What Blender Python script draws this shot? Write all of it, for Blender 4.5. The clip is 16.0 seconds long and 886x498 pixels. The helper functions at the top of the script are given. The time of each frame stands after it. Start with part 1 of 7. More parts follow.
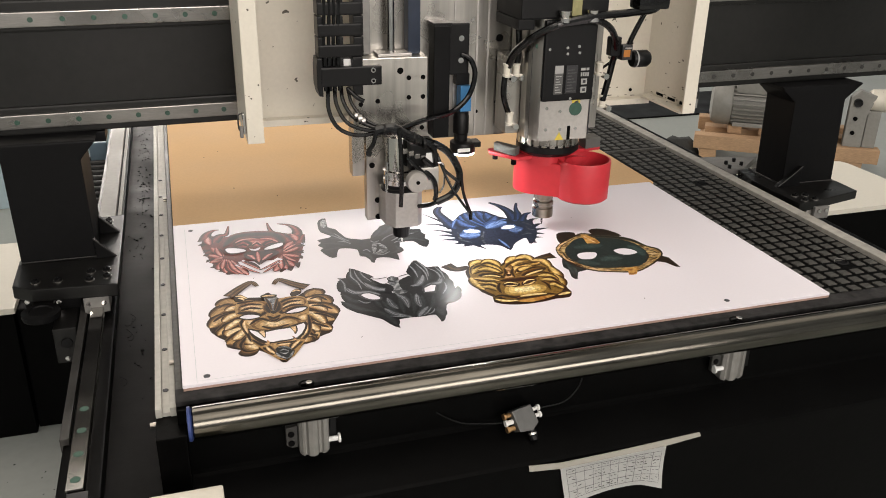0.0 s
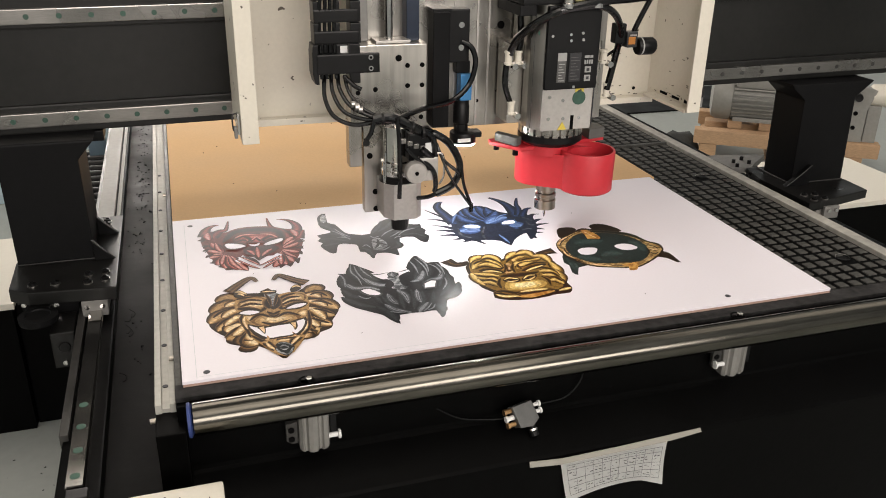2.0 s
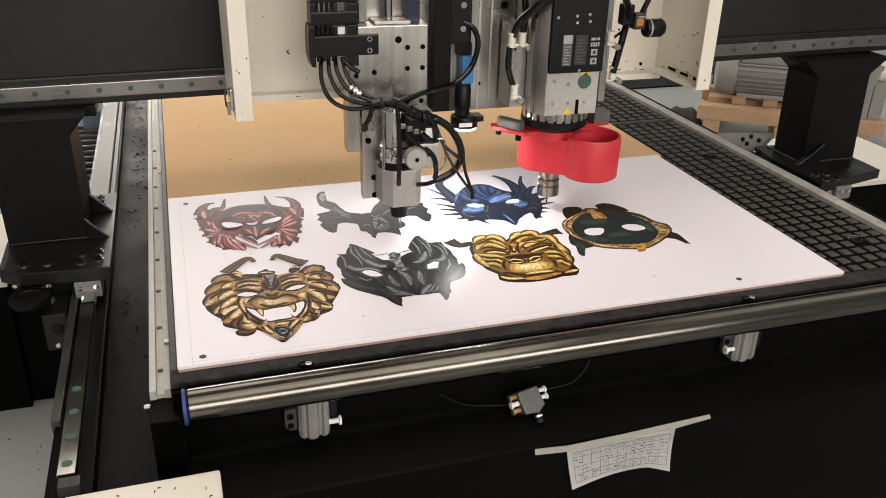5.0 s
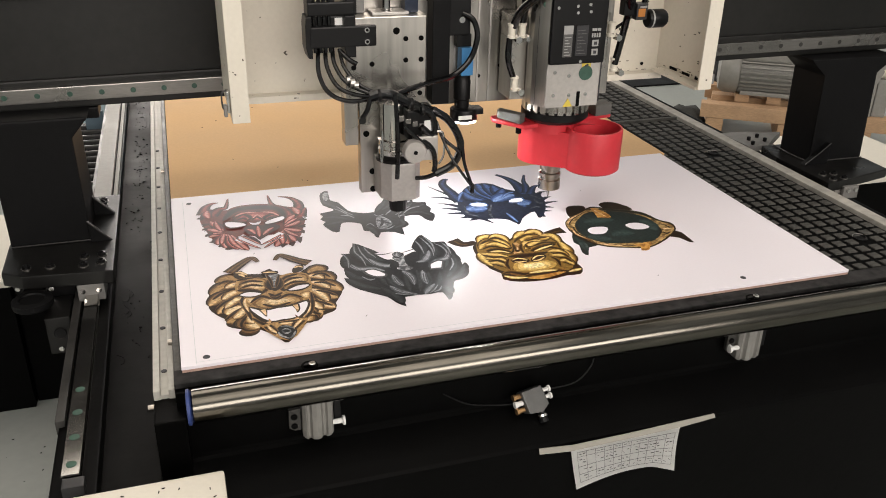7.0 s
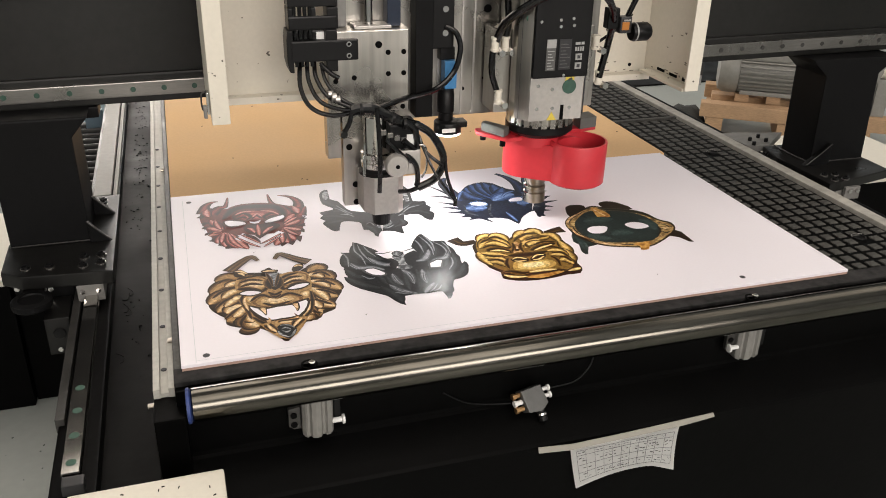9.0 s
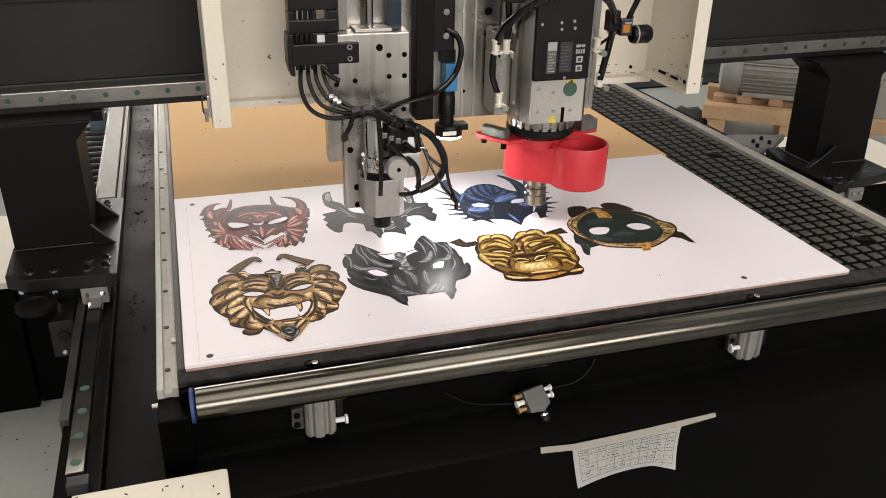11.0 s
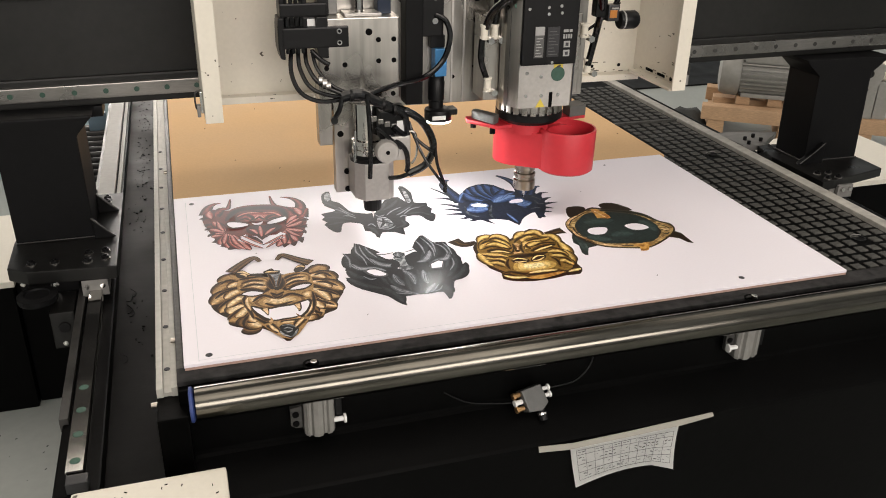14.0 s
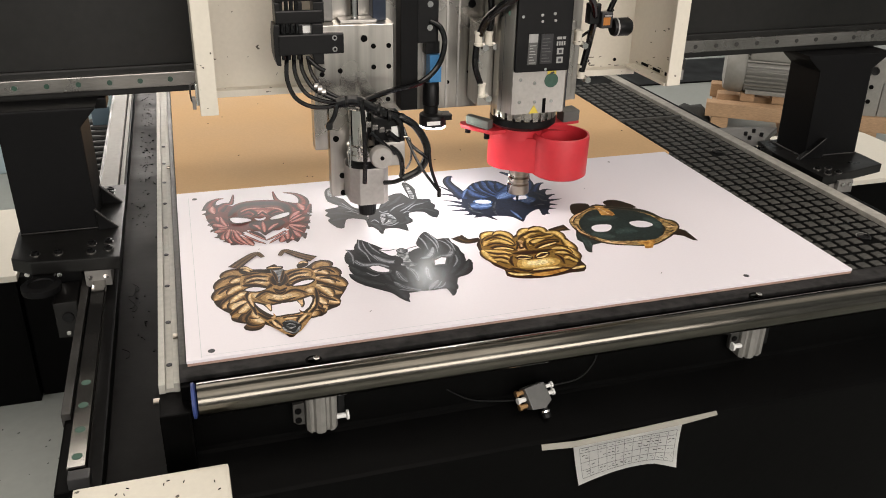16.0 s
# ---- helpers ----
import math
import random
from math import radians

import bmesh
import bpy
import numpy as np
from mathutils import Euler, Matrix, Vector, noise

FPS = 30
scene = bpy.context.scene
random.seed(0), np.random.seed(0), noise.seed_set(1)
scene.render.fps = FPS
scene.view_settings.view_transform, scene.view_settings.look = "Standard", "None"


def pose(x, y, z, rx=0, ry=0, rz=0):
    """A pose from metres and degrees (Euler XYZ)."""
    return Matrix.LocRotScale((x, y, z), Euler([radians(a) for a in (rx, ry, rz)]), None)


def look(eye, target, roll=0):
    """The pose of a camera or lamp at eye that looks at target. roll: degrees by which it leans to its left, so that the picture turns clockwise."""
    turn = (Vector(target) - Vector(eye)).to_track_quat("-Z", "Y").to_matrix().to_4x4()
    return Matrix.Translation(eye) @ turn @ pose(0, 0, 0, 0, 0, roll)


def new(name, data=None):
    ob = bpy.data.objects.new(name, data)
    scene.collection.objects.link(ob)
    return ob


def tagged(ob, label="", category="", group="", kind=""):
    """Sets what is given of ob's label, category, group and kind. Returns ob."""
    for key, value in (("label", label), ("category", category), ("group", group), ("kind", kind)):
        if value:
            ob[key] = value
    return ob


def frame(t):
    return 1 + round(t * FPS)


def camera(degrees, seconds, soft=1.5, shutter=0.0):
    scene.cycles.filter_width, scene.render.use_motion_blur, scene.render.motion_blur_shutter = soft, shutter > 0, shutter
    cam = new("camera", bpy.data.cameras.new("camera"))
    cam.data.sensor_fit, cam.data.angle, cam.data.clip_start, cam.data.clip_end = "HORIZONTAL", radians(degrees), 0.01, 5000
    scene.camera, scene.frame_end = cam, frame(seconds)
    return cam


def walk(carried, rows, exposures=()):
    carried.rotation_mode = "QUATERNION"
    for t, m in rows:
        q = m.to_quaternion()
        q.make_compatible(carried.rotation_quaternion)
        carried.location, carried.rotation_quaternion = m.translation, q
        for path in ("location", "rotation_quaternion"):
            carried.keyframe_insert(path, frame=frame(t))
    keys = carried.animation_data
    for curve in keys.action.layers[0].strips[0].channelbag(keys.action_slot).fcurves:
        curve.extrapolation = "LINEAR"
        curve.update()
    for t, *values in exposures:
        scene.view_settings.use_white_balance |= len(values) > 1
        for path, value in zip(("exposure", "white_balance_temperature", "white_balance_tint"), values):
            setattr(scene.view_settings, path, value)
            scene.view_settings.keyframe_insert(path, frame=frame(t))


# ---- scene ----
cam = camera(55.4, 16.0, soft=0.95)
PATH = [
    (0, (0.038, -1.183, 1.595), (0.603, 0.562, 0.798), 1.1),
    (0.5, (0.036, -1.185, 1.598), (0.604, 0.559, 0.8), 1.2),
    (1, (0.035, -1.184, 1.596), (0.603, 0.56, 0.797), 1.2),
    (1.5, (0.037, -1.181, 1.595), (0.604, 0.561, 0.79), 1.2),
    (2, (0.038, -1.178, 1.594), (0.603, 0.562, 0.786), 1.1),
    (2.5, (0.038, -1.176, 1.595), (0.601, 0.564, 0.785), 1.0),
    (3, (0.037, -1.171, 1.594), (0.6, 0.567, 0.78), 1.2),
    (3.5, (0.038, -1.159, 1.591), (0.604, 0.572, 0.765), 1.3),
    (4, (0.041, -1.144, 1.588), (0.608, 0.578, 0.743), 1.5),
    (6.5, (0.044, -1.126, 1.584), (0.6, 0.587, 0.715), 1.2),
    (7, (0.043, -1.127, 1.585), (0.599, 0.588, 0.719), 1.2),
    (7.5, (0.044, -1.127, 1.585), (0.599, 0.589, 0.721), 1.1),
    (8, (0.043, -1.124, 1.584), (0.6, 0.589, 0.716), 1.3),
    (8.5, (0.044, -1.126, 1.584), (0.599, 0.587, 0.715), 1.3),
    (9, (0.042, -1.128, 1.585), (0.599, 0.585, 0.718), 1.3),
    (11.5, (0.041, -1.138, 1.585), (0.591, 0.581, 0.724), 1.1),
    (12, (0.04, -1.141, 1.587), (0.591, 0.578, 0.727), 1.1),
    (12.5, (0.042, -1.143, 1.587), (0.593, 0.577, 0.728), 1.0),
    (13, (0.042, -1.144, 1.586), (0.592, 0.576, 0.725), 1.1),
    (13.5, (0.04, -1.142, 1.586), (0.593, 0.576, 0.725), 1.2),
    (14, (0.041, -1.14, 1.586), (0.594, 0.579, 0.725), 1.2),
    (14.5, (0.041, -1.138, 1.585), (0.593, 0.58, 0.723), 1.4),
    (15, (0.038, -1.136, 1.586), (0.591, 0.58, 0.72), 1.7),
    (15.5, (0.04, -1.136, 1.584), (0.588, 0.581, 0.717), 1.6),
    (16, (0.041, -1.134, 1.585), (0.587, 0.582, 0.715), 1.4),
]
walk(cam, [(t, look(eye, target, roll)) for t, eye, target, roll in PATH])

# exposure and white balance of the whole clip
scene.view_settings.exposure = 0.07

# ---- light ----
world = bpy.data.worlds.new("world")
scene.world = world
world.use_nodes = True
world.node_tree.nodes["Background"].inputs[0].default_value = (0.75, 0.85, 1.0, 1)
world.node_tree.nodes["Background"].inputs[1].default_value = 0.25


def ceiling_lamp(x, y, z, sx, sy, watts):
    data = bpy.data.lights.new("ceiling_light", "AREA")
    data.shape, data.size, data.size_y, data.energy = "RECTANGLE", sx, sy, watts
    data.color = (1.0, 0.895, 0.80)
    ob = new("ceiling_light", data)
    ob.matrix_basis = pose(x, y, z)
    return ob


LAMPS = [(0.4, 3.4, 4.6), (0.4, -1.8, 4.6), (4.4, 1.0, 4.6), (-3.4, 1.0, 4.6)]
LAMP_DEPTH = 3.0
for lx, ly, lz in LAMPS:
    ceiling_lamp(lx, ly, lz, 3.2, LAMP_DEPTH, 92 if ly > 3 else 56 if ly < 0 else 26 if lx > 1 else 46)
# two unseen fill lights, added behind the camera and beyond the machine
for wx, wy, turn, watts in ((1.0, -4.9, 90, 240), (1.0, 10.9, -90, 430)):
    fill_lamp = bpy.data.lights.new("fill_light", "AREA")
    fill_lamp.shape, fill_lamp.size, fill_lamp.size_y, fill_lamp.energy, fill_lamp.color = "RECTANGLE", 5.0, 1.7 if wy < 0 else 2.4, watts, (1.0, 0.915, 0.845)
    new("fill_light", fill_lamp).matrix_basis = pose(wx, wy, 2.8, turn, 0, 0)

# ---- materials ----


def mat(name, color, rough=0.5, metal=0.0, scale=40.0, vary=0.15, bump=0.0, stretch=(1, 1, 1), rvary=0.1, big=4.0, coat=0.0, spec=0.5, chips=0.0):
    """Principled surface with fine grain and broad stains in colour, roughness and relief."""
    m = bpy.data.materials.new(name)
    m.use_nodes = True
    nt = m.node_tree
    bsdf = nt.nodes["Principled BSDF"]
    bsdf.inputs["Metallic"].default_value = metal
    bsdf.inputs["Coat Weight"].default_value = coat
    bsdf.inputs["Specular IOR Level"].default_value = spec
    tc = nt.nodes.new("ShaderNodeTexCoord")
    mp = nt.nodes.new("ShaderNodeMapping")
    mp.inputs["Scale"].default_value = stretch
    nt.links.new(tc.outputs["Object"], mp.inputs["Vector"])
    fine = nt.nodes.new("ShaderNodeTexNoise")
    fine.inputs["Scale"].default_value, fine.inputs["Detail"].default_value = scale, 6
    broad = nt.nodes.new("ShaderNodeTexNoise")
    broad.inputs["Scale"].default_value, broad.inputs["Detail"].default_value = big, 3
    nt.links.new(mp.outputs[0], fine.inputs["Vector"])
    nt.links.new(tc.outputs["Object"], broad.inputs["Vector"])
    add = nt.nodes.new("ShaderNodeMath")
    add.operation = "ADD"
    nt.links.new(fine.outputs[0], add.inputs[0])
    nt.links.new(broad.outputs[0], add.inputs[1])
    ramp = nt.nodes.new("ShaderNodeMapRange")
    ramp.inputs[1].default_value, ramp.inputs[2].default_value = 0.6, 1.4
    ramp.inputs[3].default_value, ramp.inputs[4].default_value = 1 - vary, 1 + vary
    nt.links.new(add.outputs[0], ramp.inputs[0])
    mul = nt.nodes.new("ShaderNodeVectorMath")
    mul.operation = "SCALE"
    mul.inputs[0].default_value = color
    nt.links.new(ramp.outputs[0], mul.inputs["Scale"])
    nt.links.new(mul.outputs[0], bsdf.inputs["Base Color"])
    if chips:
        spot = nt.nodes.new("ShaderNodeTexNoise")
        spot.inputs["Scale"].default_value, spot.inputs["Detail"].default_value = 55, 2
        nt.links.new(tc.outputs["Object"], spot.inputs["Vector"])
        cut = nt.nodes.new("ShaderNodeMapRange")
        cut.inputs[1].default_value, cut.inputs[2].default_value = chips, chips + 0.015
        nt.links.new(spot.outputs[0], cut.inputs[0])
        mixc = nt.nodes.new("ShaderNodeMix")
        mixc.data_type = "RGBA"
        mixc.inputs["B"].default_value = (0.09, 0.075, 0.055, 1)
        nt.links.new(cut.outputs[0], mixc.inputs["Factor"])
        nt.links.new(mul.outputs[0], mixc.inputs["A"])
        nt.links.new(mixc.outputs["Result"], bsdf.inputs["Base Color"])
    rr = nt.nodes.new("ShaderNodeMapRange")
    rr.inputs[1].default_value, rr.inputs[2].default_value = 0.3, 0.7
    rr.inputs[3].default_value, rr.inputs[4].default_value = max(0.02, rough - rvary), min(1, rough + rvary)
    nt.links.new(broad.outputs[0], rr.inputs[0])
    nt.links.new(rr.outputs[0], bsdf.inputs["Roughness"])
    if bump:
        bp = nt.nodes.new("ShaderNodeBump")
        bp.inputs["Strength"].default_value, bp.inputs["Distance"].default_value = bump, 0.002
        nt.links.new(fine.outputs[0], bp.inputs["Height"])
        nt.links.new(bp.outputs[0], bsdf.inputs["Normal"])
    return m


def glow(name, color, strength):
    m = bpy.data.materials.new(name)
    m.use_nodes = True
    b = m.node_tree.nodes["Principled BSDF"]
    b.inputs["Base Color"].default_value = (*color, 1)
    b.inputs["Emission Color"].default_value = (*color, 1)
    b.inputs["Emission Strength"].default_value = strength
    return m


BLACK = mat("black_paint", (0.0035, 0.0035, 0.0038), 0.5, 0, 60, 0.35, 0.12, big=3, spec=0.13)
# the beam's lit look and the darker base front are put into these blacks
BEAM_BLACK = mat("lit_satin_black_paint", (0.010, 0.0100, 0.0092), 0.42, 0, 60, 0.3, 0.12, big=2.5, spec=0.28)
BASE_BLACK = mat("dull_black_paint", (0.0014, 0.0014, 0.0014), 0.42, 0, 60, 0.5, 0.2, big=5, spec=0.05)
BLACK_WORN = mat("scuffed_black_paint", (0.006, 0.0058, 0.0055), 0.36, 0, 50, 0.5, 0.15, big=9, spec=0.34)
RAILSTEEL = mat("oiled_rail_steel", (0.42, 0.41, 0.385), 0.12, 1.0, 50, 0.15, 0.02, (14, 1, 14), 0.04, big=6)
DULL_STEEL = mat("dull_bare_steel", (0.20, 0.195, 0.185), 0.5, 0.4, 60, 0.25, 0.1, big=9)
EDGE_ALU = mat("weathered_aluminium", (0.44, 0.43, 0.39), 0.55, 0.15, 70, 0.18, 0.1, big=9, spec=0.3)
FRAME_ALU = mat("stained_aluminium", (0.36, 0.345, 0.31), 0.5, 0.2, 50, 0.35, 0.12, big=11, spec=0.35)
WELD = mat("scuffed_weld", (0.028, 0.027, 0.025), 0.6, 0.2, 90, 0.5, 0.2)
GREYALU = mat("dull_grey_aluminium", (0.22, 0.215, 0.20), 0.5, 0.3, 80, 0.15, 0.08, big=12)
GUNMETAL = mat("oily_dark_steel", (0.06, 0.058, 0.055), 0.4, 0.6, 60, 0.3, 0.1, big=9)
STRIP = mat("greyish_extrusion", (0.36, 0.355, 0.335), 0.6, 0, 70, 0.12, 0.08, big=6, spec=0.25)
LEDGE_BLACK = mat("worn_black_paint", (0.0050, 0.0048, 0.0046), 0.5, 0, 40, 0.6, 0.2, big=8, spec=0.07)
BLACK_MATT = mat("black_plastic", (0.0042, 0.0042, 0.0045), 0.42, 0, 90, 0.3, 0.1, spec=0.22)
RUBBER = mat("black_rubber", (0.003, 0.003, 0.0033), 0.17, 0, 120, 0.3, 0.35, spec=0.55)
CREAM = mat("cream_paint", (0.66, 0.62, 0.53), 0.4, 0, 120, 0.05, 0.08, big=5, chips=0.70)
# strong vertical streaks in the colour imitate reflections on the brushed metal
ALU = mat("streaked_brushed_aluminium", (0.44, 0.418, 0.385), 0.30, 1.0, 14, 0.42, 0.06, (4, 4, 0.12), big=5)
ALU_SOFT = mat("cast_aluminium", (0.46, 0.44, 0.415), 0.45, 0.7, 120, 0.12, 0.1, big=8)
STEEL = mat("ground_steel", (0.25, 0.24, 0.225), 0.30, 0.9, 60, 0.2, 0.05, (1, 14, 14), big=7)
# streaks along the tube put its streaky reflections into the colour
CHROME = mat("streaked_polished_chrome", (0.115, 0.108, 0.093), 0.20, 1.0, 16, 0.34, 0.0, (0.5, 14, 14), 0.05, big=5)
BRIGHT = mat("bright_steel", (0.62, 0.61, 0.59), 0.2, 1.0, 60, 0.1)
RED = mat("red_plastic", (0.50, 0.027, 0.038), 0.40, 0, 60, 0.10, 0.08, big=8)
PAPER = mat("white_print_board", (0.80, 0.762, 0.81), 0.42, 0, 200, 0.02, 0.02, big=3, spec=0.3)
EDGE = mat("board_edge", (0.36, 0.24, 0.20), 0.8, 0, 150, 0.2, 0.2)
FELT = mat("dark_felt", (0.026, 0.025, 0.025), 0.8, 0, 60, 0.9, 0.6, big=28, spec=0.2)
KRAFT = mat("tan_fibreboard", (0.67, 0.44, 0.232), 0.85, 0, 160, 0.06, 0.1, big=5, spec=0.15)
PAD = mat("grey_phenolic", (0.058, 0.057, 0.052), 0.5, 0, 130, 0.6, 0.08, big=24, spec=0.25)
FLOOR = mat("grey_green_floor", (0.335, 0.355, 0.335), 0.35, 0, 30, 0.08, 0.03, big=1.5)
WALL = mat("plain_wall", (0.55, 0.58, 0.60), 0.8, 0, 20, 0.06)
BLUE = mat("blue_anodised", (0.05, 0.20, 0.42), 0.35, 0.2, 60, 0.1)
GREEN = mat("green_cap", (0.026, 0.072, 0.050), 0.5, 0, 90, 0.3)
YELLOW = mat("yellow_sticker", (0.58, 0.45, 0.06), 0.5, 0, 60, 0.1)
LABELGREY = mat("faded_label_print", (0.30, 0.30, 0.29), 0.5, 0, 90, 0.12)
PLATEGREY = mat("grey_plate", (0.085, 0.085, 0.082), 0.45, 0.2, 90, 0.2)
SCUFF = mat("paint_scuff", (0.07, 0.055, 0.04), 0.7, 0, 90, 0.4)
CARD = mat("faded_yellow_card", (0.26, 0.24, 0.11), 0.6, 0, 90, 0.3)
WHITE = mat("white_label", (0.72, 0.72, 0.70), 0.5, 0, 90, 0.06)
INK = mat("ink", (0.03, 0.03, 0.035), 0.6, 0, 90, 0.2)
WOOD = mat("raw_pallet_wood", (0.42, 0.27, 0.155), 0.75, 0, 40, 0.38, 0.25, (1, 8, 8), big=5)
CLAMPGREY = mat("dark_grey_zinc", (0.09, 0.088, 0.082), 0.55, 0.0, 60, 0.2, 0.1)
MOTORGREY = mat("grey_motor_paint", (0.235, 0.23, 0.21), 0.45, 0, 60, 0.15, 0.1)
CREAM_CLEAN = mat("clean_cream_paint", (0.70, 0.665, 0.58), 0.4, 0, 90, 0.04, 0.05, big=3)
TAPE = mat("masking_tape", (0.33, 0.315, 0.275), 0.6, 0, 60, 0.06, 0.1)
HOLE = mat("dark_hole", (0.004, 0.004, 0.004), 0.7, 0, 40, 0.2, spec=0.03)
NAVYBAR = mat("dark_blue_strip", (0.012, 0.020, 0.040), 0.4, 0.2, 60, 0.2)
RING = glow("led_ring_light", (1.0, 0.98, 0.95), 120.0)
BRASS = mat("brass", (0.50, 0.30, 0.14), 0.35, 0.9, 60, 0.15)
AMBER_PLASTIC = mat("amber_plastic", (0.42, 0.16, 0.03), 0.35, 0, 60, 0.15)
INKGREY = mat("dark_grey_plate", (0.03, 0.03, 0.032), 0.4, 0.3, 90, 0.2)
BLUEGREY = mat("blue_grey_paint", (0.13, 0.19, 0.24), 0.45, 0, 40, 0.1)
PALEBLUE = mat("pale_blue_paint", (0.48, 0.60, 0.66), 0.4, 0, 40, 0.06)
HEAPDARK = mat("dark_heap", (0.03, 0.032, 0.03), 0.85, 0, 90, 0.4, 0.3)
NUT = mat("worn_nickel", (0.33, 0.30, 0.26), 0.28, 1.0, 60, 0.25)
BLUEFILM = mat("blue_rubber", (0.022, 0.042, 0.16), 0.5, 0, 60, 0.2)

# ---- mesh helpers ----


def thing(name, label, category, group="", kind=""):
    return tagged(new(name), label, category, group, kind)


def part(name, bm, material, parent=None, label="", smooth=False):
    me = bpy.data.meshes.new(name)
    bmesh.ops.recalc_face_normals(bm, faces=bm.faces)
    for f in bm.faces:
        f.smooth = smooth
    bm.to_mesh(me)
    bm.free()
    me.materials.append(material)
    if smooth:
        me.set_sharp_from_angle(angle=radians(35))
    ob = new(name, me)
    ob.parent = parent
    if label:
        ob["label"] = label
    return ob


def box(x0, x1, y0, y1, z0, z1, bevel=0.002, bm=None):
    """A bevelled block."""
    own = bmesh.new()
    r = bmesh.ops.create_cube(own, size=1.0)
    bmesh.ops.transform(own, matrix=Matrix.Translation(((x0 + x1) / 2, (y0 + y1) / 2, (z0 + z1) / 2)) @ Matrix.Diagonal((abs(x1 - x0), abs(y1 - y0), abs(z1 - z0), 1)), verts=own.verts)
    if bevel:
        bmesh.ops.bevel(own, geom=own.edges[:], offset=bevel, segments=2, profile=0.7, affect="EDGES")
    return merge(bm, own)


def merge(bm, own):
    if bm is None:
        return own
    me = bpy.data.meshes.new("tmp")
    own.to_mesh(me)
    own.free()
    bm.from_mesh(me)
    bpy.data.meshes.remove(me)
    return bm


def lathe(profile, center, axis="Z", n=32, bm=None):
    """Turns (radius, height) pairs about an axis through center."""
    own = bmesh.new()
    rings = []
    for r, h in profile:
        ring = []
        for i in range(n):
            a = 2 * math.pi * i / n
            c, s = r * math.cos(a), r * math.sin(a)
            p = {"Z": (c, s, h), "X": (h, c, s), "Y": (s, h, c)}[axis]
            ring.append(own.verts.new(Vector(p) + Vector(center)))
        rings.append(ring)
    for a, b in zip(rings, rings[1:]):
        for i in range(n):
            own.faces.new((a[i], a[(i + 1) % n], b[(i + 1) % n], b[i]))
    own.faces.new(rings[0][::-1])
    own.faces.new(rings[-1])
    return merge(bm, own)


def disc(center, r, depth=0.002, axis="Y", n=20, bm=None):
    h = depth / 2
    return lathe([(r, -h), (r, h * 0.6), (r * 0.9, h)], center, axis, n, bm)


def smooth_path(points, steps=8):
    pts = [Vector(p) for p in points]
    out = []
    for i in range(len(pts) - 1):
        p0, p1, p2, p3 = pts[max(i - 1, 0)], pts[i], pts[i + 1], pts[min(i + 2, len(pts) - 1)]
        for k in range(steps):
            t = k / steps
            out.append(0.5 * ((2 * p1) + (p2 - p0) * t + (2 * p0 - 5 * p1 + 4 * p2 - p3) * t * t + (3 * p1 - p0 - 3 * p2 + p3) * t ** 3))
    out.append(pts[-1])
    return out


def tube(points, r, n=10, steps=8, bm=None):
    """A round cable or bar along a smooth path."""
    own = bmesh.new()
    path = smooth_path(points, steps)
    rings = []
    side = None
    for i, p in enumerate(path):
        d = (path[min(i + 1, len(path) - 1)] - path[max(i - 1, 0)]).normalized()
        if side is None:
            side = d.orthogonal().normalized()
        side = (side - d * side.dot(d)).normalized()
        up = d.cross(side)
        rings.append([own.verts.new(p + r * (math.cos(2 * math.pi * k / n) * side + math.sin(2 * math.pi * k / n) * up)) for k in range(n)])
    for a, b in zip(rings, rings[1:]):
        for k in range(n):
            own.faces.new((a[k], a[(k + 1) % n], b[(k + 1) % n], b[k]))
    own.faces.new(rings[0][::-1])
    own.faces.new(rings[-1])
    return merge(bm, own)


def prism(outline, lo, hi, axis="Z", bevel=0.0, bm=None):
    """A flat outline given a thickness from lo to hi along an axis."""
    own = bmesh.new()

    def at(p, h):
        return {"Z": (p[0], p[1], h), "Y": (p[0], h, p[1]), "X": (h, p[0], p[1])}[axis]
    a = [own.verts.new(at(p, lo)) for p in outline]
    b = [own.verts.new(at(p, hi)) for p in outline]
    n = len(outline)
    for i in range(n):
        own.faces.new((a[i], a[(i + 1) % n], b[(i + 1) % n], b[i]))
    own.faces.new(a[::-1])
    own.faces.new(b)
    if bevel:
        bmesh.ops.recalc_face_normals(own, faces=own.faces)
        bmesh.ops.bevel(own, geom=own.edges[:], offset=bevel, segments=2, profile=0.7, affect="EDGES")
    return merge(bm, own)


# ---- setting ----
part("floor", box(-7, 9, -5, 11, -0.10, 0.0, 0), FLOOR)
tagged(bpy.data.objects["floor"], "grey-green painted workshop floor, slightly glossy", "floor", "", "structure")
# walls out of view, left open where the added fill lights stand
for nm, b in (("wall_north", (-7, -1.5, 11, 11.2, 0, 5)), ("wall_north_east", (3.5, 9, 11, 11.2, 0, 5)), ("wall_north_sill", (-1.5, 3.5, 11, 11.2, 0, 1.6)), ("wall_north_lintel", (-1.5, 3.5, 11, 11.2, 4, 5)), ("wall_south", (-7, -1.5, -5.2, -5, 0, 5)), ("wall_south_east", (3.5, 9, -5.2, -5, 0, 5)), ("wall_south_sill", (-1.5, 3.5, -5.2, -5, 0, 1.6)), ("wall_south_lintel", (-1.5, 3.5, -5.2, -5, 4, 5)), ("wall_west", (-7.2, -7, -5, 11, 0, 5)), ("wall_east", (9, 9.2, -5, 11, 0, 5))):
    tagged(part(nm, box(*b, 0), WALL), "plain pale workshop wall", "wall", "", "structure")
tagged(part("ceiling", box(-7, 9, -5, 11, 5.0, 5.2, 0), WALL), "plain workshop ceiling", "ceiling", "", "structure")
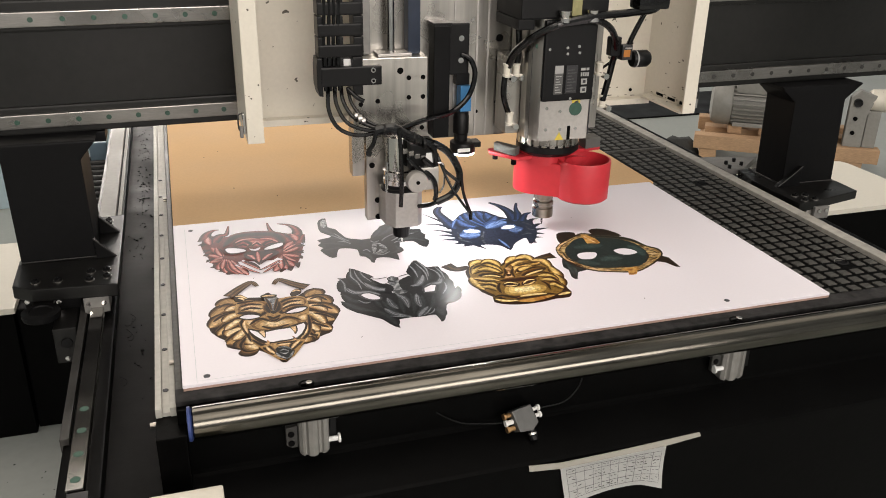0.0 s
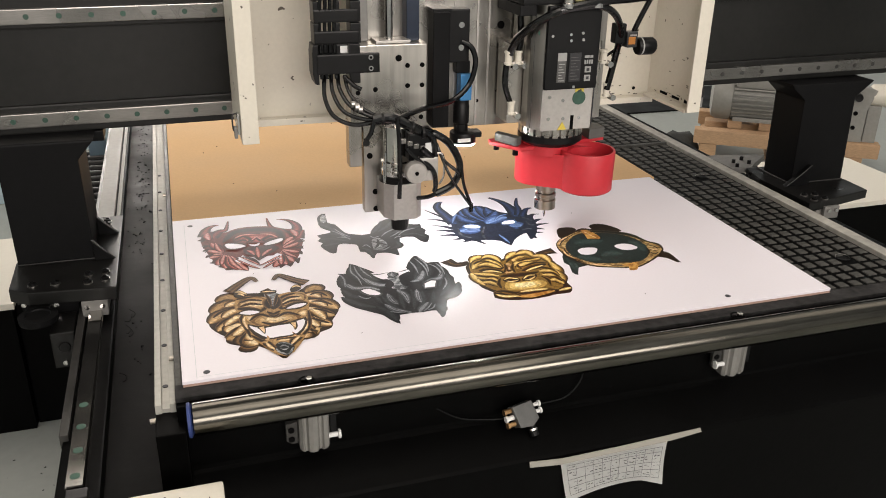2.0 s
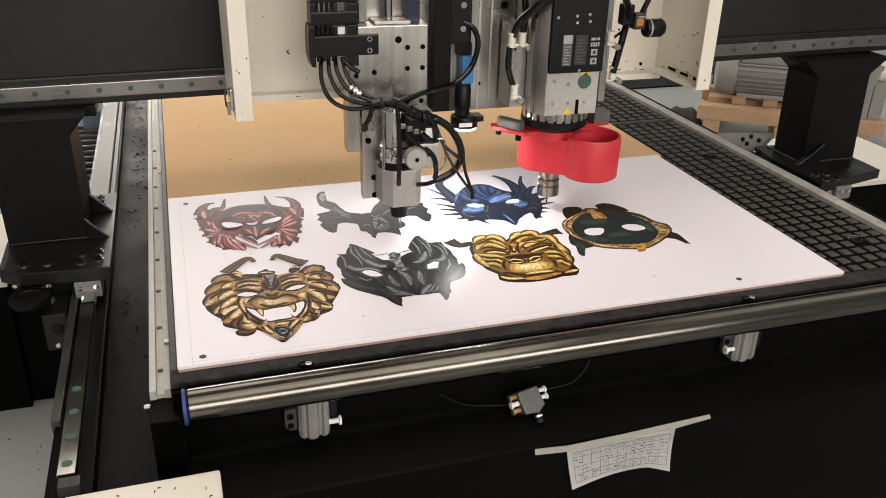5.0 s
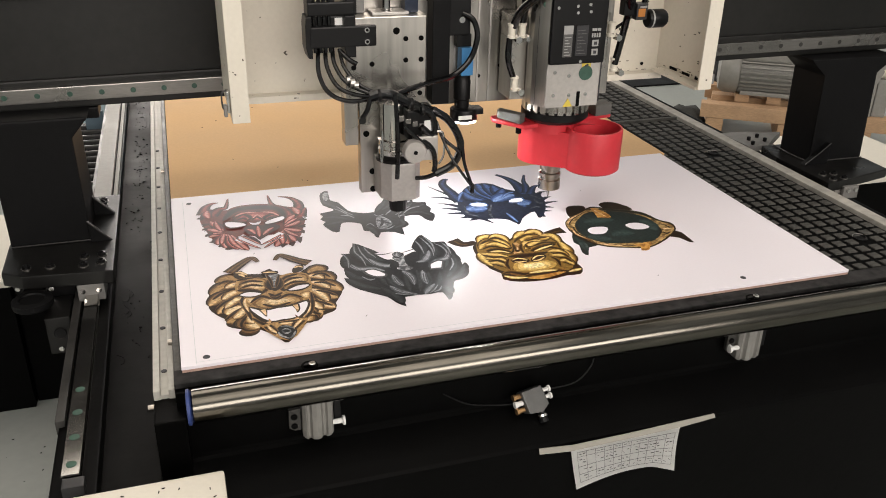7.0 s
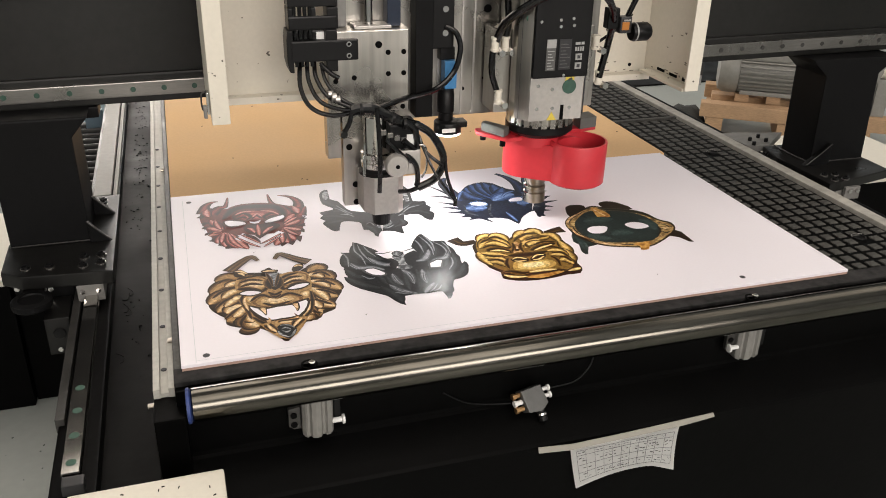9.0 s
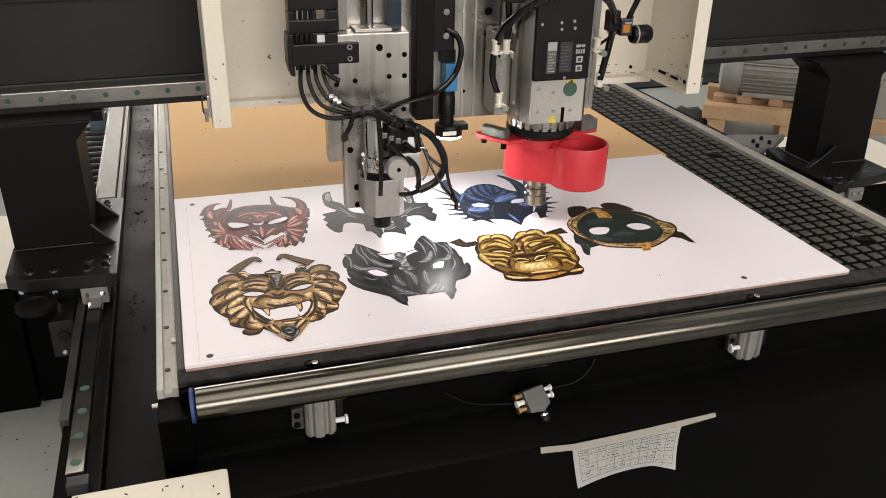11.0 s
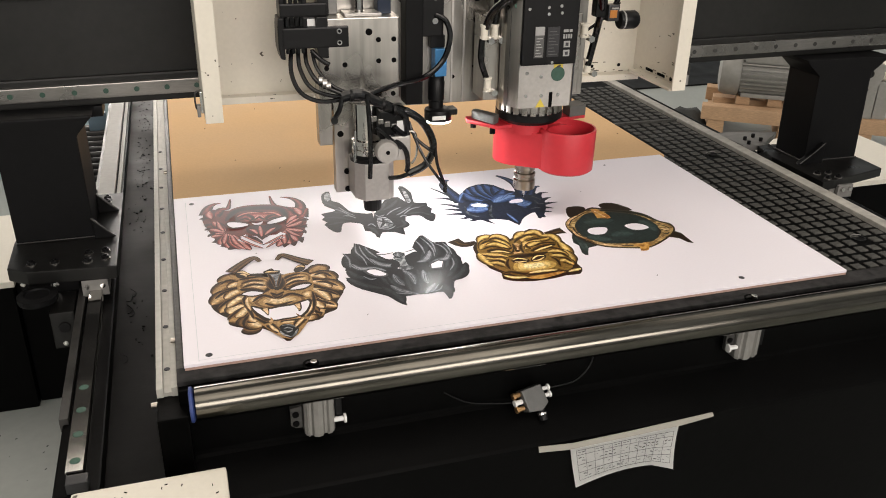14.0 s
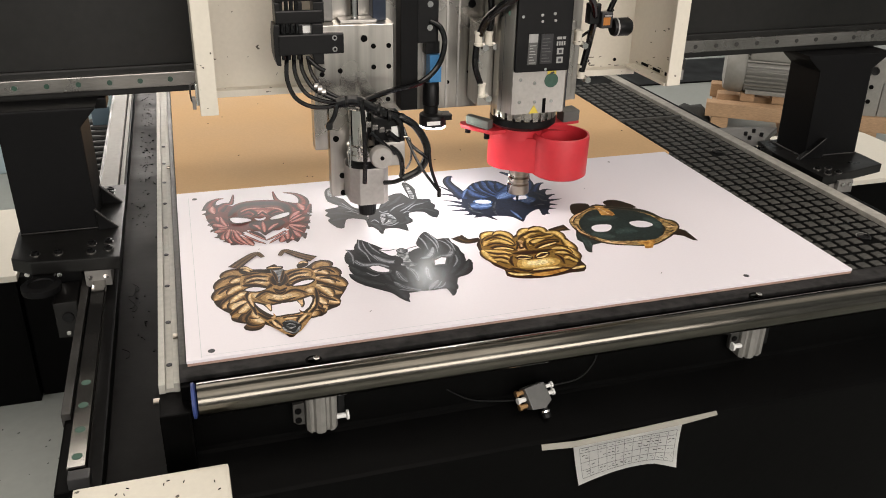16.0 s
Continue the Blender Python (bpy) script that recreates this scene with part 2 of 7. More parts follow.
for lx, ly, lz in LAMPS:
    lamp = thing("strip_lamp", "white strip lamp hanging from the workshop ceiling", "lamp", "ceiling strip lamps")
    part("housing", box(lx - 1.65, lx + 1.65, ly - LAMP_DEPTH / 2 - 0.02, ly + LAMP_DEPTH / 2 + 0.02, lz + 0.03, lz + 0.10, 0.005), WHITE, lamp)
    for s in (-1, 1):
        part("suspension_rod", lathe([(0.006, lz + 0.1), (0.006, 5.0)], (lx + s * 1.3, ly, 0), n=8), ALU, lamp)

# ---- machine base ----
base = thing("machine_base", "black painted steel base of a flatbed cutting machine", "machine base")
part("front_beam", prism([(-0.045, 0.8245), (-0.045, 0.735), (-0.125, 0.695), (-0.125, 0.02), (0.10, 0.02), (0.10, 0.8245)], -0.03, 1.62, "X", 0.007), BASE_BLACK, base)
part("bed_frame", box(-0.045, 1.495, -0.035, 2.75, 0.60, 0.826, 0.003), BASE_BLACK, base)
part("side_ledge", box(-0.200, -0.045, -0.10, 2.75, 0.02, 0.716, 0.003), LEDGE_BLACK, base)
part("side_ledge", box(1.496, 1.80, -0.10, 2.75, 0.02, 0.716, 0.003), BASE_BLACK, base)
part("end_plate", box(-0.045, 0.0, -0.07, -0.03, 0.70, 0.826, 0.003), BASE_BLACK, base)
part("rail_step", box(-0.196, -0.132, -0.105, 2.70, 0.716, 0.748, 0.003), BASE_BLACK, base)
part("rail_step", box(1.63, 1.70, -0.105, 2.70, 0.716, 0.748, 0.003), BASE_BLACK, base)

guide = thing("guide_rail", "ground steel linear guide rail with green hole caps", "rail", "gantry guide rails")
part("bar", prism([(-0.178, 0.748), (-0.152, 0.748), (-0.152, 0.756), (-0.1555, 0.759), (-0.1555, 0.764), (-0.152, 0.767), (-0.153, 0.770), (-0.177, 0.770), (-0.178, 0.767), (-0.1745, 0.764), (-0.1745, 0.759), (-0.178, 0.756)], -0.078, 2.66, "Y", 0), RAILSTEEL, guide)
for i in range(4):
    part("hole_cap", disc((-0.165, -0.055 + i * 0.064, 0.7702), 0.0075, 0.0012, "Z", 18), GREEN, guide, "dark green plastic hole cap")
part("end_stop", box(-0.176, -0.146, -0.102, -0.080, 0.748, 0.766, 0.002), INKGREY, guide)
part("rack", box(-0.200, -0.186, 0.07, 2.6, 0.735, 0.760, 0.001), GUNMETAL, guide)
part("cover_strip", box(-0.186, -0.146, 0.97, 2.6, 0.772, 0.782, 0.002), STRIP, guide, "pale cover strip on the far stretch of rail")
part("cover_strip", box(-0.143, -0.133, 0.97, 2.6, 0.756, 0.772, 0.002), STRIP, guide)
guide_r = thing("guide_rail", "ground steel linear guide rail with green hole caps", "rail", "gantry guide rails")
part("bar", box(1.652, 1.678, -0.078, 2.66, 0.748, 0.770, 0.002), STEEL, guide_r)

strip = thing("edge_profile", "pale aluminium edge profile with a screw groove", "profile")
part("outer_flange", box(-0.044, -0.034, -0.012, 2.70, 0.826, 0.842, 0.0012), EDGE_ALU, strip)
part("groove_floor", box(-0.034, -0.022, -0.010, 2.70, 0.826, 0.833, 0.0005), EDGE_ALU, strip)
part("inner_flange", box(-0.022, -0.013, -0.012, 2.70, 0.826, 0.842, 0.0012), EDGE_ALU, strip)
for i in range(9):
    part("screw", disc((-0.028, 0.055 + 0.135 * i, 0.8338), 0.0045, 0.0016, "Z", 12), INK, strip, "dark socket screw")
for y, z in ((0.120, 0.846), (-0.022, 0.822), (0.93, 0.848)):
    part("bolt", lathe([(0.0042, -0.006), (0.0042, 0.003), (0.003, 0.004)], (-0.014 if z > 0.83 else -0.047, y, z), "X", 12), NUT, strip, "bright steel bolt")

# ---- vacuum bed ----
bed = tagged(part("vacuum_bed", box(-0.012, 1.461, -0.040, 2.70, 0.826, 0.852, 0.002), BASE_BLACK), "black vacuum bed with a grid of grey square pads", "machine bed")
part("front_strip", box(-0.012, 1.460, -0.029, 0.010, 0.852, 0.8605, 0.002), FELT, bed, "dark grey felt strip along the front")
part("side_strip", box(-0.012, -0.001, 0.011, 2.70, 0.852, 0.858, 0.002), PAD, bed)
part("edge_frame", box(1.462, 1.493, -0.045, 2.70, 0.826, 0.862, 0.002), FRAME_ALU, bed, "pale aluminium edge frame")
for x in (0.187, 0.985):
    part("pocket", lathe([(0.013, 0.8600), (0.013, 0.8612), (0.010, 0.8612), (0.009, 0.8600)], (x, -0.032, 0), "Z", 20), HOLE, bed)
    part("bolt", lathe([(0.0055, 0.860), (0.0055, 0.866), (0.004, 0.867)], (x + 0.004, -0.034, 0), "Z", 12), BRIGHT, bed, "bright steel bolt")
for x, y in ((1.379, 0.145), (1.389, 0.700)):
    part("plug", lathe([(0.015, 0.852), (0.015, 0.8542), (0.0125, 0.8548), (0.0115, 0.8525)], (x, y, 0), "Z", 24), BLACK_MATT, bed, "round black suction plug")
    part("plug_ring", tube([(x - 0.016, y + 0.004, 0.8553), (x - 0.008, y + 0.013, 0.8553), (x + 0.004, y + 0.0145, 0.8553), (x + 0.014, y + 0.008, 0.8553)], 0.0009, 6, 4), DULL_STEEL, bed, "thin pale ring on the plug")

board = tagged(part("fibreboard", box(0.0, 1.235, 0.692, 2.60, 0.8585, 0.8675, 0.001), KRAFT), "bare tan fibreboard lying on the vacuum bed", "board")
sheet = thing("print_sheet", "white printed board with eight carnival mask prints", "board")
part("panel", box(0.0, 1.22, 0.0, 0.69, 0.8645, 0.8700, 0.0008), PAPER, sheet)
part("core", box(0.001, 1.219, -0.0006, 0.688, 0.8606, 0.8644, 0.0), EDGE, sheet, "reddish brown cut edge of the board")
for x, y in ((0.038, 0.020), (1.003, 0.026), (0.037, 0.649), (1.04, 0.652)):
    part("mark", disc((x, y, 0.8702), 0.0055 if x < 1.03 else 0.003, 0.0006, "Z", 18), INK, sheet, "black round registration mark")

# ---- front roller ----
roller = thing("front_roller", "polished chrome tube along the front of the bed", "roller")
part("tube", lathe([(0.020, 0.010), (0.0245, 0.012), (0.0250, 0.016), (0.0250, 1.50)], (0, -0.083, 0.855), "X", 48), CHROME, roller, smooth=True)
part("end_ring", lathe([(0.018, 0.003), (0.0258, 0.004), (0.0262, 0.008), (0.023, 0.010)], (0, -0.083, 0.855), "X", 32), BLUEFILM, roller, "dark blue rubber end ring", True)


BARREL = [(-0.024, 0.0), (0.024, 0.0), (0.024, -0.019), (0.021, -0.025), (0.014, -0.027), (0.011, -0.023), (0.007, -0.023), (0.004, -0.029), (-0.003, -0.031), (-0.010, -0.029), (-0.013, -0.023), (-0.016, -0.023), (-0.019, -0.026), (-0.024, -0.020)]


def air_cylinder(x, z, side):
    """A short ribbed cylinder; its air fitting points to the given side."""
    t = thing("air_cylinder", "small aluminium air cylinder with a push fitting under the roller", "pneumatic cylinder", "air cylinders under the roller")
    part("barrel", prism(BARREL, -0.044, 0.02, "Z", 0.0008), GREYALU, t)
    part("end_cap", prism([(px * 0.9, py * 0.9 - 0.001) for px, py in BARREL], -0.048, -0.0435, "Z", 0.0008), GREYALU, t)
    lug = part("mount_lug", prism([(-0.044, 0.004), (-0.026, 0.006), (-0.026, -0.034), (-0.036, -0.034), (-0.044, -0.028)], -0.016, -0.008, "Y", 0.001), GUNMETAL, t, "dark drilled mounting lug")
    for hz in (-0.008, -0.025):
        part("lug_hole", disc((-0.036, -0.0165, hz), 0.0052, 0.002, "Y", 14), HOLE, lug)
    part("mount_lug", box(0.026, 0.036, -0.016, -0.006, -0.030, 0.010, 0.001), BLACK_MATT, t)
    fz = -0.026 if side > 0 else -0.022
    part("push_fitting", lathe([(0.0042, side * 0.022), (0.0042, side * 0.037), (0.0078, side * 0.038), (0.0078, side * 0.0415), (0.003, side * 0.042)], (0, -0.020, fz), "X", 14), WHITE, t, "white push-in air fitting")
    t.matrix_basis = pose(x, -0.046, z)
    return t


air_cylinder(0.191, 0.800, 1)
air_cylinder(0.967, 0.806, -1)

valve = thing("air_manifold", "small aluminium air manifold with brass and white fittings", "valve")
part("block", prism([(-0.025, 0.022), (0.020, 0.024), (0.027, -0.014), (0.010, -0.026), (-0.019, -0.022)], -0.026, 0.0, "Y", 0.002), PLATEGREY, valve)
for z, m in ((0.015, BRASS), (0.001, WHITE), (-0.012, BRASS)):
    part("fitting", lathe([(0.005, -0.022), (0.005, -0.034), (0.0065, -0.035), (0.0065, -0.040)], (0, -0.012, z), "X", 12), m, valve, "brass fitting")
for z in (0.012, -0.002):
    part("fitting", lathe([(0.004, 0.022), (0.004, 0.036), (0.0065, 0.037), (0.0065, 0.041)], (0.002, -0.012, z), "X", 12), WHITE, valve, "white push-in fitting")
part("outlet", lathe([(0.007, -0.024), (0.007, -0.036), (0.009, -0.037), (0.009, -0.046)], (0.012, -0.014, 0), "Z", 14), BLACK_MATT, valve)
part("outlet_ring", lathe([(0.0085, -0.030), (0.0095, -0.031), (0.0095, -0.035), (0.0085, -0.036)], (0.012, -0.014, 0), "Z", 14), BRIGHT, valve, "bright outlet ring")
for x, z in ((-0.006, 0.006), (0.012, 0.012)):
    part("port", disc((x, -0.0245, z), 0.004, 0.002, "Y", 12), HOLE, valve)
valve.matrix_basis = pose(0.547, -0.060, 0.744, -34, -2, 10) @ Matrix.Scale(0.86, 4)
for nm, pts in (("air_hose", [(0.40, -0.045, 0.775), (0.44, -0.052, 0.752), (0.49, -0.055, 0.742), (0.515, -0.06, 0.742)]), ("air_hose", [(0.585, -0.06, 0.76), (0.63, -0.06, 0.765), (0.66, -0.052, 0.785), (0.67, -0.046, 0.81)])):
    tagged(part(nm, tube(pts, 0.0013), BLACK_MATT, None, "", True), "thin black air hose at the manifold", "hose")

paper = thing("paper_note", "handwritten table on white paper taped to the machine front", "paper note")
bm = bmesh.new()
rows = []
for j in range(9):
    v = j / 8
    row = []
    for i in range(17):
        u = i / 16
        lift = 0.0022 + 0.010 * v * v * (1 - u) ** 2 + 0.016 * max(0, u - 0.8) * 5 * v * v
        row.append(bm.verts.new((0.597 + 0.208 * u + v * (0.014 - 0.023 * u), -0.1255 - lift, 0.686 + 0.002 * u - v * 0.085 + 0.010 * math.sin(3.14 * u) * v)))
    rows.append(row)
for a, b in zip(rows, rows[1:]):
    for i in range(16):
        bm.faces.new((a[i], a[i + 1], b[i + 1], b[i]))
bmesh.ops.solidify(bm, geom=bm.faces[:], thickness=0.0004)
page = part("page", bm, WHITE, paper, smooth=True)


def on_page(u, v):
    lift = 0.0030 + 0.010 * v * v * (1 - u) ** 2 + 0.016 * max(0, u - 0.8) * 5 * v * v
    return (0.597 + 0.208 * u + v * (0.014 - 0.023 * u), -0.1255 - lift, 0.686 + 0.002 * u - v * 0.085 + 0.010 * math.sin(3.14 * u) * v)


def page_bar(u0, v0, u1, v1, r):
    n = 6
    part("table_line", tube([on_page(u0 + (u1 - u0) * k / n, v0 + (v1 - v0) * k / n) for k in range(n + 1)], r, 4, 1), INK, page)


for k in range(12):
    page_bar(0.05 + 0.083 * k, 0.16, 0.05 + 0.083 * k, 0.88, 0.00025)
for v in (0.16, 0.28, 0.52, 0.70, 0.88):
    page_bar(0.05, v, 0.96, v, 0.00025)
note_rng = random.Random(3)
for k in range(11):
    for v in (0.22, 0.36, 0.44, 0.60, 0.76, 0.82):
        for q in range(2):
            if note_rng.random() < 0.62:
                u0 = 0.060 + 0.083 * k + 0.034 * q + note_rng.uniform(0, 0.008)
                page_bar(u0, v + note_rng.uniform(-0.02, 0.02), u0 + note_rng.uniform(0.012, 0.03), v + note_rng.uniform(-0.02, 0.02), note_rng.choice((0.0003, 0.0004, 0.0006)))
part("tape", prism([(0.540, 0.686), (0.538, 0.698), (0.600, 0.692), (0.700, 0.694), (0.868, 0.701), (0.872, 0.692), (0.806, 0.6855), (0.700, 0.6825), (0.596, 0.680)], -0.1305, -0.1290, "Y"), TAPE, paper, "torn beige masking tape")

# ---- gantry ----
gantry = thing("gantry", "black painted steel gantry with ground steel guide rails", "gantry")
GY = 0.700
LEAN = Matrix.Translation((-0.15, 0, 1.1)) @ Matrix.Rotation(radians(-0.60), 4, "Y") @ Matrix.Translation((0.15, 0, -1.1))
beam = part("beam", box(-0.75, 2.45, GY + 0.006, GY + 0.24, 1.085, 1.375, 0.006), BEAM_BLACK, gantry)
beam.matrix_basis = LEAN
for z0, z1 in ((1.086, 1.146), (1.300, 1.362)):
    part("beam_lip", box(-0.75, 2.45, GY - 0.004, GY + 0.02, z0, z1, 0.004), BEAM_BLACK, beam)
for z0 in (1.102, 1.311):
    rail = part("rail", box(-0.75, 2.45, GY - 0.016, GY - 0.003, z0, z0 + 0.030, 0.002), STEEL, gantry, "ground steel rail with green hole caps")
    rail.matrix_basis = LEAN
    for i in range(52):
        part("hole_cap", disc((-0.71 + 0.0605 * i, GY - 0.0165, z0 + 0.015), 0.0055, 0.0012, "Y", 14), GREEN if i < 20 else GUNMETAL, rail)


def foot_bolt(x, y, z, foot):
    """A black socket bolt in a steel ring, added for the hole rim's light crescent."""
    part("hole_rim", lathe([(0.0100, z), (0.0100, z + 0.0018), (0.0080, z + 0.0022)], (x, y, 0), "Z", 18), STEEL, foot, "steel ring for the bright crescent round a hole")
    part("bolt", lathe([(0.0080, z + 0.0020), (0.0080, z + 0.007), (0.0045, z + 0.008), (0.0040, z + 0.004)], (x, y, 0), "Z", 12), BLACK_MATT, foot, "black socket bolt")


# left leg with its foot, gusset and rail carriage
part("post", prism([(-0.319, 0.822), (-0.165, 0.822), (-0.168, 1.045), (-0.138, 1.080), (-0.134, 1.086), (-0.345, 1.086), (-0.340, 1.075), (-0.322, 1.05)], 0.618, 0.79, "Y", 0.004), BLACK, gantry)
FOOT_L = [(-0.323, 0.505), (-0.285, 0.478), (-0.118, 0.462), (-0.116, 0.870), (-0.300, 0.870), (-0.325, 0.630)]
foot = part("foot_plate", prism(FOOT_L, 0.794, 0.822, "Z", 0.003), BLACK_WORN, gantry)
for x, y in ((-0.279, 0.510), (-0.236, 0.507), (-0.174, 0.535), (-0.174, 0.496), (-0.142, 0.537), (-0.141, 0.503), (-0.150, 0.835), (-0.150, 0.812)):
    foot_bolt(x, y, 0.822, foot)
part("gusset", prism([(-0.166, 0.822), (-0.126, 0.822), (-0.166, 0.868)], 0.606, 0.617, "Y", 0.002), BLACK, gantry)
part("gusset", prism([(-0.166, 0.822), (-0.122, 0.822), (-0.166, 0.868)], 0.752, 0.763, "Y", 0.002), BLACK, gantry)
for y in (0.606, 0.752):
    part("weld_seam", tube([(-0.168, y - 0.001, 0.870), (-0.146, y - 0.001, 0.846), (-0.124, y - 0.001, 0.825)], 0.0016, 6, 4), WELD, gantry)
part("beam_bracket", box(-0.150, -0.118, 0.690, 0.760, 1.062, 1.085, 0.003), BLACK, gantry)
part("ring_flange", lathe([(0.022, 0.774), (0.036, 0.774), (0.037, 0.777), (0.037, 0.787), (0.024, 0.789), (0.022, 0.786)], (-0.268, 0.446, 0), "Z", 28), BLACK, gantry, "round black flange")
part("ring_floor", disc((-0.268, 0.446, 0.775), 0.0225, 0.003, "Z", 24), HOLE, gantry)
part("flange_arm", box(-0.288, -0.248, 0.478, 0.56, 0.776, 0.788, 0.003), BLACK_WORN, gantry)
part("weld_seam", tube([(-0.318, 0.615, 0.824), (-0.24, 0.613, 0.825), (-0.17, 0.615, 0.824), (-0.128, 0.612, 0.825)], 0.0022, 6, 4), BLACK_WORN, gantry)
carriage = part("rail_carriage", box(-0.190, -0.140, 0.470, 0.62, 0.757, 0.793, 0.002), DULL_STEEL, gantry, "steel rail carriage")
for dx in (0.010, 0.040):
    part("bolt", lathe([(0.005, 0.466), (0.005, 0.470)], (-0.19 + dx, 0, 0.780), "Y", 12), BRIGHT, carriage)

# right leg
part("post", prism([(1.655, 0.822), (1.825, 0.822), (1.815, 1.060), (1.862, 1.098), (1.868, 1.104), (1.600, 1.104), (1.610, 1.092), (1.648, 1.060)], 0.640, 0.762, "Y", 0.004), BLACK, gantry)
FOOT_R = [(1.600, 0.495), (1.640, 0.500), (1.833, 0.545), (1.836, 0.630), (1.80, 0.800), (1.620, 0.795), (1.598, 0.70)]
foot = part("foot_plate", prism(FOOT_R, 0.798, 0.822, "Z", 0.003), BLACK_WORN, gantry)
for x, y in ((1.628, 0.552), (1.659, 0.548), (1.631, 0.515), (1.664, 0.515)):
    foot_bolt(x, y, 0.822, foot)
back_plate = part("back_plate", prism([(1.575, 0.802), (1.640, 0.797), (1.755, 0.890), (1.600, 0.925), (1.565, 0.925)], 0.806, 0.824, "Z", 0.002), DULL_STEEL, gantry, "bare steel plate")
for x, y in ((1.610, 0.845), (1.597, 0.808), (1.650, 0.862), (1.650, 0.825)):
    part("bolt", lathe([(0.0055, 0.824), (0.0055, 0.834), (0.0035, 0.835)], (x, y, 0), "Z", 12), BLACK_MATT, back_plate, "black socket bolt")
part("gusset", prism([(1.626, 0.822), (1.700, 0.822), (1.700, 0.878)], 0.622, 0.639, "Y", 0.002), BLACK, gantry)
part("weld_seam", tube([(1.628, 0.621, 0.826), (1.664, 0.620, 0.853), (1.699, 0.621, 0.880)], 0.0016, 6, 4), WELD, gantry)
part("weld_seam", tube([(1.70, 0.638, 0.824), (1.73, 0.637, 0.825), (1.77, 0.637, 0.825), (1.826, 0.638, 0.824)], 0.0020, 6, 4), WELD, gantry)
part("weld_seam", tube([(1.652, 0.79, 0.825), (1.650, 0.72, 0.824), (1.652, 0.65, 0.824)], 0.0020, 6, 4), WELD, gantry)
clip = part("front_bracket", box(1.655, 1.702, 0.496, 0.506, 0.772, 0.806, 0.002), DULL_STEEL, gantry, "small steel bracket")
for x in (1.667, 1.690):
    part("bolt", lathe([(0.0055, 0.490), (0.0055, 0.496)], (x, 0, 0.796), "Y", 12), BRIGHT, clip)
carriage_r = part("rail_carriage", box(1.64, 1.69, 0.510, 0.64, 0.772, 0.797, 0.002), ALU_SOFT, gantry, "steel rail carriage")
part("drive_bracket", prism([(-0.315, 0.79), (-0.28, 0.794), (-0.20, 0.794), (-0.20, 0.74), (-0.26, 0.73), (-0.305, 0.75)], 0.52, 0.60, "Y", 0.004), BLACK, gantry)
switch = part("limit_switch", box(-0.250, -0.205, 0.42, 0.51, 0.676, 0.755, 0.003), BLACK_WORN, gantry, "small black limit switch box")
part("switch_disc", lathe([(0.0105, 0.4165), (0.0115, 0.418), (0.0115, 0.420)], (-0.226, 0, 0.722), "Y", 20), BLACK_MATT, switch, "round black switch cap")
part("screw", lathe([(0.0025, 0.4155), (0.0052, 0.416), (0.0055, 0.420)], (-0.229, 0, 0.688), "Y", 12), BRIGHT, switch, "bright socket screw")
for x, z in ((-0.243, 0.770), (-0.303, 0.778)):
    part("screw", lathe([(0.0025, 0.5150), (0.0052, 0.5155), (0.0055, 0.520)], (x, 0, z), "Y", 12), BRIGHT, gantry, "bright socket screw")

# ---- carriage housing ----
housing = thing("carriage_housing", "cream painted sheet-metal carriage housing open at the front", "machine housing")
TOPZ = 1.80
part("back_panel", box(0.135, 1.134, 0.618, 0.622, 1.098, TOPZ, 0.001), CREAM, housing)
part("bottom_lip", box(0.135, 1.130, 0.590, 0.617, 1.098, 1.112, 0.001), CREAM, housing)
part("side_wall", box(0.131, 0.135, 0.405, 0.622, 1.118, TOPZ, 0.001), CREAM, housing)
part("side_wall", box(1.130, 1.134, 0.405, 0.622, 1.118, TOPZ, 0.001), CREAM, housing)
part("front_flange", box(0.131, 0.163, 0.398, 0.404, 1.118, TOPZ, 0.0015), CREAM, housing)
part("front_flange", box(1.102, 1.134, 0.398, 0.404, 1.120, TOPZ, 0.0015), CREAM, housing)
part("wall_lip", box(1.100, 1.129, 0.406, 0.588, 1.118, 1.124, 0.001), CREAM, housing)
for x, s in ((0.131, -1), (1.134, 1)):
    lat = part("latch", box(x + s * 0.001, x + s * 0.006, 0.410, 0.432, 1.135, 1.175, 0.001), BRIGHT, housing, "bright steel toggle latch")
    part("latch_bow", tube([(x + s * 0.006, 0.414, 1.14), (x + s * 0.014, 0.414, 1.145), (x + s * 0.014, 0.414, 1.172), (x + s * 0.006, 0.414, 1.176)], 0.0016, 6, 4), GUNMETAL, lat)
    part("latch_hook", box(x + s * 0.0065, x + s * 0.013, 0.409, 0.424, 1.128, 1.150, 0.002), DULL_STEEL, lat)

for k in range(3):
    part("slot", box(1.1285, 1.1300, 0.425 + 0.052 * k, 0.455 + 0.052 * k, 1.128, 1.134, 0.0), HOLE, housing)
for x, z in ((0.985, 1.175), (0.985, 1.300), (1.02, 1.128), (1.09, 1.128)):
    part("panel_hole", disc((x, 0.6172, z), 0.004, 0.002, "Y", 12), HOLE, housing)

scuff_rng = random.Random(21)
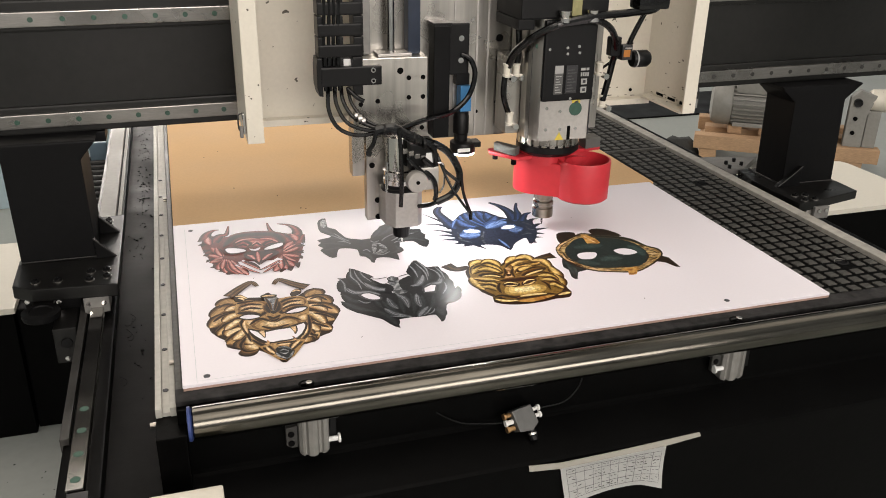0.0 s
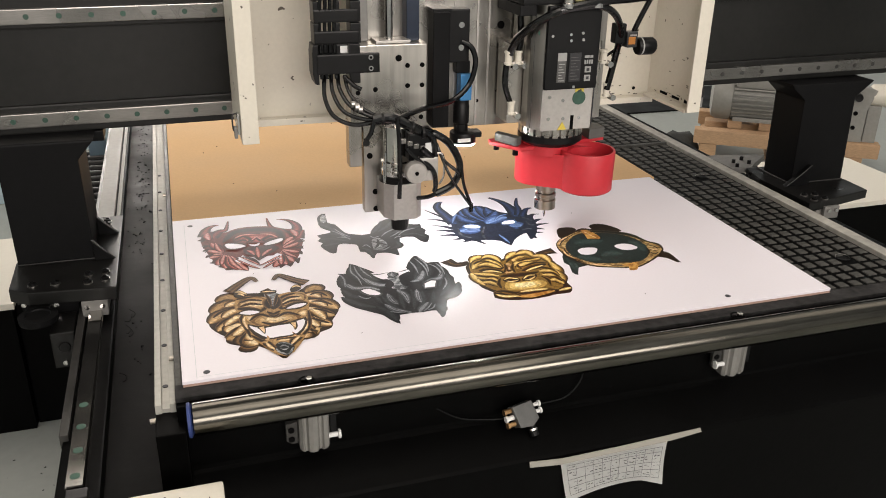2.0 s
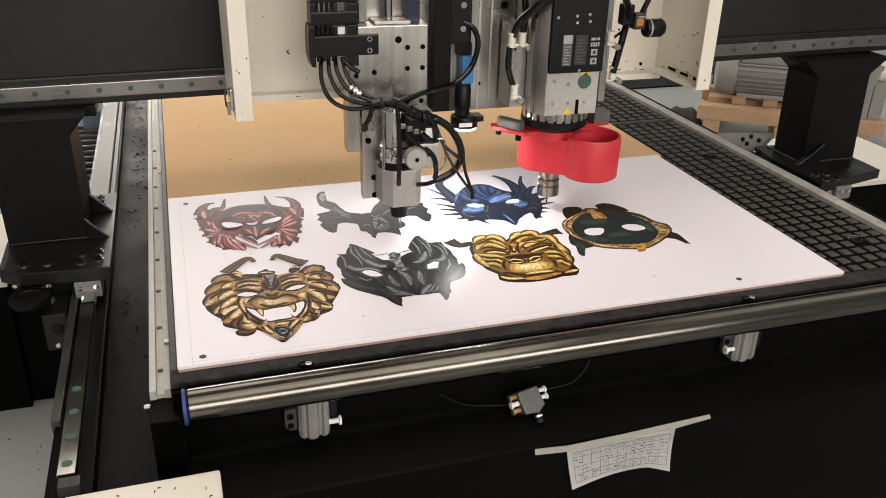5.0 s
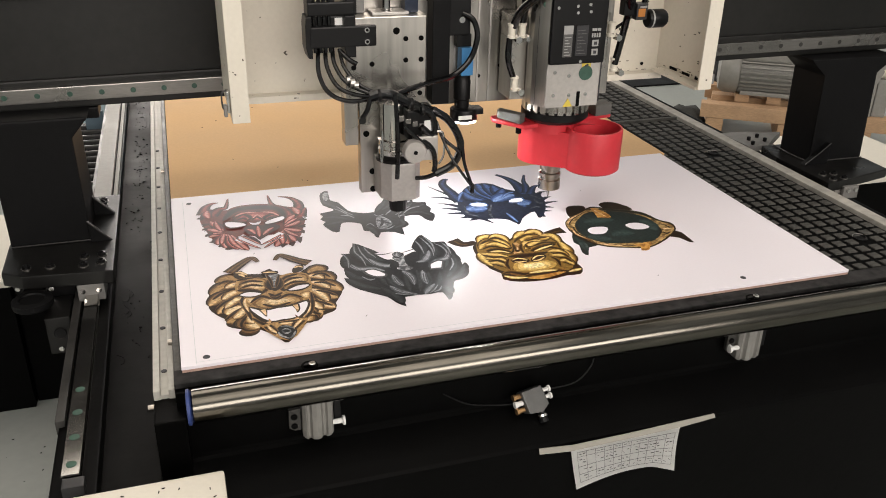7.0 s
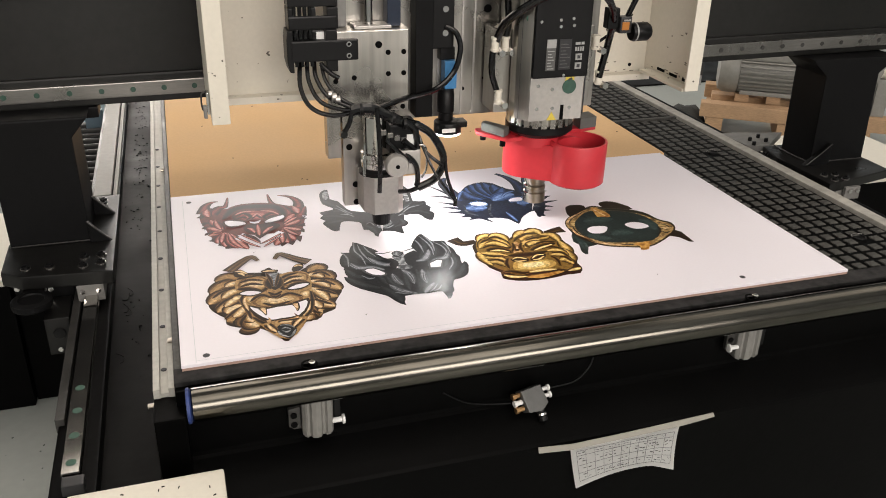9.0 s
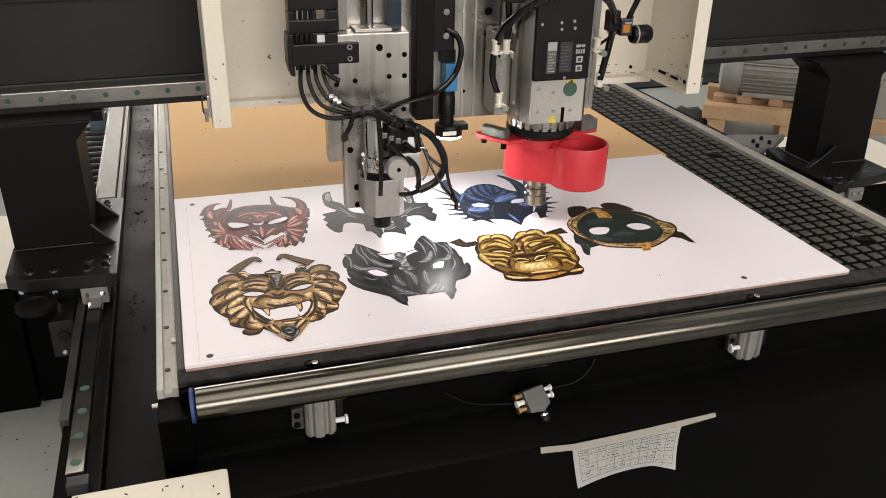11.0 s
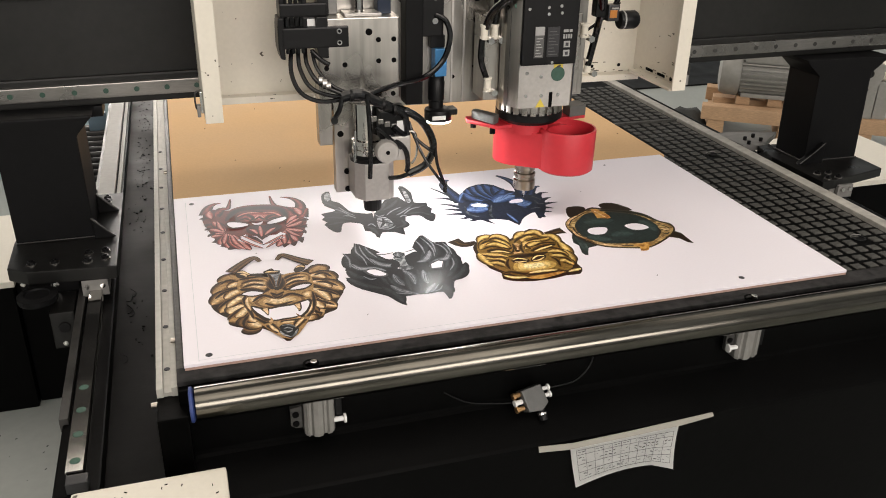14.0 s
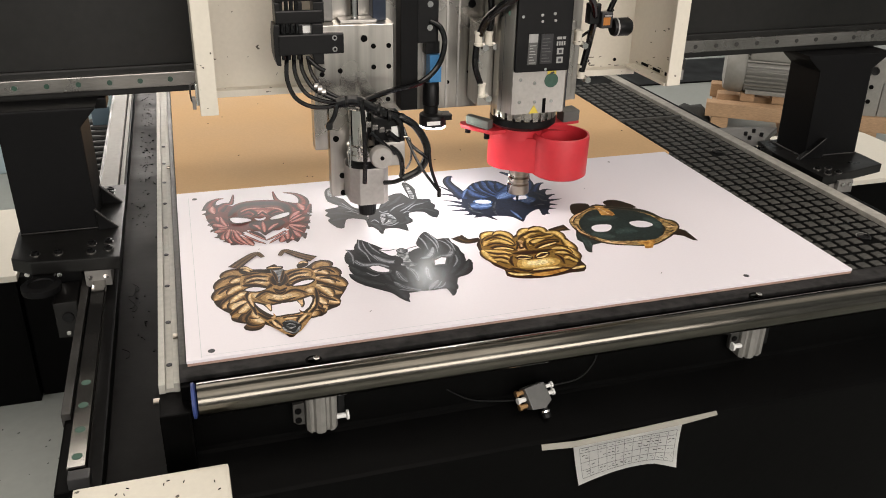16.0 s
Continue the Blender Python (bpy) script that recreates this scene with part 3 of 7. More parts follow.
for k in range(26):
    w, h = scuff_rng.uniform(0.004, 0.014), scuff_rng.uniform(0.0008, 0.0022)
    if k < 12:
        x, z = scuff_rng.uniform(0.96, 1.10), scuff_rng.choice((1.113, 1.116, 1.120, 1.135))
        part("scuff", box(x, x + w, 0.6172, 0.6179, z, z + h, 0.0), SCUFF, housing)
    else:
        y, z = scuff_rng.uniform(0.42, 0.59), 1.126 + scuff_rng.random() ** 3 * 0.10
        part("scuff", box(1.1292, 1.1299, y, y + w, z, z + h, 0.0), SCUFF, housing)

# ---- knife head ----
knife = thing("knife_head", "aluminium oscillating knife head with cables and a black drag chain", "cutting head")
part("back_plate", box(0.360, 0.925, 0.475, 0.500, 1.105, 1.90, 0.002), ALU, knife, "brushed aluminium mounting plate")
part("slide_plate", prism([(0.345, 0.470), (0.345, 0.417), (0.348, 0.414), (0.424, 0.414), (0.432, 0.412), (0.499, 0.412), (0.502, 0.415), (0.502, 0.470)], 1.142, 1.296, "Z", 0.0015), ALU, knife)
part("side_column", box(0.345, 0.372, 0.440, 0.474, 1.045, 1.142, 0.002), ALU, knife)
part("lower_plate", box(0.374, 0.480, 0.436, 0.462, 0.944, 1.142, 0.002), ALU, knife)
for x, z in ((0.36, 1.205), (0.395, 1.21), (0.40, 1.15), (0.395, 1.27), (0.442, 1.270), (0.460, 1.255), (0.490, 1.255), (0.460, 1.215), (0.490, 1.215), (0.460, 1.15), (0.488, 1.15)):
    part("screw_hole", disc((x, 0.4115 if x > 0.43 else 0.4135, z), 0.0065 if z == 1.27 else 0.0048, 0.002, "Y", 16), HOLE, knife)
for x, z in ((0.386, 1.068), (0.397, 0.989), (0.398, 0.951), (0.485, 1.12)):
    part("screw_hole", disc((x, 0.4352, z), 0.0062, 0.002, "Y", 16), HOLE, knife)
part("tool_block", prism([(0.400, 0.434), (0.402, 0.384), (0.418, 0.360), (0.466, 0.360), (0.478, 0.372), (0.478, 0.434)], 0.950, 1.026, "Z", 0.002), ALU_SOFT, knife, "pale aluminium tool block")
part("tool_collar", lathe([(0.037, 1.026), (0.037, 1.032), (0.034, 1.034), (0.034, 1.040)], (0.434, 0.398, 0), "Z", 32), BLACK_MATT, knife, "", True)
part("tool_cylinder", lathe([(0.033, 1.040), (0.033, 1.050), (0.030, 1.051), (0.030, 1.058), (0.033, 1.060), (0.033, 1.068), (0.028, 1.07), (0.028, 1.14)], (0.434, 0.398, 0), "Z", 32), BRIGHT, knife, "", True)
part("tool_nose", lathe([(0.020, 0.950), (0.018, 0.925), (0.017, 0.918)], (0.440, 0.398, 0), "Z", 20), BLACK_MATT, knife)
part("blade", prism([(0.436, 0.918), (0.444, 0.918), (0.442, 0.8965)], 0.3975, 0.3985, "Y"), BRIGHT, knife, "thin steel blade")
part("knob", lathe([(0.022, 0.330), (0.022, 0.316), (0.020, 0.313)], (0.4525, 0, 1.064), "Y", 28), ALU_SOFT, knife, "round aluminium knob", True)
part("knob_screw", disc((0.4525, 0.3125, 1.064), 0.004, 0.002, "Y", 12), HOLE, knife)
part("knob_arm", box(0.455, 0.502, 0.332, 0.40, 1.040, 1.088, 0.003), ALU_SOFT, knife)
part("valve_body", box(0.445, 0.500, 0.345, 0.40, 1.080, 1.135, 0.003), BLACK_MATT, knife, "black valve body")
part("label", box(0.478, 0.493, 0.3435, 0.345, 1.088, 1.115, 0.0), WHITE, knife, "small white label")
part("ballscrew", lathe([(0.012, 1.296), (0.012, 1.302), (0.008, 1.303), (0.008, 1.90)], (0.432, 0.45, 0), "Z", 16), BRIGHT, knife, "bright lead screw", True)
for z in (1.276, 1.255):
    part("screw", lathe([(0.0050, 0.3995), (0.0052, 0.402)], (0.384, 0, z), "Y", 14), BRIGHT, knife, "bright screw head")
    part("screw_socket", lathe([(0.0026, 0.3990), (0.0026, 0.3996)], (0.384, 0, z), "Y", 8), HOLE, knife)
part("chain_bracket", box(0.280, 0.402, 0.402, 0.428, 1.246, 1.284, 0.003), BLACK_MATT, knife, "black bracket of the drag chain")
part("dark_rail", box(0.466, 0.492, 0.44, 0.474, 1.297, 1.90, 0.002), NAVYBAR, knife, "dark blue guide strip")
part("guide_bar", box(0.372, 0.391, 0.452, 0.474, 1.297, 1.90, 0.002), DULL_STEEL, knife, "grey steel guide bar")
part("step_plate", box(0.400, 0.470, 0.425, 0.468, 1.2965, 1.302, 0.001), ALU_SOFT, knife)
chain = part("chain_end", box(0.280, 0.358, 0.418, 0.45, 1.252, 1.300, 0.003), BLACK_MATT, knife)
for x0, x1 in ((0.272, 0.284), (0.342, 0.364)):
    part("end_cheek", prism([(x0, 1.246), (x0 + 0.004, 1.228), (x1, 1.226), (x1, 1.302), (x0 + 0.002, 1.302), (x0, 1.286)], 0.404, 0.450, "Y", 0.002), BLACK_MATT, chain)
part("end_bar", box(0.284, 0.350, 0.407, 0.417, 1.256, 1.274, 0.003), BLACK_MATT, chain)
part("label", box(0.328, 0.342, 0.4160, 0.4175, 1.284, 1.297, 0.0), WHITE, chain, "small white label")
for x in (0.290, 0.300, 0.309, 0.318):
    part("cable_run", tube([(x, 0.413, 1.90), (x + 0.002, 0.411, 1.45), (x - 0.001, 0.4135, 1.33), (x, 0.413, 1.236)], 0.0035, 8, 6), RUBBER, chain, smooth=True)
for i in range(12):
    z = 1.302 + i * 0.04
    for x, w in ((0.278, 0.010), (0.320, 0.008), (0.348, 0.020)):
        part("chain_link", box(x, x + w, 0.412, 0.452, z, z + 0.038, 0.002), BLACK_MATT, chain)
    part("chain_bar", box(0.278, 0.364, 0.409, 0.418, z, z + 0.024, 0.003), BLACK_MATT, chain)

column = thing("servo_column", "black anodised slide column beside the camera", "machine column")
part("profile", box(0.520, 0.555, 0.435, 0.474, 1.118, 1.352, 0.002), BLACK, column)
part("profile_cap", box(0.518, 0.557, 0.433, 0.474, 1.352, 1.358, 0.001), BLACK_MATT, column)
part("panel", box(0.556, 0.598, 0.440, 0.474, 1.250, 1.356, 0.003), BLACK_MATT, column)
for z in (1.28, 1.325):
    part("screw", disc((0.580, 0.4395, z), 0.006, 0.003, "Y", 14), BRIGHT, column)

vision = thing("camera_unit", "small blue and black inspection camera with a lit ring lamp", "camera")
part("body", box(0.5815, 0.606, 0.440, 0.468, 1.170, 1.225, 0.002), BLUE, vision, "blue camera body")
part("barrel", lathe([(0.016, 1.170), (0.016, 1.160), (0.017, 1.158), (0.017, 1.122), (0.015, 1.120), (0.015, 1.105)], (0.588, 0.452, 0), "Z", 28), BLACK_MATT, vision, "black lens barrel", True)
part("ring_lamp_body", lathe([(0.020, 1.105), (0.027, 1.102), (0.028, 1.100), (0.028, 1.080)], (0.592, 0.450, 0), "Z", 32), BLACK_MATT, vision, "black ring lamp body", True)
part("ring_lamp_mount", box(0.598, 0.628, 0.43, 0.46, 1.092, 1.104, 0.002), BLACK_MATT, vision)
part("ring_diffuser", lathe([(0.026, 1.080), (0.026, 1.076), (0.020, 1.0745), (0.010, 1.0745)], (0.592, 0.450, 0), "Z", 32), RING, vision, "glowing white ring lamp", True)
part("label", box(0.572, 0.600, 0.4215, 0.4225, 1.086, 1.094, 0), WHITE, vision, "white label")
part("upper_mount", box(0.575, 0.605, 0.452, 0.474, 1.225, 1.25, 0.002), BLACK_MATT, vision)

# ---- spindle ----
spindle = thing("router_spindle", "square aluminium router spindle with a black data panel", "spindle")
AX, AY = 0.778, 0.415
part("body", prism([(0.704, 0.375), (0.722, 0.346), (0.836, 0.346), (0.852, 0.375), (0.852, 0.470), (0.704, 0.470)], 1.122, 1.90, "Z", 0.002), ALU, spindle)
part("lower_cover", box(0.722, 0.834, 0.3425, 0.347, 1.122, 1.214, 0.001), ALU_SOFT, spindle)
part("front_panel", box(0.722, 0.836, 0.334, 0.345, 1.208, 1.372, 0.004), BLACK_MATT, spindle, "black data panel")
part("side_block", box(0.672, 0.703, 0.405, 0.470, 1.126, 1.290, 0.003), ALU, spindle)
part("side_block", box(0.853, 0.880, 0.405, 0.470, 1.130, 1.290, 0.003), ALU, spindle)
part("collar", lathe([(0.064, 1.104), (0.069, 1.101), (0.069, 1.088), (0.060, 1.080)], (AX, AY, 0), "Z", 40), BLACK_MATT, spindle, "dark round collar", True)
part("rib_core", lathe([(0.060, 1.100), (0.060, 1.124)], (AX, AY, 0), "Z", 32), ALU_SOFT, spindle)
for q in range(24):
    an = 2 * math.pi * q / 24
    rib = box(-0.0058, 0.0058, -0.068, -0.058, 1.102, 1.128, 0.001)
    bmesh.ops.transform(rib, matrix=Matrix.Translation((AX, AY, 0)) @ Matrix.Rotation(an, 4, "Z"), verts=rib.verts)
    part("rib", rib, ALU, spindle)
part("nose", lathe([(0.022, 1.00), (0.022, 0.968), (0.019, 0.966), (0.019, 0.962), (0.023, 0.960), (0.023, 0.953), (0.020, 0.951), (0.020, 0.947), (0.0235, 0.945), (0.0235, 0.925), (0.012, 0.922)], (AX, AY, 0), "Z", 28), NUT, spindle, "ridged collet nut", True)
part("cutter", lathe([(0.003, 0.925), (0.003, 0.91), (0.0012, 0.902)], (AX, AY, 0), "Z", 10), BRIGHT, spindle, "thin milling cutter", True)
part("green_sticker", disc((0.8035, 0.3418, 1.188), 0.0145, 0.001, "Y", 24), GREEN, spindle, "round green sticker")
part("warning_sticker", prism([(0.7600, 1.1228), (0.7800, 1.1228), (0.770, 1.1395)], 0.3412, 0.3422, "Y"), YELLOW, spindle, "yellow warning triangle")

shoe = thing("dust_shoe", "glossy red plastic dust extraction shoe under the spindle", "dust shoe")
TX, TY, TR = 0.8465, 0.366, 0.0585


def saddle(cx0, cy0, r0, cx1, cy1, r1, n=20):
    """Outline round one circle that ends hollow against another."""
    d = math.atan2(cy1 - cy0, cx1 - cx0)
    L = math.hypot(cx1 - cx0, cy1 - cy0)
    k = math.acos((r0 - r1) / L)
    out = [(cx0 + r0 * math.cos(d + k + (2 * math.pi - 2 * k) * i / n), cy0 + r0 * math.sin(d + k + (2 * math.pi - 2 * k) * i / n)) for i in range(n + 1)]
    out += [(cx1 + r1 * math.cos(d - k - (2 * math.pi - 2 * k) * i / n), cy1 + r1 * math.sin(d - k - (2 * math.pi - 2 * k) * i / n)) for i in range(n + 1)]
    return out


part("duct", prism(saddle(AX - 0.010, AY + 0.022, 0.053, TX, TY, 0.040), 0.986, 1.0605, "Z", 0.0), RED, shoe, smooth=True)
part("outlet_tube", lathe([(TR - 0.005, 0.980), (TR, 0.984), (TR + 0.001, 1.066), (TR, 1.069), (TR - 0.004, 1.069), (TR - 0.005, 0.990), (0.001, 0.990)], (TX, TY, 0), "Z", 56), RED, shoe, smooth=True)
part("neck", lathe([(0.050, 1.056), (0.050, 1.075), (0.060, 1.082), (0.060, 1.090)], (AX - 0.006, AY + 0.006, 0), "Z", 40), RED, shoe, smooth=True)
part("top_plate", prism([(0.654, 0.446), (0.658, 0.468), (0.915, 0.468), (0.912, 0.420), (0.700, 0.385)], 1.068, 1.076, "Z", 0.002), RED, shoe)
part("clamp", prism([(0.663, 0.446), (0.675, 0.456), (0.709, 0.404), (0.692, 0.390)], 1.077, 1.096, "Z", 0.004), CLAMPGREY, shoe, "grey clamp")
part("clamp", prism([(0.868, 0.405), (0.868, 0.44), (0.908, 0.452), (0.908, 0.412)], 1.077, 1.100, "Z", 0.002), CLAMPGREY, shoe, "grey clamp")
for x, y in ((0.670, 0.450), (0.695, 0.402)):
    part("clamp_foot", lathe([(0.006, 1.056), (0.006, 1.068)], (x, y, 0), "Z", 12), HOLE, shoe)

part("side_screw", lathe([(0.0055, TX + TR), (0.0055, TX + TR + 0.007), (0.004, TX + TR + 0.008)], (0, TY + 0.010, 1.052), "X", 12), BLACK_MATT, shoe, "black side screw")

# ---- background ----
cover = thing("side_cabinet", "low cream-topped cabinet with a dark front beside the machine", "cabinet", "side cabinets")
part("top", box(-2.2, -0.475, 1.262, 1.782, 0.42, 0.44, 0.004), CREAM_CLEAN, cover)
# black block added to fill the gap up to the machine side
part("filler_block", box(-0.480, -0.205, 1.30, 1.70, 0.0, 0.415, 0.004), BASE_BLACK, cover)
# front taken to lie in shade, so the body is coloured near black
part("body", box(-2.19, -0.482, 1.27, 1.775, 0.0, 0.42, 0.004), BASE_BLACK, cover)
cover2 = thing("side_cabinet", "low cream-topped cabinet behind the gantry foot", "cabinet", "side cabinets")
RIM = [(1.78, 1.305), (2.90, 1.305), (2.945, 1.32), (2.96, 1.36), (2.96, 1.80), (2.945, 1.84), (2.90, 1.855), (1.78, 1.855)]
part("top", prism(RIM, 0.42, 0.44, "Z", 0.003), CREAM_CLEAN, cover2)
# near-black body here too, for the dark front under the top
part("body", box(1.79, 2.945, 1.32, 1.84, 0.0, 0.42, 0.004), BASE_BLACK, cover2)
box_front = thing("control_box", "cream control box with a scatter of black swarf on top", "box")
part("body", box(-0.158, 0.044, -0.46, -0.164, 0.0, 0.800, 0.005), CREAM, box_front)

MX, MY, MZ = 3.12, 3.30, 0.325
ASKEW = Matrix.Translation((3.07, 3.14, 0)) @ Matrix.Rotation(radians(-34), 4, "Z") @ Matrix.Translation((-3.07, -3.14, 0))
motor = thing("electric_motor", "grey finned electric motor lying on a wooden pallet", "motor")
part("drum", lathe([(0.05, 0.0), (0.090, 0.008), (0.102, 0.032), (0.103, 0.080), (0.098, 0.088)], (MX, MY, MZ), "X", 36), MOTORGREY, motor, smooth=True)
part("stator", lathe([(0.088, 0.088), (0.088, 0.33)], (MX, MY, MZ), "X", 32), MOTORGREY, motor)
for q in range(30):
    b = box(MX + 0.091, MX + 0.33, -0.0028, 0.0028, 0.084, 0.102, 0.0)
    bmesh.ops.transform(b, matrix=Matrix.Translation((0, MY, MZ)) @ Matrix.Rotation(2 * math.pi * q / 30, 4, "X"), verts=b.verts)
    part("fin", b, MOTORGREY, motor)
part("end_bell", lathe([(0.100, 0.33), (0.104, 0.345), (0.104, 0.375), (0.094, 0.385)], (MX, MY, MZ), "X", 36), MOTORGREY, motor, smooth=True)
part("fan_housing", box(MX + 0.385, MX + 0.52, MY - 0.118, MY + 0.118, MZ - 0.112, MZ + 0.10, 0.010), MOTORGREY, motor)
for q in range(8):
    part("vent_slot", box(MX + 0.41, MX + 0.50, MY - 0.1205, MY - 0.116, MZ - 0.08 + 0.020 * q, MZ - 0.070 + 0.020 * q, 0.0), HOLE, motor)
part("foot", box(MX + 0.10, MX + 0.36, MY - 0.085, MY + 0.085, 0.234, 0.252, 0.004), MOTORGREY, motor)
part("terminal_box", box(MX + 0.098, MX + 0.29, MY - 0.085, MY + 0.06, MZ + 0.055, MZ + 0.108, 0.010), MOTORGREY, motor)
motor.matrix_basis = ASKEW @ Matrix.Translation((MX, MY, 0.230)) @ Matrix.Scale(1.40, 4) @ Matrix.Translation((-MX, -MY, -0.212))
PALLET_LEN = 1.02
pallet = thing("pallet", "raw timber pallet under the electric motor", "pallet")
PE = 3.07 + PALLET_LEN
part("deck_board", box(3.05, PE, 3.10, 3.19, 0.127, 0.212, 0.006), WOOD, pallet)
part("deck_board", box(3.11, PE - 0.05, 3.33, 3.43, 0.127, 0.212, 0.006), WOOD, pallet)
part("deck_board", box(3.07, PE - 0.02, 3.57, 3.67, 0.127, 0.212, 0.006), WOOD, pallet)
for q in range(3):
    part("bearer", box(3.09 + q * (PALLET_LEN - 0.20) / 2, 3.19 + q * (PALLET_LEN - 0.20) / 2, 3.105, 3.66, 0.0, 0.126, 0.006), WOOD, pallet)
for bx in (3.24, 3.42):
    part("loose_block", box(bx, bx + 0.08, 3.20, 3.42, 0.213, 0.260, 0.004), WOOD, pallet)
pallet.matrix_basis = ASKEW
pump = thing("bearing_unit", "grey steel bearing block with a pale outlet standing on the pallet", "machine part")
block = part("plate", prism([(3.885, 0.213), (3.985, 0.213), (3.985, 0.40), (4.02, 0.52), (3.93, 0.545), (3.885, 0.50)], 3.13, 3.19, "Y", 0.004), MOTORGREY, pump)
for z in (0.298, 0.382):
    part("bolt", lathe([(0.012, 3.122), (0.012, 3.130)], (3.925, 0, z), "Y", 14), HOLE, block, "dark recessed bolt")
part("bearing_ring", lathe([(0.010, 3.112), (0.022, 3.110), (0.024, 3.130)], (3.925, 0, 0.475), "Y", 24), BLACK_MATT, block, "black bearing ring")
part("outlet", lathe([(0.050, 3.99), (0.060, 4.00), (0.066, 4.08), (0.058, 4.10), (0.03, 4.10)], (0, 3.19, 0.485), "X", 28), CREAM, pump, "cream outlet cone", True)
part("pedestal", box(3.99, 4.06, 3.14, 3.24, 0.213, 0.43, 0.005), MOTORGREY, pump)
pump.matrix_basis = ASKEW

# ---- printed masks on the board ----


def folds(name, dark, mid, light, scale=30.0, twist=2.5, contrast=0.25):
    """A printed relief drawing: swirling folds that run from a dark to a light tone."""
    m = bpy.data.materials.new(name)
    m.use_nodes = True
    nt = m.node_tree
    b = nt.nodes["Principled BSDF"]
    b.inputs["Roughness"].default_value = 0.29
    b.inputs["Specular IOR Level"].default_value = 0.10
    tc = nt.nodes.new("ShaderNodeTexCoord")
    n = nt.nodes.new("ShaderNodeTexNoise")
    n.inputs["Scale"].default_value, n.inputs["Detail"].default_value = scale, 3
    n.inputs["Distortion"].default_value = twist
    fine = nt.nodes.new("ShaderNodeTexNoise")
    fine.inputs["Scale"].default_value, fine.inputs["Detail"].default_value = scale * 6, 4
    add = nt.nodes.new("ShaderNodeMix")
    add.inputs[0].default_value = 0.14
    ramp = nt.nodes.new("ShaderNodeValToRGB")
    e = ramp.color_ramp.elements
    e[0].position, e[0].color = 0.5 - contrast * 0.44, (*dark, 1)
    e[1].position, e[1].color = 0.5 + contrast * 0.44, (*light, 1)
    k = e.new(0.5)
    k.color = (*mid, 1)
    nt.links.new(tc.outputs["Object"], n.inputs["Vector"])
    nt.links.new(tc.outputs["Object"], fine.inputs["Vector"])
    nt.links.new(n.outputs[0], add.inputs[2])
    nt.links.new(fine.outputs[0], add.inputs[3])
    nt.links.new(add.outputs[0], ramp.inputs[0])
    nt.links.new(ramp.outputs[0], b.inputs["Base Color"])
    return m


GOLD = folds("gold_print", (0.05, 0.022, 0.008), (0.38, 0.195, 0.075), (0.76, 0.53, 0.29), 26, 3.0, 0.24)
GOLD_PALE = folds("pale_gold_print", (0.18, 0.085, 0.03), (0.58, 0.365, 0.17), (0.84, 0.66, 0.42), 34, 2.0, 0.3)
SLATE_PALE = folds("pale_slate_print", (0.05, 0.055, 0.06), (0.17, 0.18, 0.19), (0.45, 0.46, 0.48), 60, 2.0, 0.3)
NAVY_PALE = folds("pale_blue_print", (0.012, 0.022, 0.05), (0.04, 0.085, 0.19), (0.16, 0.26, 0.46), 30, 3.2, 0.28)
RIMGOLD = folds("worn_gold_print", (0.06, 0.035, 0.012), (0.30, 0.19, 0.07), (0.55, 0.40, 0.18), 55, 2.0, 0.3)
AMBER = folds("amber_print", (0.25, 0.10, 0.02), (0.50, 0.26, 0.06), (0.68, 0.42, 0.14), 40, 1.5, 0.3)
SLATE_MID = folds("blue_grey_print", (0.016, 0.018, 0.021), (0.045, 0.05, 0.056), (0.11, 0.12, 0.13), 40, 2.0, 0.3)
TEAL_PALE = folds("pale_teal_print", (0.016, 0.026, 0.024), (0.036, 0.055, 0.050), (0.08, 0.11, 0.10), 30, 1.5, 0.35)


def tone(name, color):
    """One flat tone of a print with the fine grain of its dots."""
    return folds(name, tuple(c * 0.55 for c in color), color, tuple(c * 1.45 for c in color), 85, 2.2, 0.42)


def tone_row(name, colors):
    return [tone(name, c) for c in colors]


LION = tone_row("lion_print", [(0.016, 0.010, 0.007), (0.055, 0.030, 0.014), (0.17, 0.092, 0.036), (0.38, 0.23, 0.095), (0.58, 0.39, 0.19), (0.76, 0.60, 0.37)])
FUR = tone_row("crimson_print", [(0.014, 0.006, 0.005), (0.050, 0.012, 0.009), (0.115, 0.020, 0.015), (0.25, 0.048, 0.040), (0.42, 0.125, 0.105), (0.56, 0.27, 0.23)])
PELT = tone_row("slate_print", [(0.006, 0.007, 0.008), (0.009, 0.0105, 0.012), (0.014, 0.016, 0.0185), (0.026, 0.030, 0.034), (0.075, 0.082, 0.09), (0.22, 0.23, 0.25)])
SCALE = tone_row("blue_print", [(0.008, 0.010, 0.016), (0.013, 0.018, 0.036), (0.017, 0.028, 0.066), (0.028, 0.052, 0.13), (0.055, 0.10, 0.23), (0.15, 0.23, 0.42)])
APE = tone_row("ape_print", [(0.020, 0.012, 0.006), (0.075, 0.042, 0.012), (0.21, 0.125, 0.03), (0.44, 0.285, 0.075), (0.66, 0.48, 0.17), (0.84, 0.71, 0.38)])
WORN = tone_row("worn_print", [(0.018, 0.014, 0.010), (0.034, 0.032, 0.022), (0.07, 0.062, 0.038), (0.024, 0.038, 0.035), (0.030, 0.048, 0.044), (0.04, 0.06, 0.054)])
MAROON = tone("maroon_print", (0.030, 0.009, 0.007))
SLATE = tone("slate_print", (0.010, 0.0115, 0.0135))
BROWN = tone("dark_brown_print", (0.024, 0.015, 0.009))
NAVY = tone("navy_print", (0.015, 0.019, 0.034))
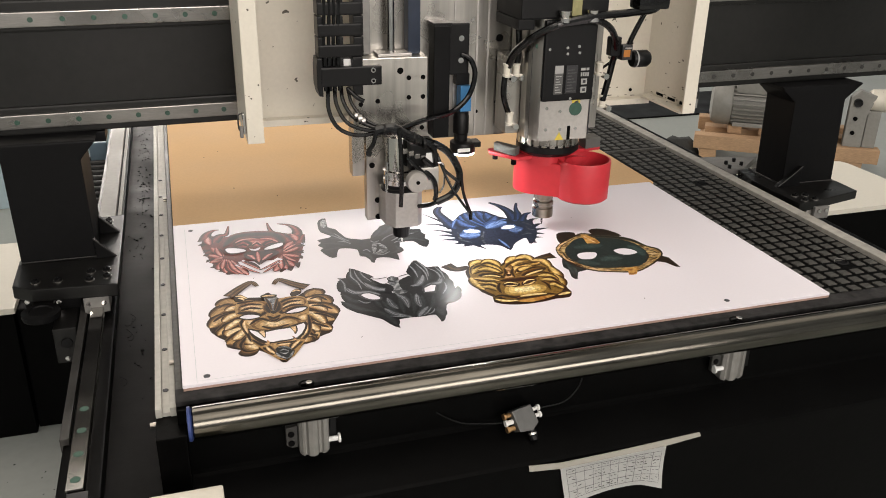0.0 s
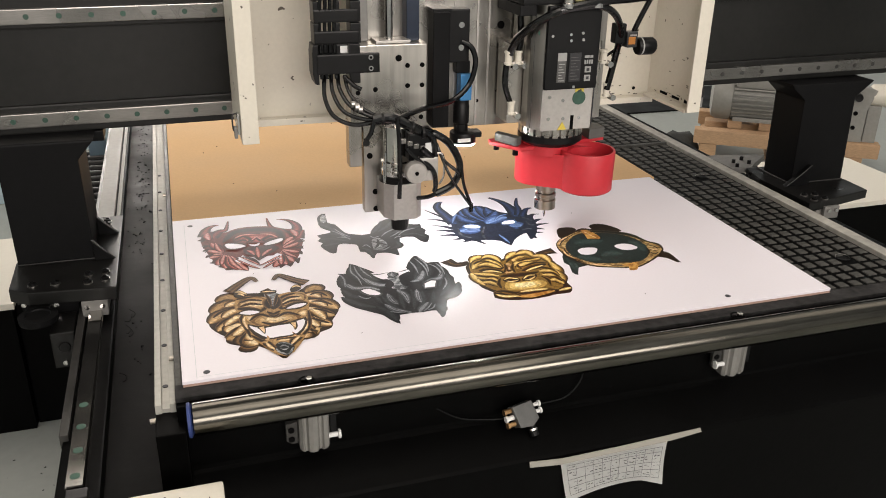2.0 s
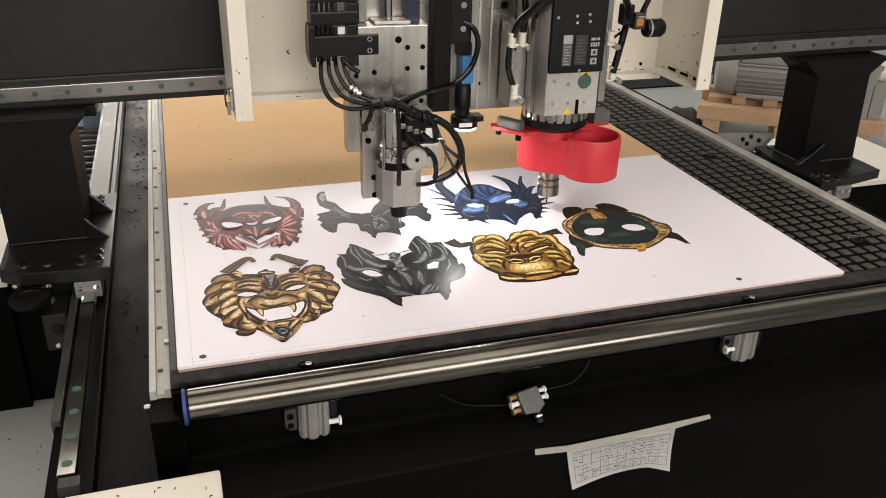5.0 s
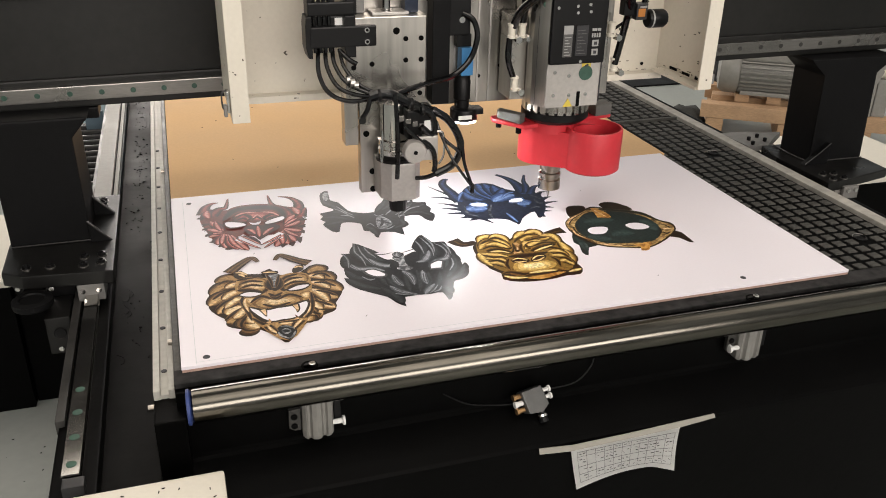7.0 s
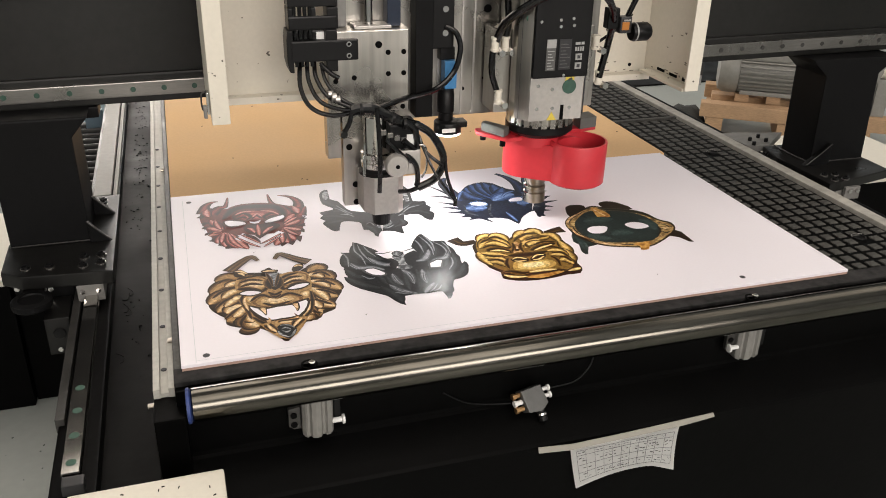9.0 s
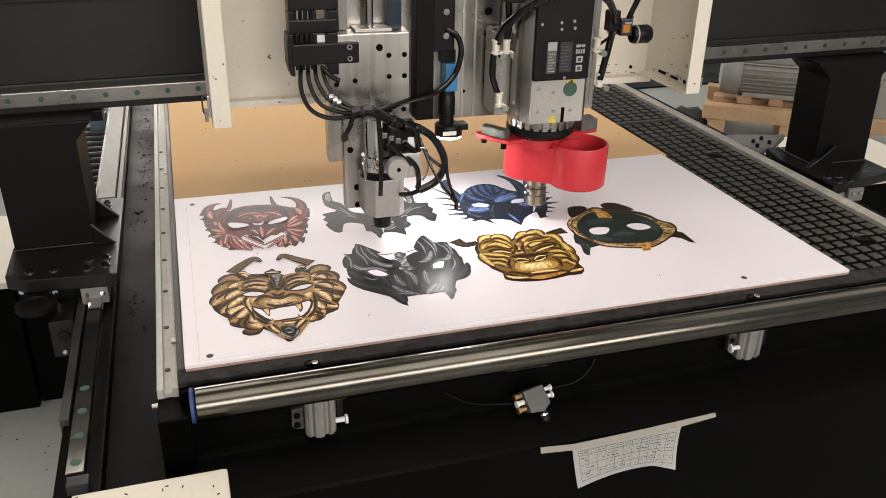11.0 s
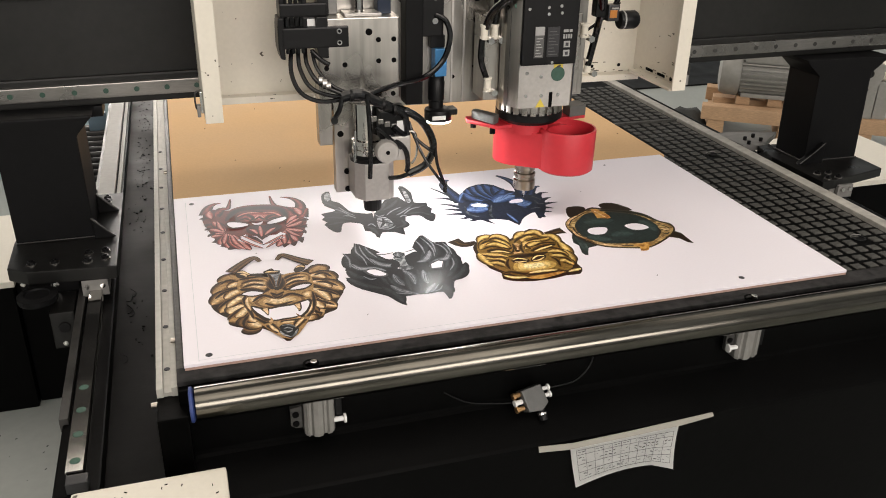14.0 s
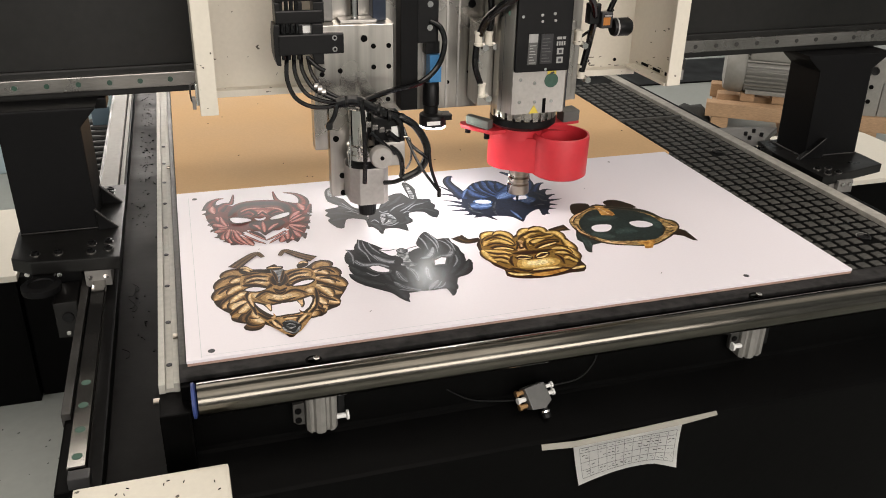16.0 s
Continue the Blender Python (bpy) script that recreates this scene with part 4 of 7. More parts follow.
TEAL = tone("dark_teal_print", (0.020, 0.028, 0.026))
BLANK = PAPER
SHEET_Z = 0.8702


def closed(points, steps=5):
    """A smooth closed outline through a few guide points."""
    n = len(points)
    out = []
    for i in range(n):
        p0, p1, p2, p3 = (Vector(points[(i + k) % n]) for k in (-1, 0, 1, 2))
        for k in range(steps):
            t = k / steps
            q = 0.5 * ((2 * p1) + (p2 - p0) * t + (2 * p0 - 5 * p1 + 4 * p2 - p3) * t * t + (3 * p1 - p0 - 3 * p2 + p3) * t ** 3)
            out.append((q.x, q.y))
    return out


def ribbon(points, w0, w1=0.0, steps=6):
    """A drawn stroke or horn, w0 wide at its root and w1 at its tip."""
    path = smooth_path([(p[0], p[1], 0) for p in points], steps)
    left, right = [], []
    for i, p in enumerate(path):
        d = (path[min(i + 1, len(path) - 1)] - path[max(i - 1, 0)]).normalized()
        w = (w0 + (w1 - w0) * i / (len(path) - 1)) / 2
        left.append((p.x - d.y * w, p.y + d.x * w))
        right.append((p.x + d.y * w, p.y - d.x * w))
    return left + right[::-1]


PRINT_STEP = 0.000006
print_height = {}


def film(name, outlines, materials, mask):
    """Printed outlines of equal length, one within the other, as one thin film on the board."""
    own = bmesh.new()
    rings = []
    for outline in outlines:
        print_height[mask.name] = print_height.get(mask.name, 0.0) + PRINT_STEP
        rings.append([own.verts.new((x, y, SHEET_Z + print_height[mask.name])) for x, y in outline])
    n = len(rings[0])
    for k, (a, b) in enumerate(zip(rings, rings[1:])):
        for i in range(n):
            own.faces.new((a[i], a[(i + 1) % n], b[(i + 1) % n], b[i])).material_index = k
    own.faces.new(rings[-1]).material_index = len(rings) - 1
    for f in own.faces:
        f.normal_update()
        if f.normal.z < 0:
            f.normal_flip()
    me = bpy.data.meshes.new(name)
    own.to_mesh(me)
    own.free()
    for material in materials:
        me.materials.append(material)
    ob = new(name, me)
    ob.parent = mask
    return ob


def ink(name, outline, material, mask):
    """One printed shape."""
    return film(name, [outline], [material], mask)


def lens(points, w, steps=5):
    """A drawn stroke, widest in the middle and pointed at both ends."""
    path = smooth_path([(p[0], p[1], 0) for p in points], steps)
    left, right = [], []
    for i, p in enumerate(path):
        d = (path[min(i + 1, len(path) - 1)] - path[max(i - 1, 0)]).normalized()
        h = w / 2 * (0.06 + math.sin(math.pi * i / (len(path) - 1)) ** 0.7)
        left.append((p.x - d.y * h, p.y + d.x * h))
        right.append((p.x + d.y * h, p.y - d.x * h))
    return left + right[::-1]


def lock(mask, points, w, tones):
    """A drawn curl of hair or hide, dark at its edge and light along its back."""
    n = len(tones)
    film("lock", [lens([(x, y + w * 0.12 * k / n) for x, y in points], w * (1 - 0.93 * k / n) ** 0.9) for k in range(n)], tones, mask)


def crease(mask, points, w, tones):
    """A soft drawn fold, darkest in its middle."""
    film("fold_line", [lens(points, w * k) for k in (1.0, 0.7, 0.4)], [tones[2], tones[1], tones[0]], mask)


def gleam(name, mask, points, w, tones):
    """A soft drawn light streak."""
    film(name, [lens(points, w * k) for k in (1.0, 0.7, 0.4)], tones[3:6], mask)


def horn(mask, points, w, tip, tones):
    film("horn", [ribbon(points, w * k, tip * k, 8) for k in (1.0, 0.75, 0.5, 0.25)], (tones[0], tones[1], tones[2], tones[3] if tones is not LION else tones[1]), mask)


def dome(name, outline, tones, mask):
    """A drawn swelling, lighter towards its middle."""
    cx = sum(p[0] for p in outline) / len(outline)
    cy = sum(p[1] for p in outline) / len(outline)
    film(name, [[(cx + (x - cx) * k, cy + 0.002 * (1 - k) + (y - cy) * k) for x, y in outline] for k in (1.0, 0.86, 0.66, 0.42)], tones[1:5] if name == "forehead" else tones[2:6], mask)


# lion mask
m = thing("lion_mask_print", "printed golden lion mask with horns, fangs and curled mane", "mask print", "mask prints")
ink("mane", closed([(0.067, 0.259), (0.081, 0.280), (0.107, 0.283), (0.152, 0.275), (0.205, 0.257), (0.236, 0.279), (0.255, 0.276), (0.262, 0.246), (0.277, 0.223), (0.275, 0.197), (0.280, 0.174), (0.268, 0.148), (0.259, 0.130), (0.255, 0.109), (0.232, 0.097), (0.220, 0.081), (0.201, 0.079), (0.165, 0.028), (0.150, 0.047), (0.127, 0.077), (0.100, 0.086), (0.076, 0.103), (0.075, 0.125), (0.064, 0.141), (0.051, 0.171), (0.054, 0.219)], 3), BROWN, m)
for pts in ([(0.111, 0.255), (0.091, 0.272), (0.068, 0.257)], [(0.232, 0.254), (0.252, 0.269), (0.262, 0.253)], [(0.101, 0.090), (0.109, 0.082), (0.126, 0.082)],):
    lock(m, pts, 0.0378, LION[:4])
for pts in ([(0.106, 0.230), (0.082, 0.244), (0.056, 0.215)], [(0.232, 0.231), (0.257, 0.240), (0.273, 0.214)], [(0.115, 0.141), (0.094, 0.120), (0.076, 0.111)],):
    lock(m, pts, 0.0399, LION[:4])
for pts in ([(0.103, 0.202), (0.076, 0.206), (0.052, 0.176)], [(0.229, 0.205), (0.257, 0.202), (0.278, 0.171)], [(0.216, 0.134), (0.227, 0.105), (0.233, 0.100)],):
    lock(m, pts, 0.042, LION[:5])
for pts in ([(0.109, 0.176), (0.086, 0.172), (0.064, 0.145)], [(0.225, 0.181), (0.247, 0.164), (0.267, 0.147)], [(0.210, 0.116), (0.213, 0.095), (0.220, 0.086)], [(0.120, 0.127), (0.105, 0.105), (0.101, 0.088)],):
    lock(m, pts, 0.0378, LION[:5])
for pts in ([(0.110, 0.156), (0.091, 0.154), (0.078, 0.138)], [(0.220, 0.157), (0.236, 0.136), (0.256, 0.114)], [(0.195, 0.106), (0.203, 0.092), (0.202, 0.082)], [(0.127, 0.112), (0.116, 0.095), (0.125, 0.081)],):
    lock(m, pts, 0.0378, LION)
for pts in ([(0.115, 0.239), (0.098, 0.243), (0.083, 0.233)], [(0.113, 0.218), (0.093, 0.212), (0.075, 0.192)], [(0.113, 0.189), (0.097, 0.186), (0.077, 0.161)], [(0.114, 0.161), (0.102, 0.138), (0.088, 0.122)], [(0.229, 0.239), (0.243, 0.240), (0.256, 0.225)], [(0.228, 0.217), (0.245, 0.209), (0.260, 0.186)], [(0.225, 0.192), (0.239, 0.174), (0.249, 0.139)], [(0.219, 0.165), (0.225, 0.132), (0.234, 0.116)], [(0.211, 0.136), (0.213, 0.115), (0.218, 0.100)], [(0.119, 0.140), (0.114, 0.115), (0.117, 0.098)],):
    lock(m, pts, 0.0273, LION)
for pts in ([(0.096, 0.259), (0.083, 0.261), (0.071, 0.250)], [(0.090, 0.223), (0.074, 0.217), (0.058, 0.197)], [(0.094, 0.194), (0.078, 0.184), (0.060, 0.159)], [(0.100, 0.155), (0.087, 0.139), (0.073, 0.120)], [(0.237, 0.241), (0.255, 0.248), (0.269, 0.228)], [(0.236, 0.215), (0.255, 0.210), (0.272, 0.190)], [(0.234, 0.186), (0.252, 0.174), (0.267, 0.156)], [(0.225, 0.152), (0.239, 0.138), (0.254, 0.123)], [(0.214, 0.125), (0.221, 0.106), (0.229, 0.101)], [(0.110, 0.129), (0.099, 0.106), (0.098, 0.091)],):
    crease(m, pts, 0.0085, LION)
ink("face", closed([(0.101, 0.250), (0.118, 0.270), (0.163, 0.253), (0.198, 0.263), (0.228, 0.255), (0.232, 0.216), (0.221, 0.154), (0.206, 0.091), (0.166, 0.031), (0.130, 0.082), (0.113, 0.122), (0.114, 0.155), (0.109, 0.183), (0.100, 0.214)], 3), LION[3], m)
dome("brow", closed([(0.104, 0.227), (0.113, 0.255), (0.137, 0.263), (0.157, 0.245), (0.159, 0.213), (0.144, 0.204), (0.122, 0.212)], 3), LION, m)
dome("brow", closed([(0.179, 0.216), (0.188, 0.246), (0.212, 0.258), (0.229, 0.247), (0.227, 0.225), (0.212, 0.214), (0.191, 0.208)], 3), LION, m)
dome("muzzle", closed([(0.122, 0.166), (0.142, 0.185), (0.162, 0.168), (0.186, 0.177), (0.205, 0.166), (0.204, 0.150), (0.163, 0.147), (0.137, 0.144)], 3), LION, m)
dome("cheek", closed([(0.110, 0.190), (0.126, 0.189), (0.135, 0.180), (0.122, 0.166), (0.117, 0.161)], 3), LION, m)
dome("cheek", closed([(0.207, 0.182), (0.224, 0.185), (0.220, 0.161), (0.212, 0.160), (0.205, 0.168)], 3), LION, m)
for pts in ([(0.093, 0.292), (0.111, 0.316), (0.133, 0.340), (0.142, 0.341), (0.149, 0.324)], [(0.240, 0.294), (0.220, 0.312), (0.201, 0.334), (0.191, 0.342), (0.180, 0.323)],):
    horn(m, pts, 0.026, 0.008, LION)
for pts in ([(0.106, 0.241), (0.126, 0.250), (0.150, 0.241)], [(0.107, 0.226), (0.127, 0.234), (0.149, 0.224)], [(0.104, 0.257), (0.117, 0.261), (0.140, 0.261)], [(0.121, 0.208), (0.140, 0.200), (0.153, 0.214), (0.150, 0.231)], [(0.180, 0.226), (0.199, 0.241), (0.221, 0.240)], [(0.181, 0.213), (0.200, 0.226), (0.223, 0.223)], [(0.181, 0.238), (0.193, 0.250), (0.215, 0.256)], [(0.190, 0.205), (0.180, 0.200), (0.179, 0.219), (0.187, 0.228)], [(0.119, 0.168), (0.139, 0.188), (0.159, 0.170)], [(0.209, 0.164), (0.187, 0.182), (0.166, 0.168)], [(0.139, 0.160), (0.159, 0.145), (0.188, 0.155)], [(0.155, 0.185), (0.163, 0.174), (0.174, 0.183)], [(0.153, 0.196), (0.163, 0.183), (0.177, 0.193)], [(0.111, 0.197), (0.106, 0.177), (0.112, 0.142), (0.116, 0.108)], [(0.225, 0.181), (0.222, 0.146), (0.212, 0.109), (0.196, 0.087)], [(0.117, 0.117), (0.137, 0.089), (0.162, 0.090)], [(0.200, 0.097), (0.181, 0.091), (0.162, 0.090)],):
    crease(m, pts, 0.0093, LION)
for pts in ([(0.102, 0.220), (0.122, 0.214), (0.144, 0.202)], [(0.187, 0.202), (0.205, 0.212), (0.227, 0.214)], [(0.163, 0.249), (0.157, 0.228), (0.159, 0.205)], [(0.179, 0.249), (0.176, 0.223), (0.170, 0.203)],):
    crease(m, pts, 0.017, LION)
ink("eye_rim", closed([(0.101, 0.201), (0.122, 0.214), (0.144, 0.198), (0.123, 0.187)], 3), BROWN, m)
ink("eye_rim", closed([(0.184, 0.197), (0.209, 0.216), (0.230, 0.210), (0.216, 0.193), (0.200, 0.190)], 3), BROWN, m)
ink("horn_root", closed([(0.102, 0.284), (0.113, 0.295), (0.122, 0.283), (0.128, 0.270), (0.110, 0.263), (0.102, 0.269)], 3), BROWN, m)
ink("horn_root", closed([(0.205, 0.273), (0.216, 0.290), (0.228, 0.287), (0.224, 0.268), (0.208, 0.260)], 3), BROWN, m)
for pts in ([(0.109, 0.233), (0.126, 0.242), (0.147, 0.234)], [(0.184, 0.221), (0.201, 0.233), (0.221, 0.232)], [(0.143, 0.167), (0.161, 0.154), (0.186, 0.164)], [(0.113, 0.186), (0.110, 0.169), (0.114, 0.138)], [(0.218, 0.147), (0.210, 0.116), (0.193, 0.094)],):
    gleam("highlight", m, pts, 0.0063, LION)
ink("eye_opening", closed([(0.105, 0.201), (0.121, 0.208), (0.141, 0.197), (0.123, 0.191)], 3), BLANK, m)
ink("eye_opening", closed([(0.188, 0.198), (0.208, 0.210), (0.226, 0.208), (0.216, 0.198), (0.200, 0.195)], 3), BLANK, m)
ink("bridge", closed([(0.155, 0.270), (0.181, 0.263), (0.173, 0.228), (0.166, 0.211), (0.162, 0.230)], 2), SLATE_PALE, m)
ink("mouth_shadow", closed([(0.115, 0.157), (0.137, 0.142), (0.162, 0.144), (0.188, 0.146), (0.217, 0.156), (0.214, 0.128), (0.194, 0.093), (0.162, 0.094), (0.141, 0.090), (0.121, 0.118)], 2), BROWN, m)
for pts in ([(0.104, 0.288), (0.114, 0.287), (0.125, 0.273)], [(0.210, 0.280), (0.219, 0.285), (0.226, 0.278)], [(0.108, 0.279), (0.115, 0.277), (0.119, 0.267)],):
    gleam("highlight", m, pts, 0.007, LION)
ink("crest", closed([(0.150, 0.279), (0.157, 0.283), (0.166, 0.289), (0.171, 0.279), (0.180, 0.276), (0.177, 0.264), (0.161, 0.265), (0.151, 0.271)], 2), BROWN, m)
for pts in ([(0.158, 0.268), (0.162, 0.242), (0.163, 0.215)], [(0.180, 0.262), (0.174, 0.235), (0.168, 0.212)],):
    crease(m, pts, 0.0068, LION)
ink("gem", closed([(0.160, 0.208), (0.166, 0.213), (0.171, 0.205), (0.165, 0.199)], 3), BROWN, m)
ink("mouth_opening", closed([(0.117, 0.151), (0.136, 0.135), (0.162, 0.138), (0.187, 0.139), (0.212, 0.150), (0.210, 0.129), (0.193, 0.102), (0.163, 0.099), (0.144, 0.099), (0.126, 0.125)], 2), BLANK, m)
for pts in ([(0.152, 0.275), (0.164, 0.275), (0.177, 0.271)],):
    gleam("highlight", m, pts, 0.0056, LION)
for pts in ([(0.137, 0.140), (0.139, 0.127), (0.140, 0.115)], [(0.192, 0.143), (0.194, 0.127), (0.192, 0.115)],):
    ink("fang_outline", ribbon(pts, 0.0145, 0.002), BROWN, m)
ink("chin", closed([(0.131, 0.088), (0.162, 0.093), (0.197, 0.095), (0.202, 0.086), (0.166, 0.032), (0.142, 0.055)], 2), LION[3], m)
for pts in ([(0.137, 0.140), (0.139, 0.128), (0.140, 0.119)], [(0.192, 0.142), (0.193, 0.128), (0.192, 0.119)],):
    ink("fang", ribbon(pts, 0.009, 0.001), GOLD_PALE, m)
for pts in ([(0.139, 0.093), (0.144, 0.097), (0.143, 0.107)], [(0.185, 0.091), (0.189, 0.098), (0.186, 0.109)],):
    ink("tooth", ribbon(pts, 0.008, 0.001), GOLD, m)
ink("chin_ornament", closed([(0.149, 0.059), (0.157, 0.078), (0.169, 0.078), (0.181, 0.066), (0.181, 0.051), (0.166, 0.031)], 2), SLATE, m)
for pts in ([(0.133, 0.083), (0.141, 0.070), (0.148, 0.053)], [(0.143, 0.087), (0.146, 0.072), (0.152, 0.061)], [(0.200, 0.086), (0.188, 0.076), (0.179, 0.060)], [(0.190, 0.092), (0.183, 0.084), (0.177, 0.070)], [(0.156, 0.090), (0.171, 0.087), (0.190, 0.090)],):
    crease(m, pts, 0.0102, LION)
for pts in ([(0.138, 0.085), (0.144, 0.068), (0.150, 0.057)], [(0.196, 0.090), (0.187, 0.080), (0.178, 0.066)], [(0.158, 0.086), (0.170, 0.084), (0.180, 0.085)],):
    gleam("highlight", m, pts, 0.007, LION)
for pts in ([(0.158, 0.063), (0.166, 0.067), (0.173, 0.059)], [(0.173, 0.057), (0.165, 0.053), (0.158, 0.061)], [(0.152, 0.060), (0.156, 0.048), (0.167, 0.036)], [(0.180, 0.057), (0.174, 0.043), (0.167, 0.036)], [(0.157, 0.075), (0.169, 0.075), (0.180, 0.063)],):
    ink("rosette", lens(pts, 0.004), SLATE_PALE, m)

# crimson mask
m = thing("crimson_mask_print", "printed crimson beast mask with curved horns and spiked rim", "mask print", "mask prints")
ink("face", closed([(0.055, 0.559), (0.068, 0.608), (0.093, 0.597), (0.112, 0.593), (0.160, 0.594), (0.209, 0.597), (0.243, 0.577), (0.268, 0.569), (0.262, 0.517), (0.265, 0.496), (0.246, 0.427), (0.231, 0.399), (0.217, 0.391), (0.202, 0.392), (0.205, 0.433), (0.182, 0.443), (0.164, 0.423), (0.156, 0.445), (0.134, 0.449), (0.120, 0.445), (0.134, 0.388), (0.122, 0.392), (0.106, 0.396), (0.094, 0.410), (0.082, 0.438), (0.072, 0.457), (0.064, 0.497), (0.059, 0.523)], 2), FUR[2], m)
for pts in ([(0.063, 0.557), (0.056, 0.561), (0.049, 0.559)], [(0.069, 0.597), (0.065, 0.609), (0.062, 0.618)], [(0.067, 0.521), (0.061, 0.527), (0.056, 0.527)], [(0.067, 0.501), (0.062, 0.503), (0.057, 0.499)], [(0.073, 0.471), (0.067, 0.473), (0.061, 0.465)], [(0.082, 0.444), (0.075, 0.438), (0.067, 0.438)], [(0.095, 0.420), (0.088, 0.415), (0.082, 0.414)], [(0.107, 0.403), (0.099, 0.398), (0.095, 0.396)], [(0.263, 0.549), (0.272, 0.557), (0.277, 0.561)], [(0.259, 0.508), (0.264, 0.501), (0.270, 0.503)], [(0.253, 0.474), (0.256, 0.466), (0.261, 0.462)], [(0.247, 0.446), (0.251, 0.442), (0.253, 0.432)], [(0.237, 0.415), (0.239, 0.404), (0.239, 0.389)], [(0.221, 0.396), (0.222, 0.387), (0.222, 0.378)], [(0.208, 0.395), (0.205, 0.387), (0.202, 0.377)],):
    ink("spike", ribbon(pts, 0.022, 0.001), MAROON, m)
for pts in ([(0.063, 0.578), (0.070, 0.616), (0.083, 0.635), (0.098, 0.638)], [(0.079, 0.568), (0.097, 0.601), (0.111, 0.606), (0.120, 0.656)], [(0.239, 0.533), (0.226, 0.574), (0.209, 0.600), (0.206, 0.654)], [(0.257, 0.539), (0.265, 0.592), (0.252, 0.627), (0.227, 0.642)], [(0.258, 0.518), (0.269, 0.547), (0.277, 0.564)],):
    horn(m, pts, 0.03, 0.003, FUR)
for pts in ([(0.098, 0.484), (0.085, 0.516), (0.076, 0.538)], [(0.096, 0.478), (0.080, 0.491), (0.068, 0.501)], [(0.095, 0.472), (0.080, 0.465), (0.069, 0.460)], [(0.099, 0.469), (0.088, 0.440), (0.083, 0.420)], [(0.102, 0.467), (0.098, 0.428), (0.097, 0.401)], [(0.106, 0.463), (0.108, 0.421), (0.120, 0.389)], [(0.111, 0.459), (0.121, 0.422), (0.138, 0.380)], [(0.222, 0.482), (0.236, 0.513), (0.248, 0.526)], [(0.220, 0.472), (0.239, 0.482), (0.254, 0.493)], [(0.217, 0.463), (0.235, 0.452), (0.249, 0.443)], [(0.214, 0.457), (0.223, 0.424), (0.231, 0.397)], [(0.212, 0.452), (0.210, 0.413), (0.216, 0.388)], [(0.209, 0.449), (0.203, 0.410), (0.190, 0.382)], [(0.074, 0.554), (0.070, 0.576), (0.073, 0.596)], [(0.256, 0.529), (0.255, 0.550), (0.250, 0.568)],):
    lock(m, pts, 0.0231, FUR)
for pts in ([(0.094, 0.485), (0.088, 0.506), (0.085, 0.536)], [(0.094, 0.475), (0.086, 0.474), (0.077, 0.475)], [(0.098, 0.465), (0.093, 0.443), (0.090, 0.421)], [(0.107, 0.460), (0.113, 0.419), (0.128, 0.385)], [(0.219, 0.477), (0.237, 0.498), (0.251, 0.510)], [(0.216, 0.461), (0.227, 0.437), (0.239, 0.419)], [(0.210, 0.450), (0.207, 0.412), (0.205, 0.391)],):
    lock(m, pts, 0.0137, FUR)
for pts in ([(0.100, 0.533), (0.129, 0.584), (0.175, 0.588), (0.217, 0.571), (0.228, 0.515)],):
    crease(m, pts, 0.0374, FUR)
dome("forehead", closed([(0.120, 0.543), (0.134, 0.570), (0.174, 0.573), (0.211, 0.553), (0.220, 0.528), (0.202, 0.509), (0.175, 0.511), (0.156, 0.518), (0.133, 0.513)], 3), FUR, m)
for pts in ([(0.121, 0.537), (0.144, 0.557), (0.158, 0.535), (0.147, 0.520)], [(0.220, 0.528), (0.202, 0.543), (0.184, 0.528), (0.192, 0.510)], [(0.145, 0.567), (0.177, 0.568), (0.207, 0.550)], [(0.159, 0.523), (0.170, 0.540), (0.180, 0.519)], [(0.128, 0.530), (0.142, 0.537), (0.149, 0.527)], [(0.212, 0.525), (0.200, 0.528), (0.189, 0.520)],):
    crease(m, pts, 0.0102, FUR)
ink("snout", closed([(0.138, 0.488), (0.158, 0.498), (0.177, 0.493), (0.203, 0.491), (0.211, 0.472), (0.186, 0.447), (0.164, 0.423), (0.157, 0.445), (0.142, 0.458)], 2), MAROON, m)
for pts in ([(0.126, 0.551), (0.145, 0.565), (0.173, 0.563)], [(0.180, 0.562), (0.203, 0.553), (0.216, 0.531)], [(0.161, 0.532), (0.172, 0.548), (0.180, 0.530)],):
    gleam("highlight", m, pts, 0.0084, FUR)
for pts in ([(0.167, 0.491), (0.166, 0.462), (0.165, 0.436)], [(0.145, 0.479), (0.153, 0.470), (0.158, 0.452)], [(0.197, 0.475), (0.184, 0.462), (0.172, 0.443)],):
    gleam("highlight", m, pts, 0.0084, FUR)
ink("eye_rim", closed([(0.099, 0.518), (0.111, 0.531), (0.141, 0.519), (0.146, 0.498), (0.112, 0.489)], 3), MAROON, m)
ink("eye_rim", closed([(0.181, 0.503), (0.199, 0.523), (0.225, 0.533), (0.225, 0.508), (0.204, 0.493), (0.185, 0.490)], 3), MAROON, m)
for pts in ([(0.129, 0.450), (0.144, 0.434), (0.162, 0.400)], [(0.122, 0.437), (0.138, 0.413), (0.157, 0.385)], [(0.209, 0.443), (0.190, 0.427), (0.166, 0.401)], [(0.204, 0.426), (0.189, 0.411), (0.169, 0.389)],):
    ink("slit", ribbon(pts, 0.016, 0.004), BLANK, m)
ink("eye_opening", closed([(0.103, 0.517), (0.111, 0.525), (0.139, 0.512), (0.143, 0.499), (0.113, 0.496)], 3), BLANK, m)
ink("eye_opening", closed([(0.184, 0.504), (0.199, 0.517), (0.223, 0.526), (0.223, 0.512), (0.205, 0.500), (0.186, 0.496)], 3), BLANK, m)
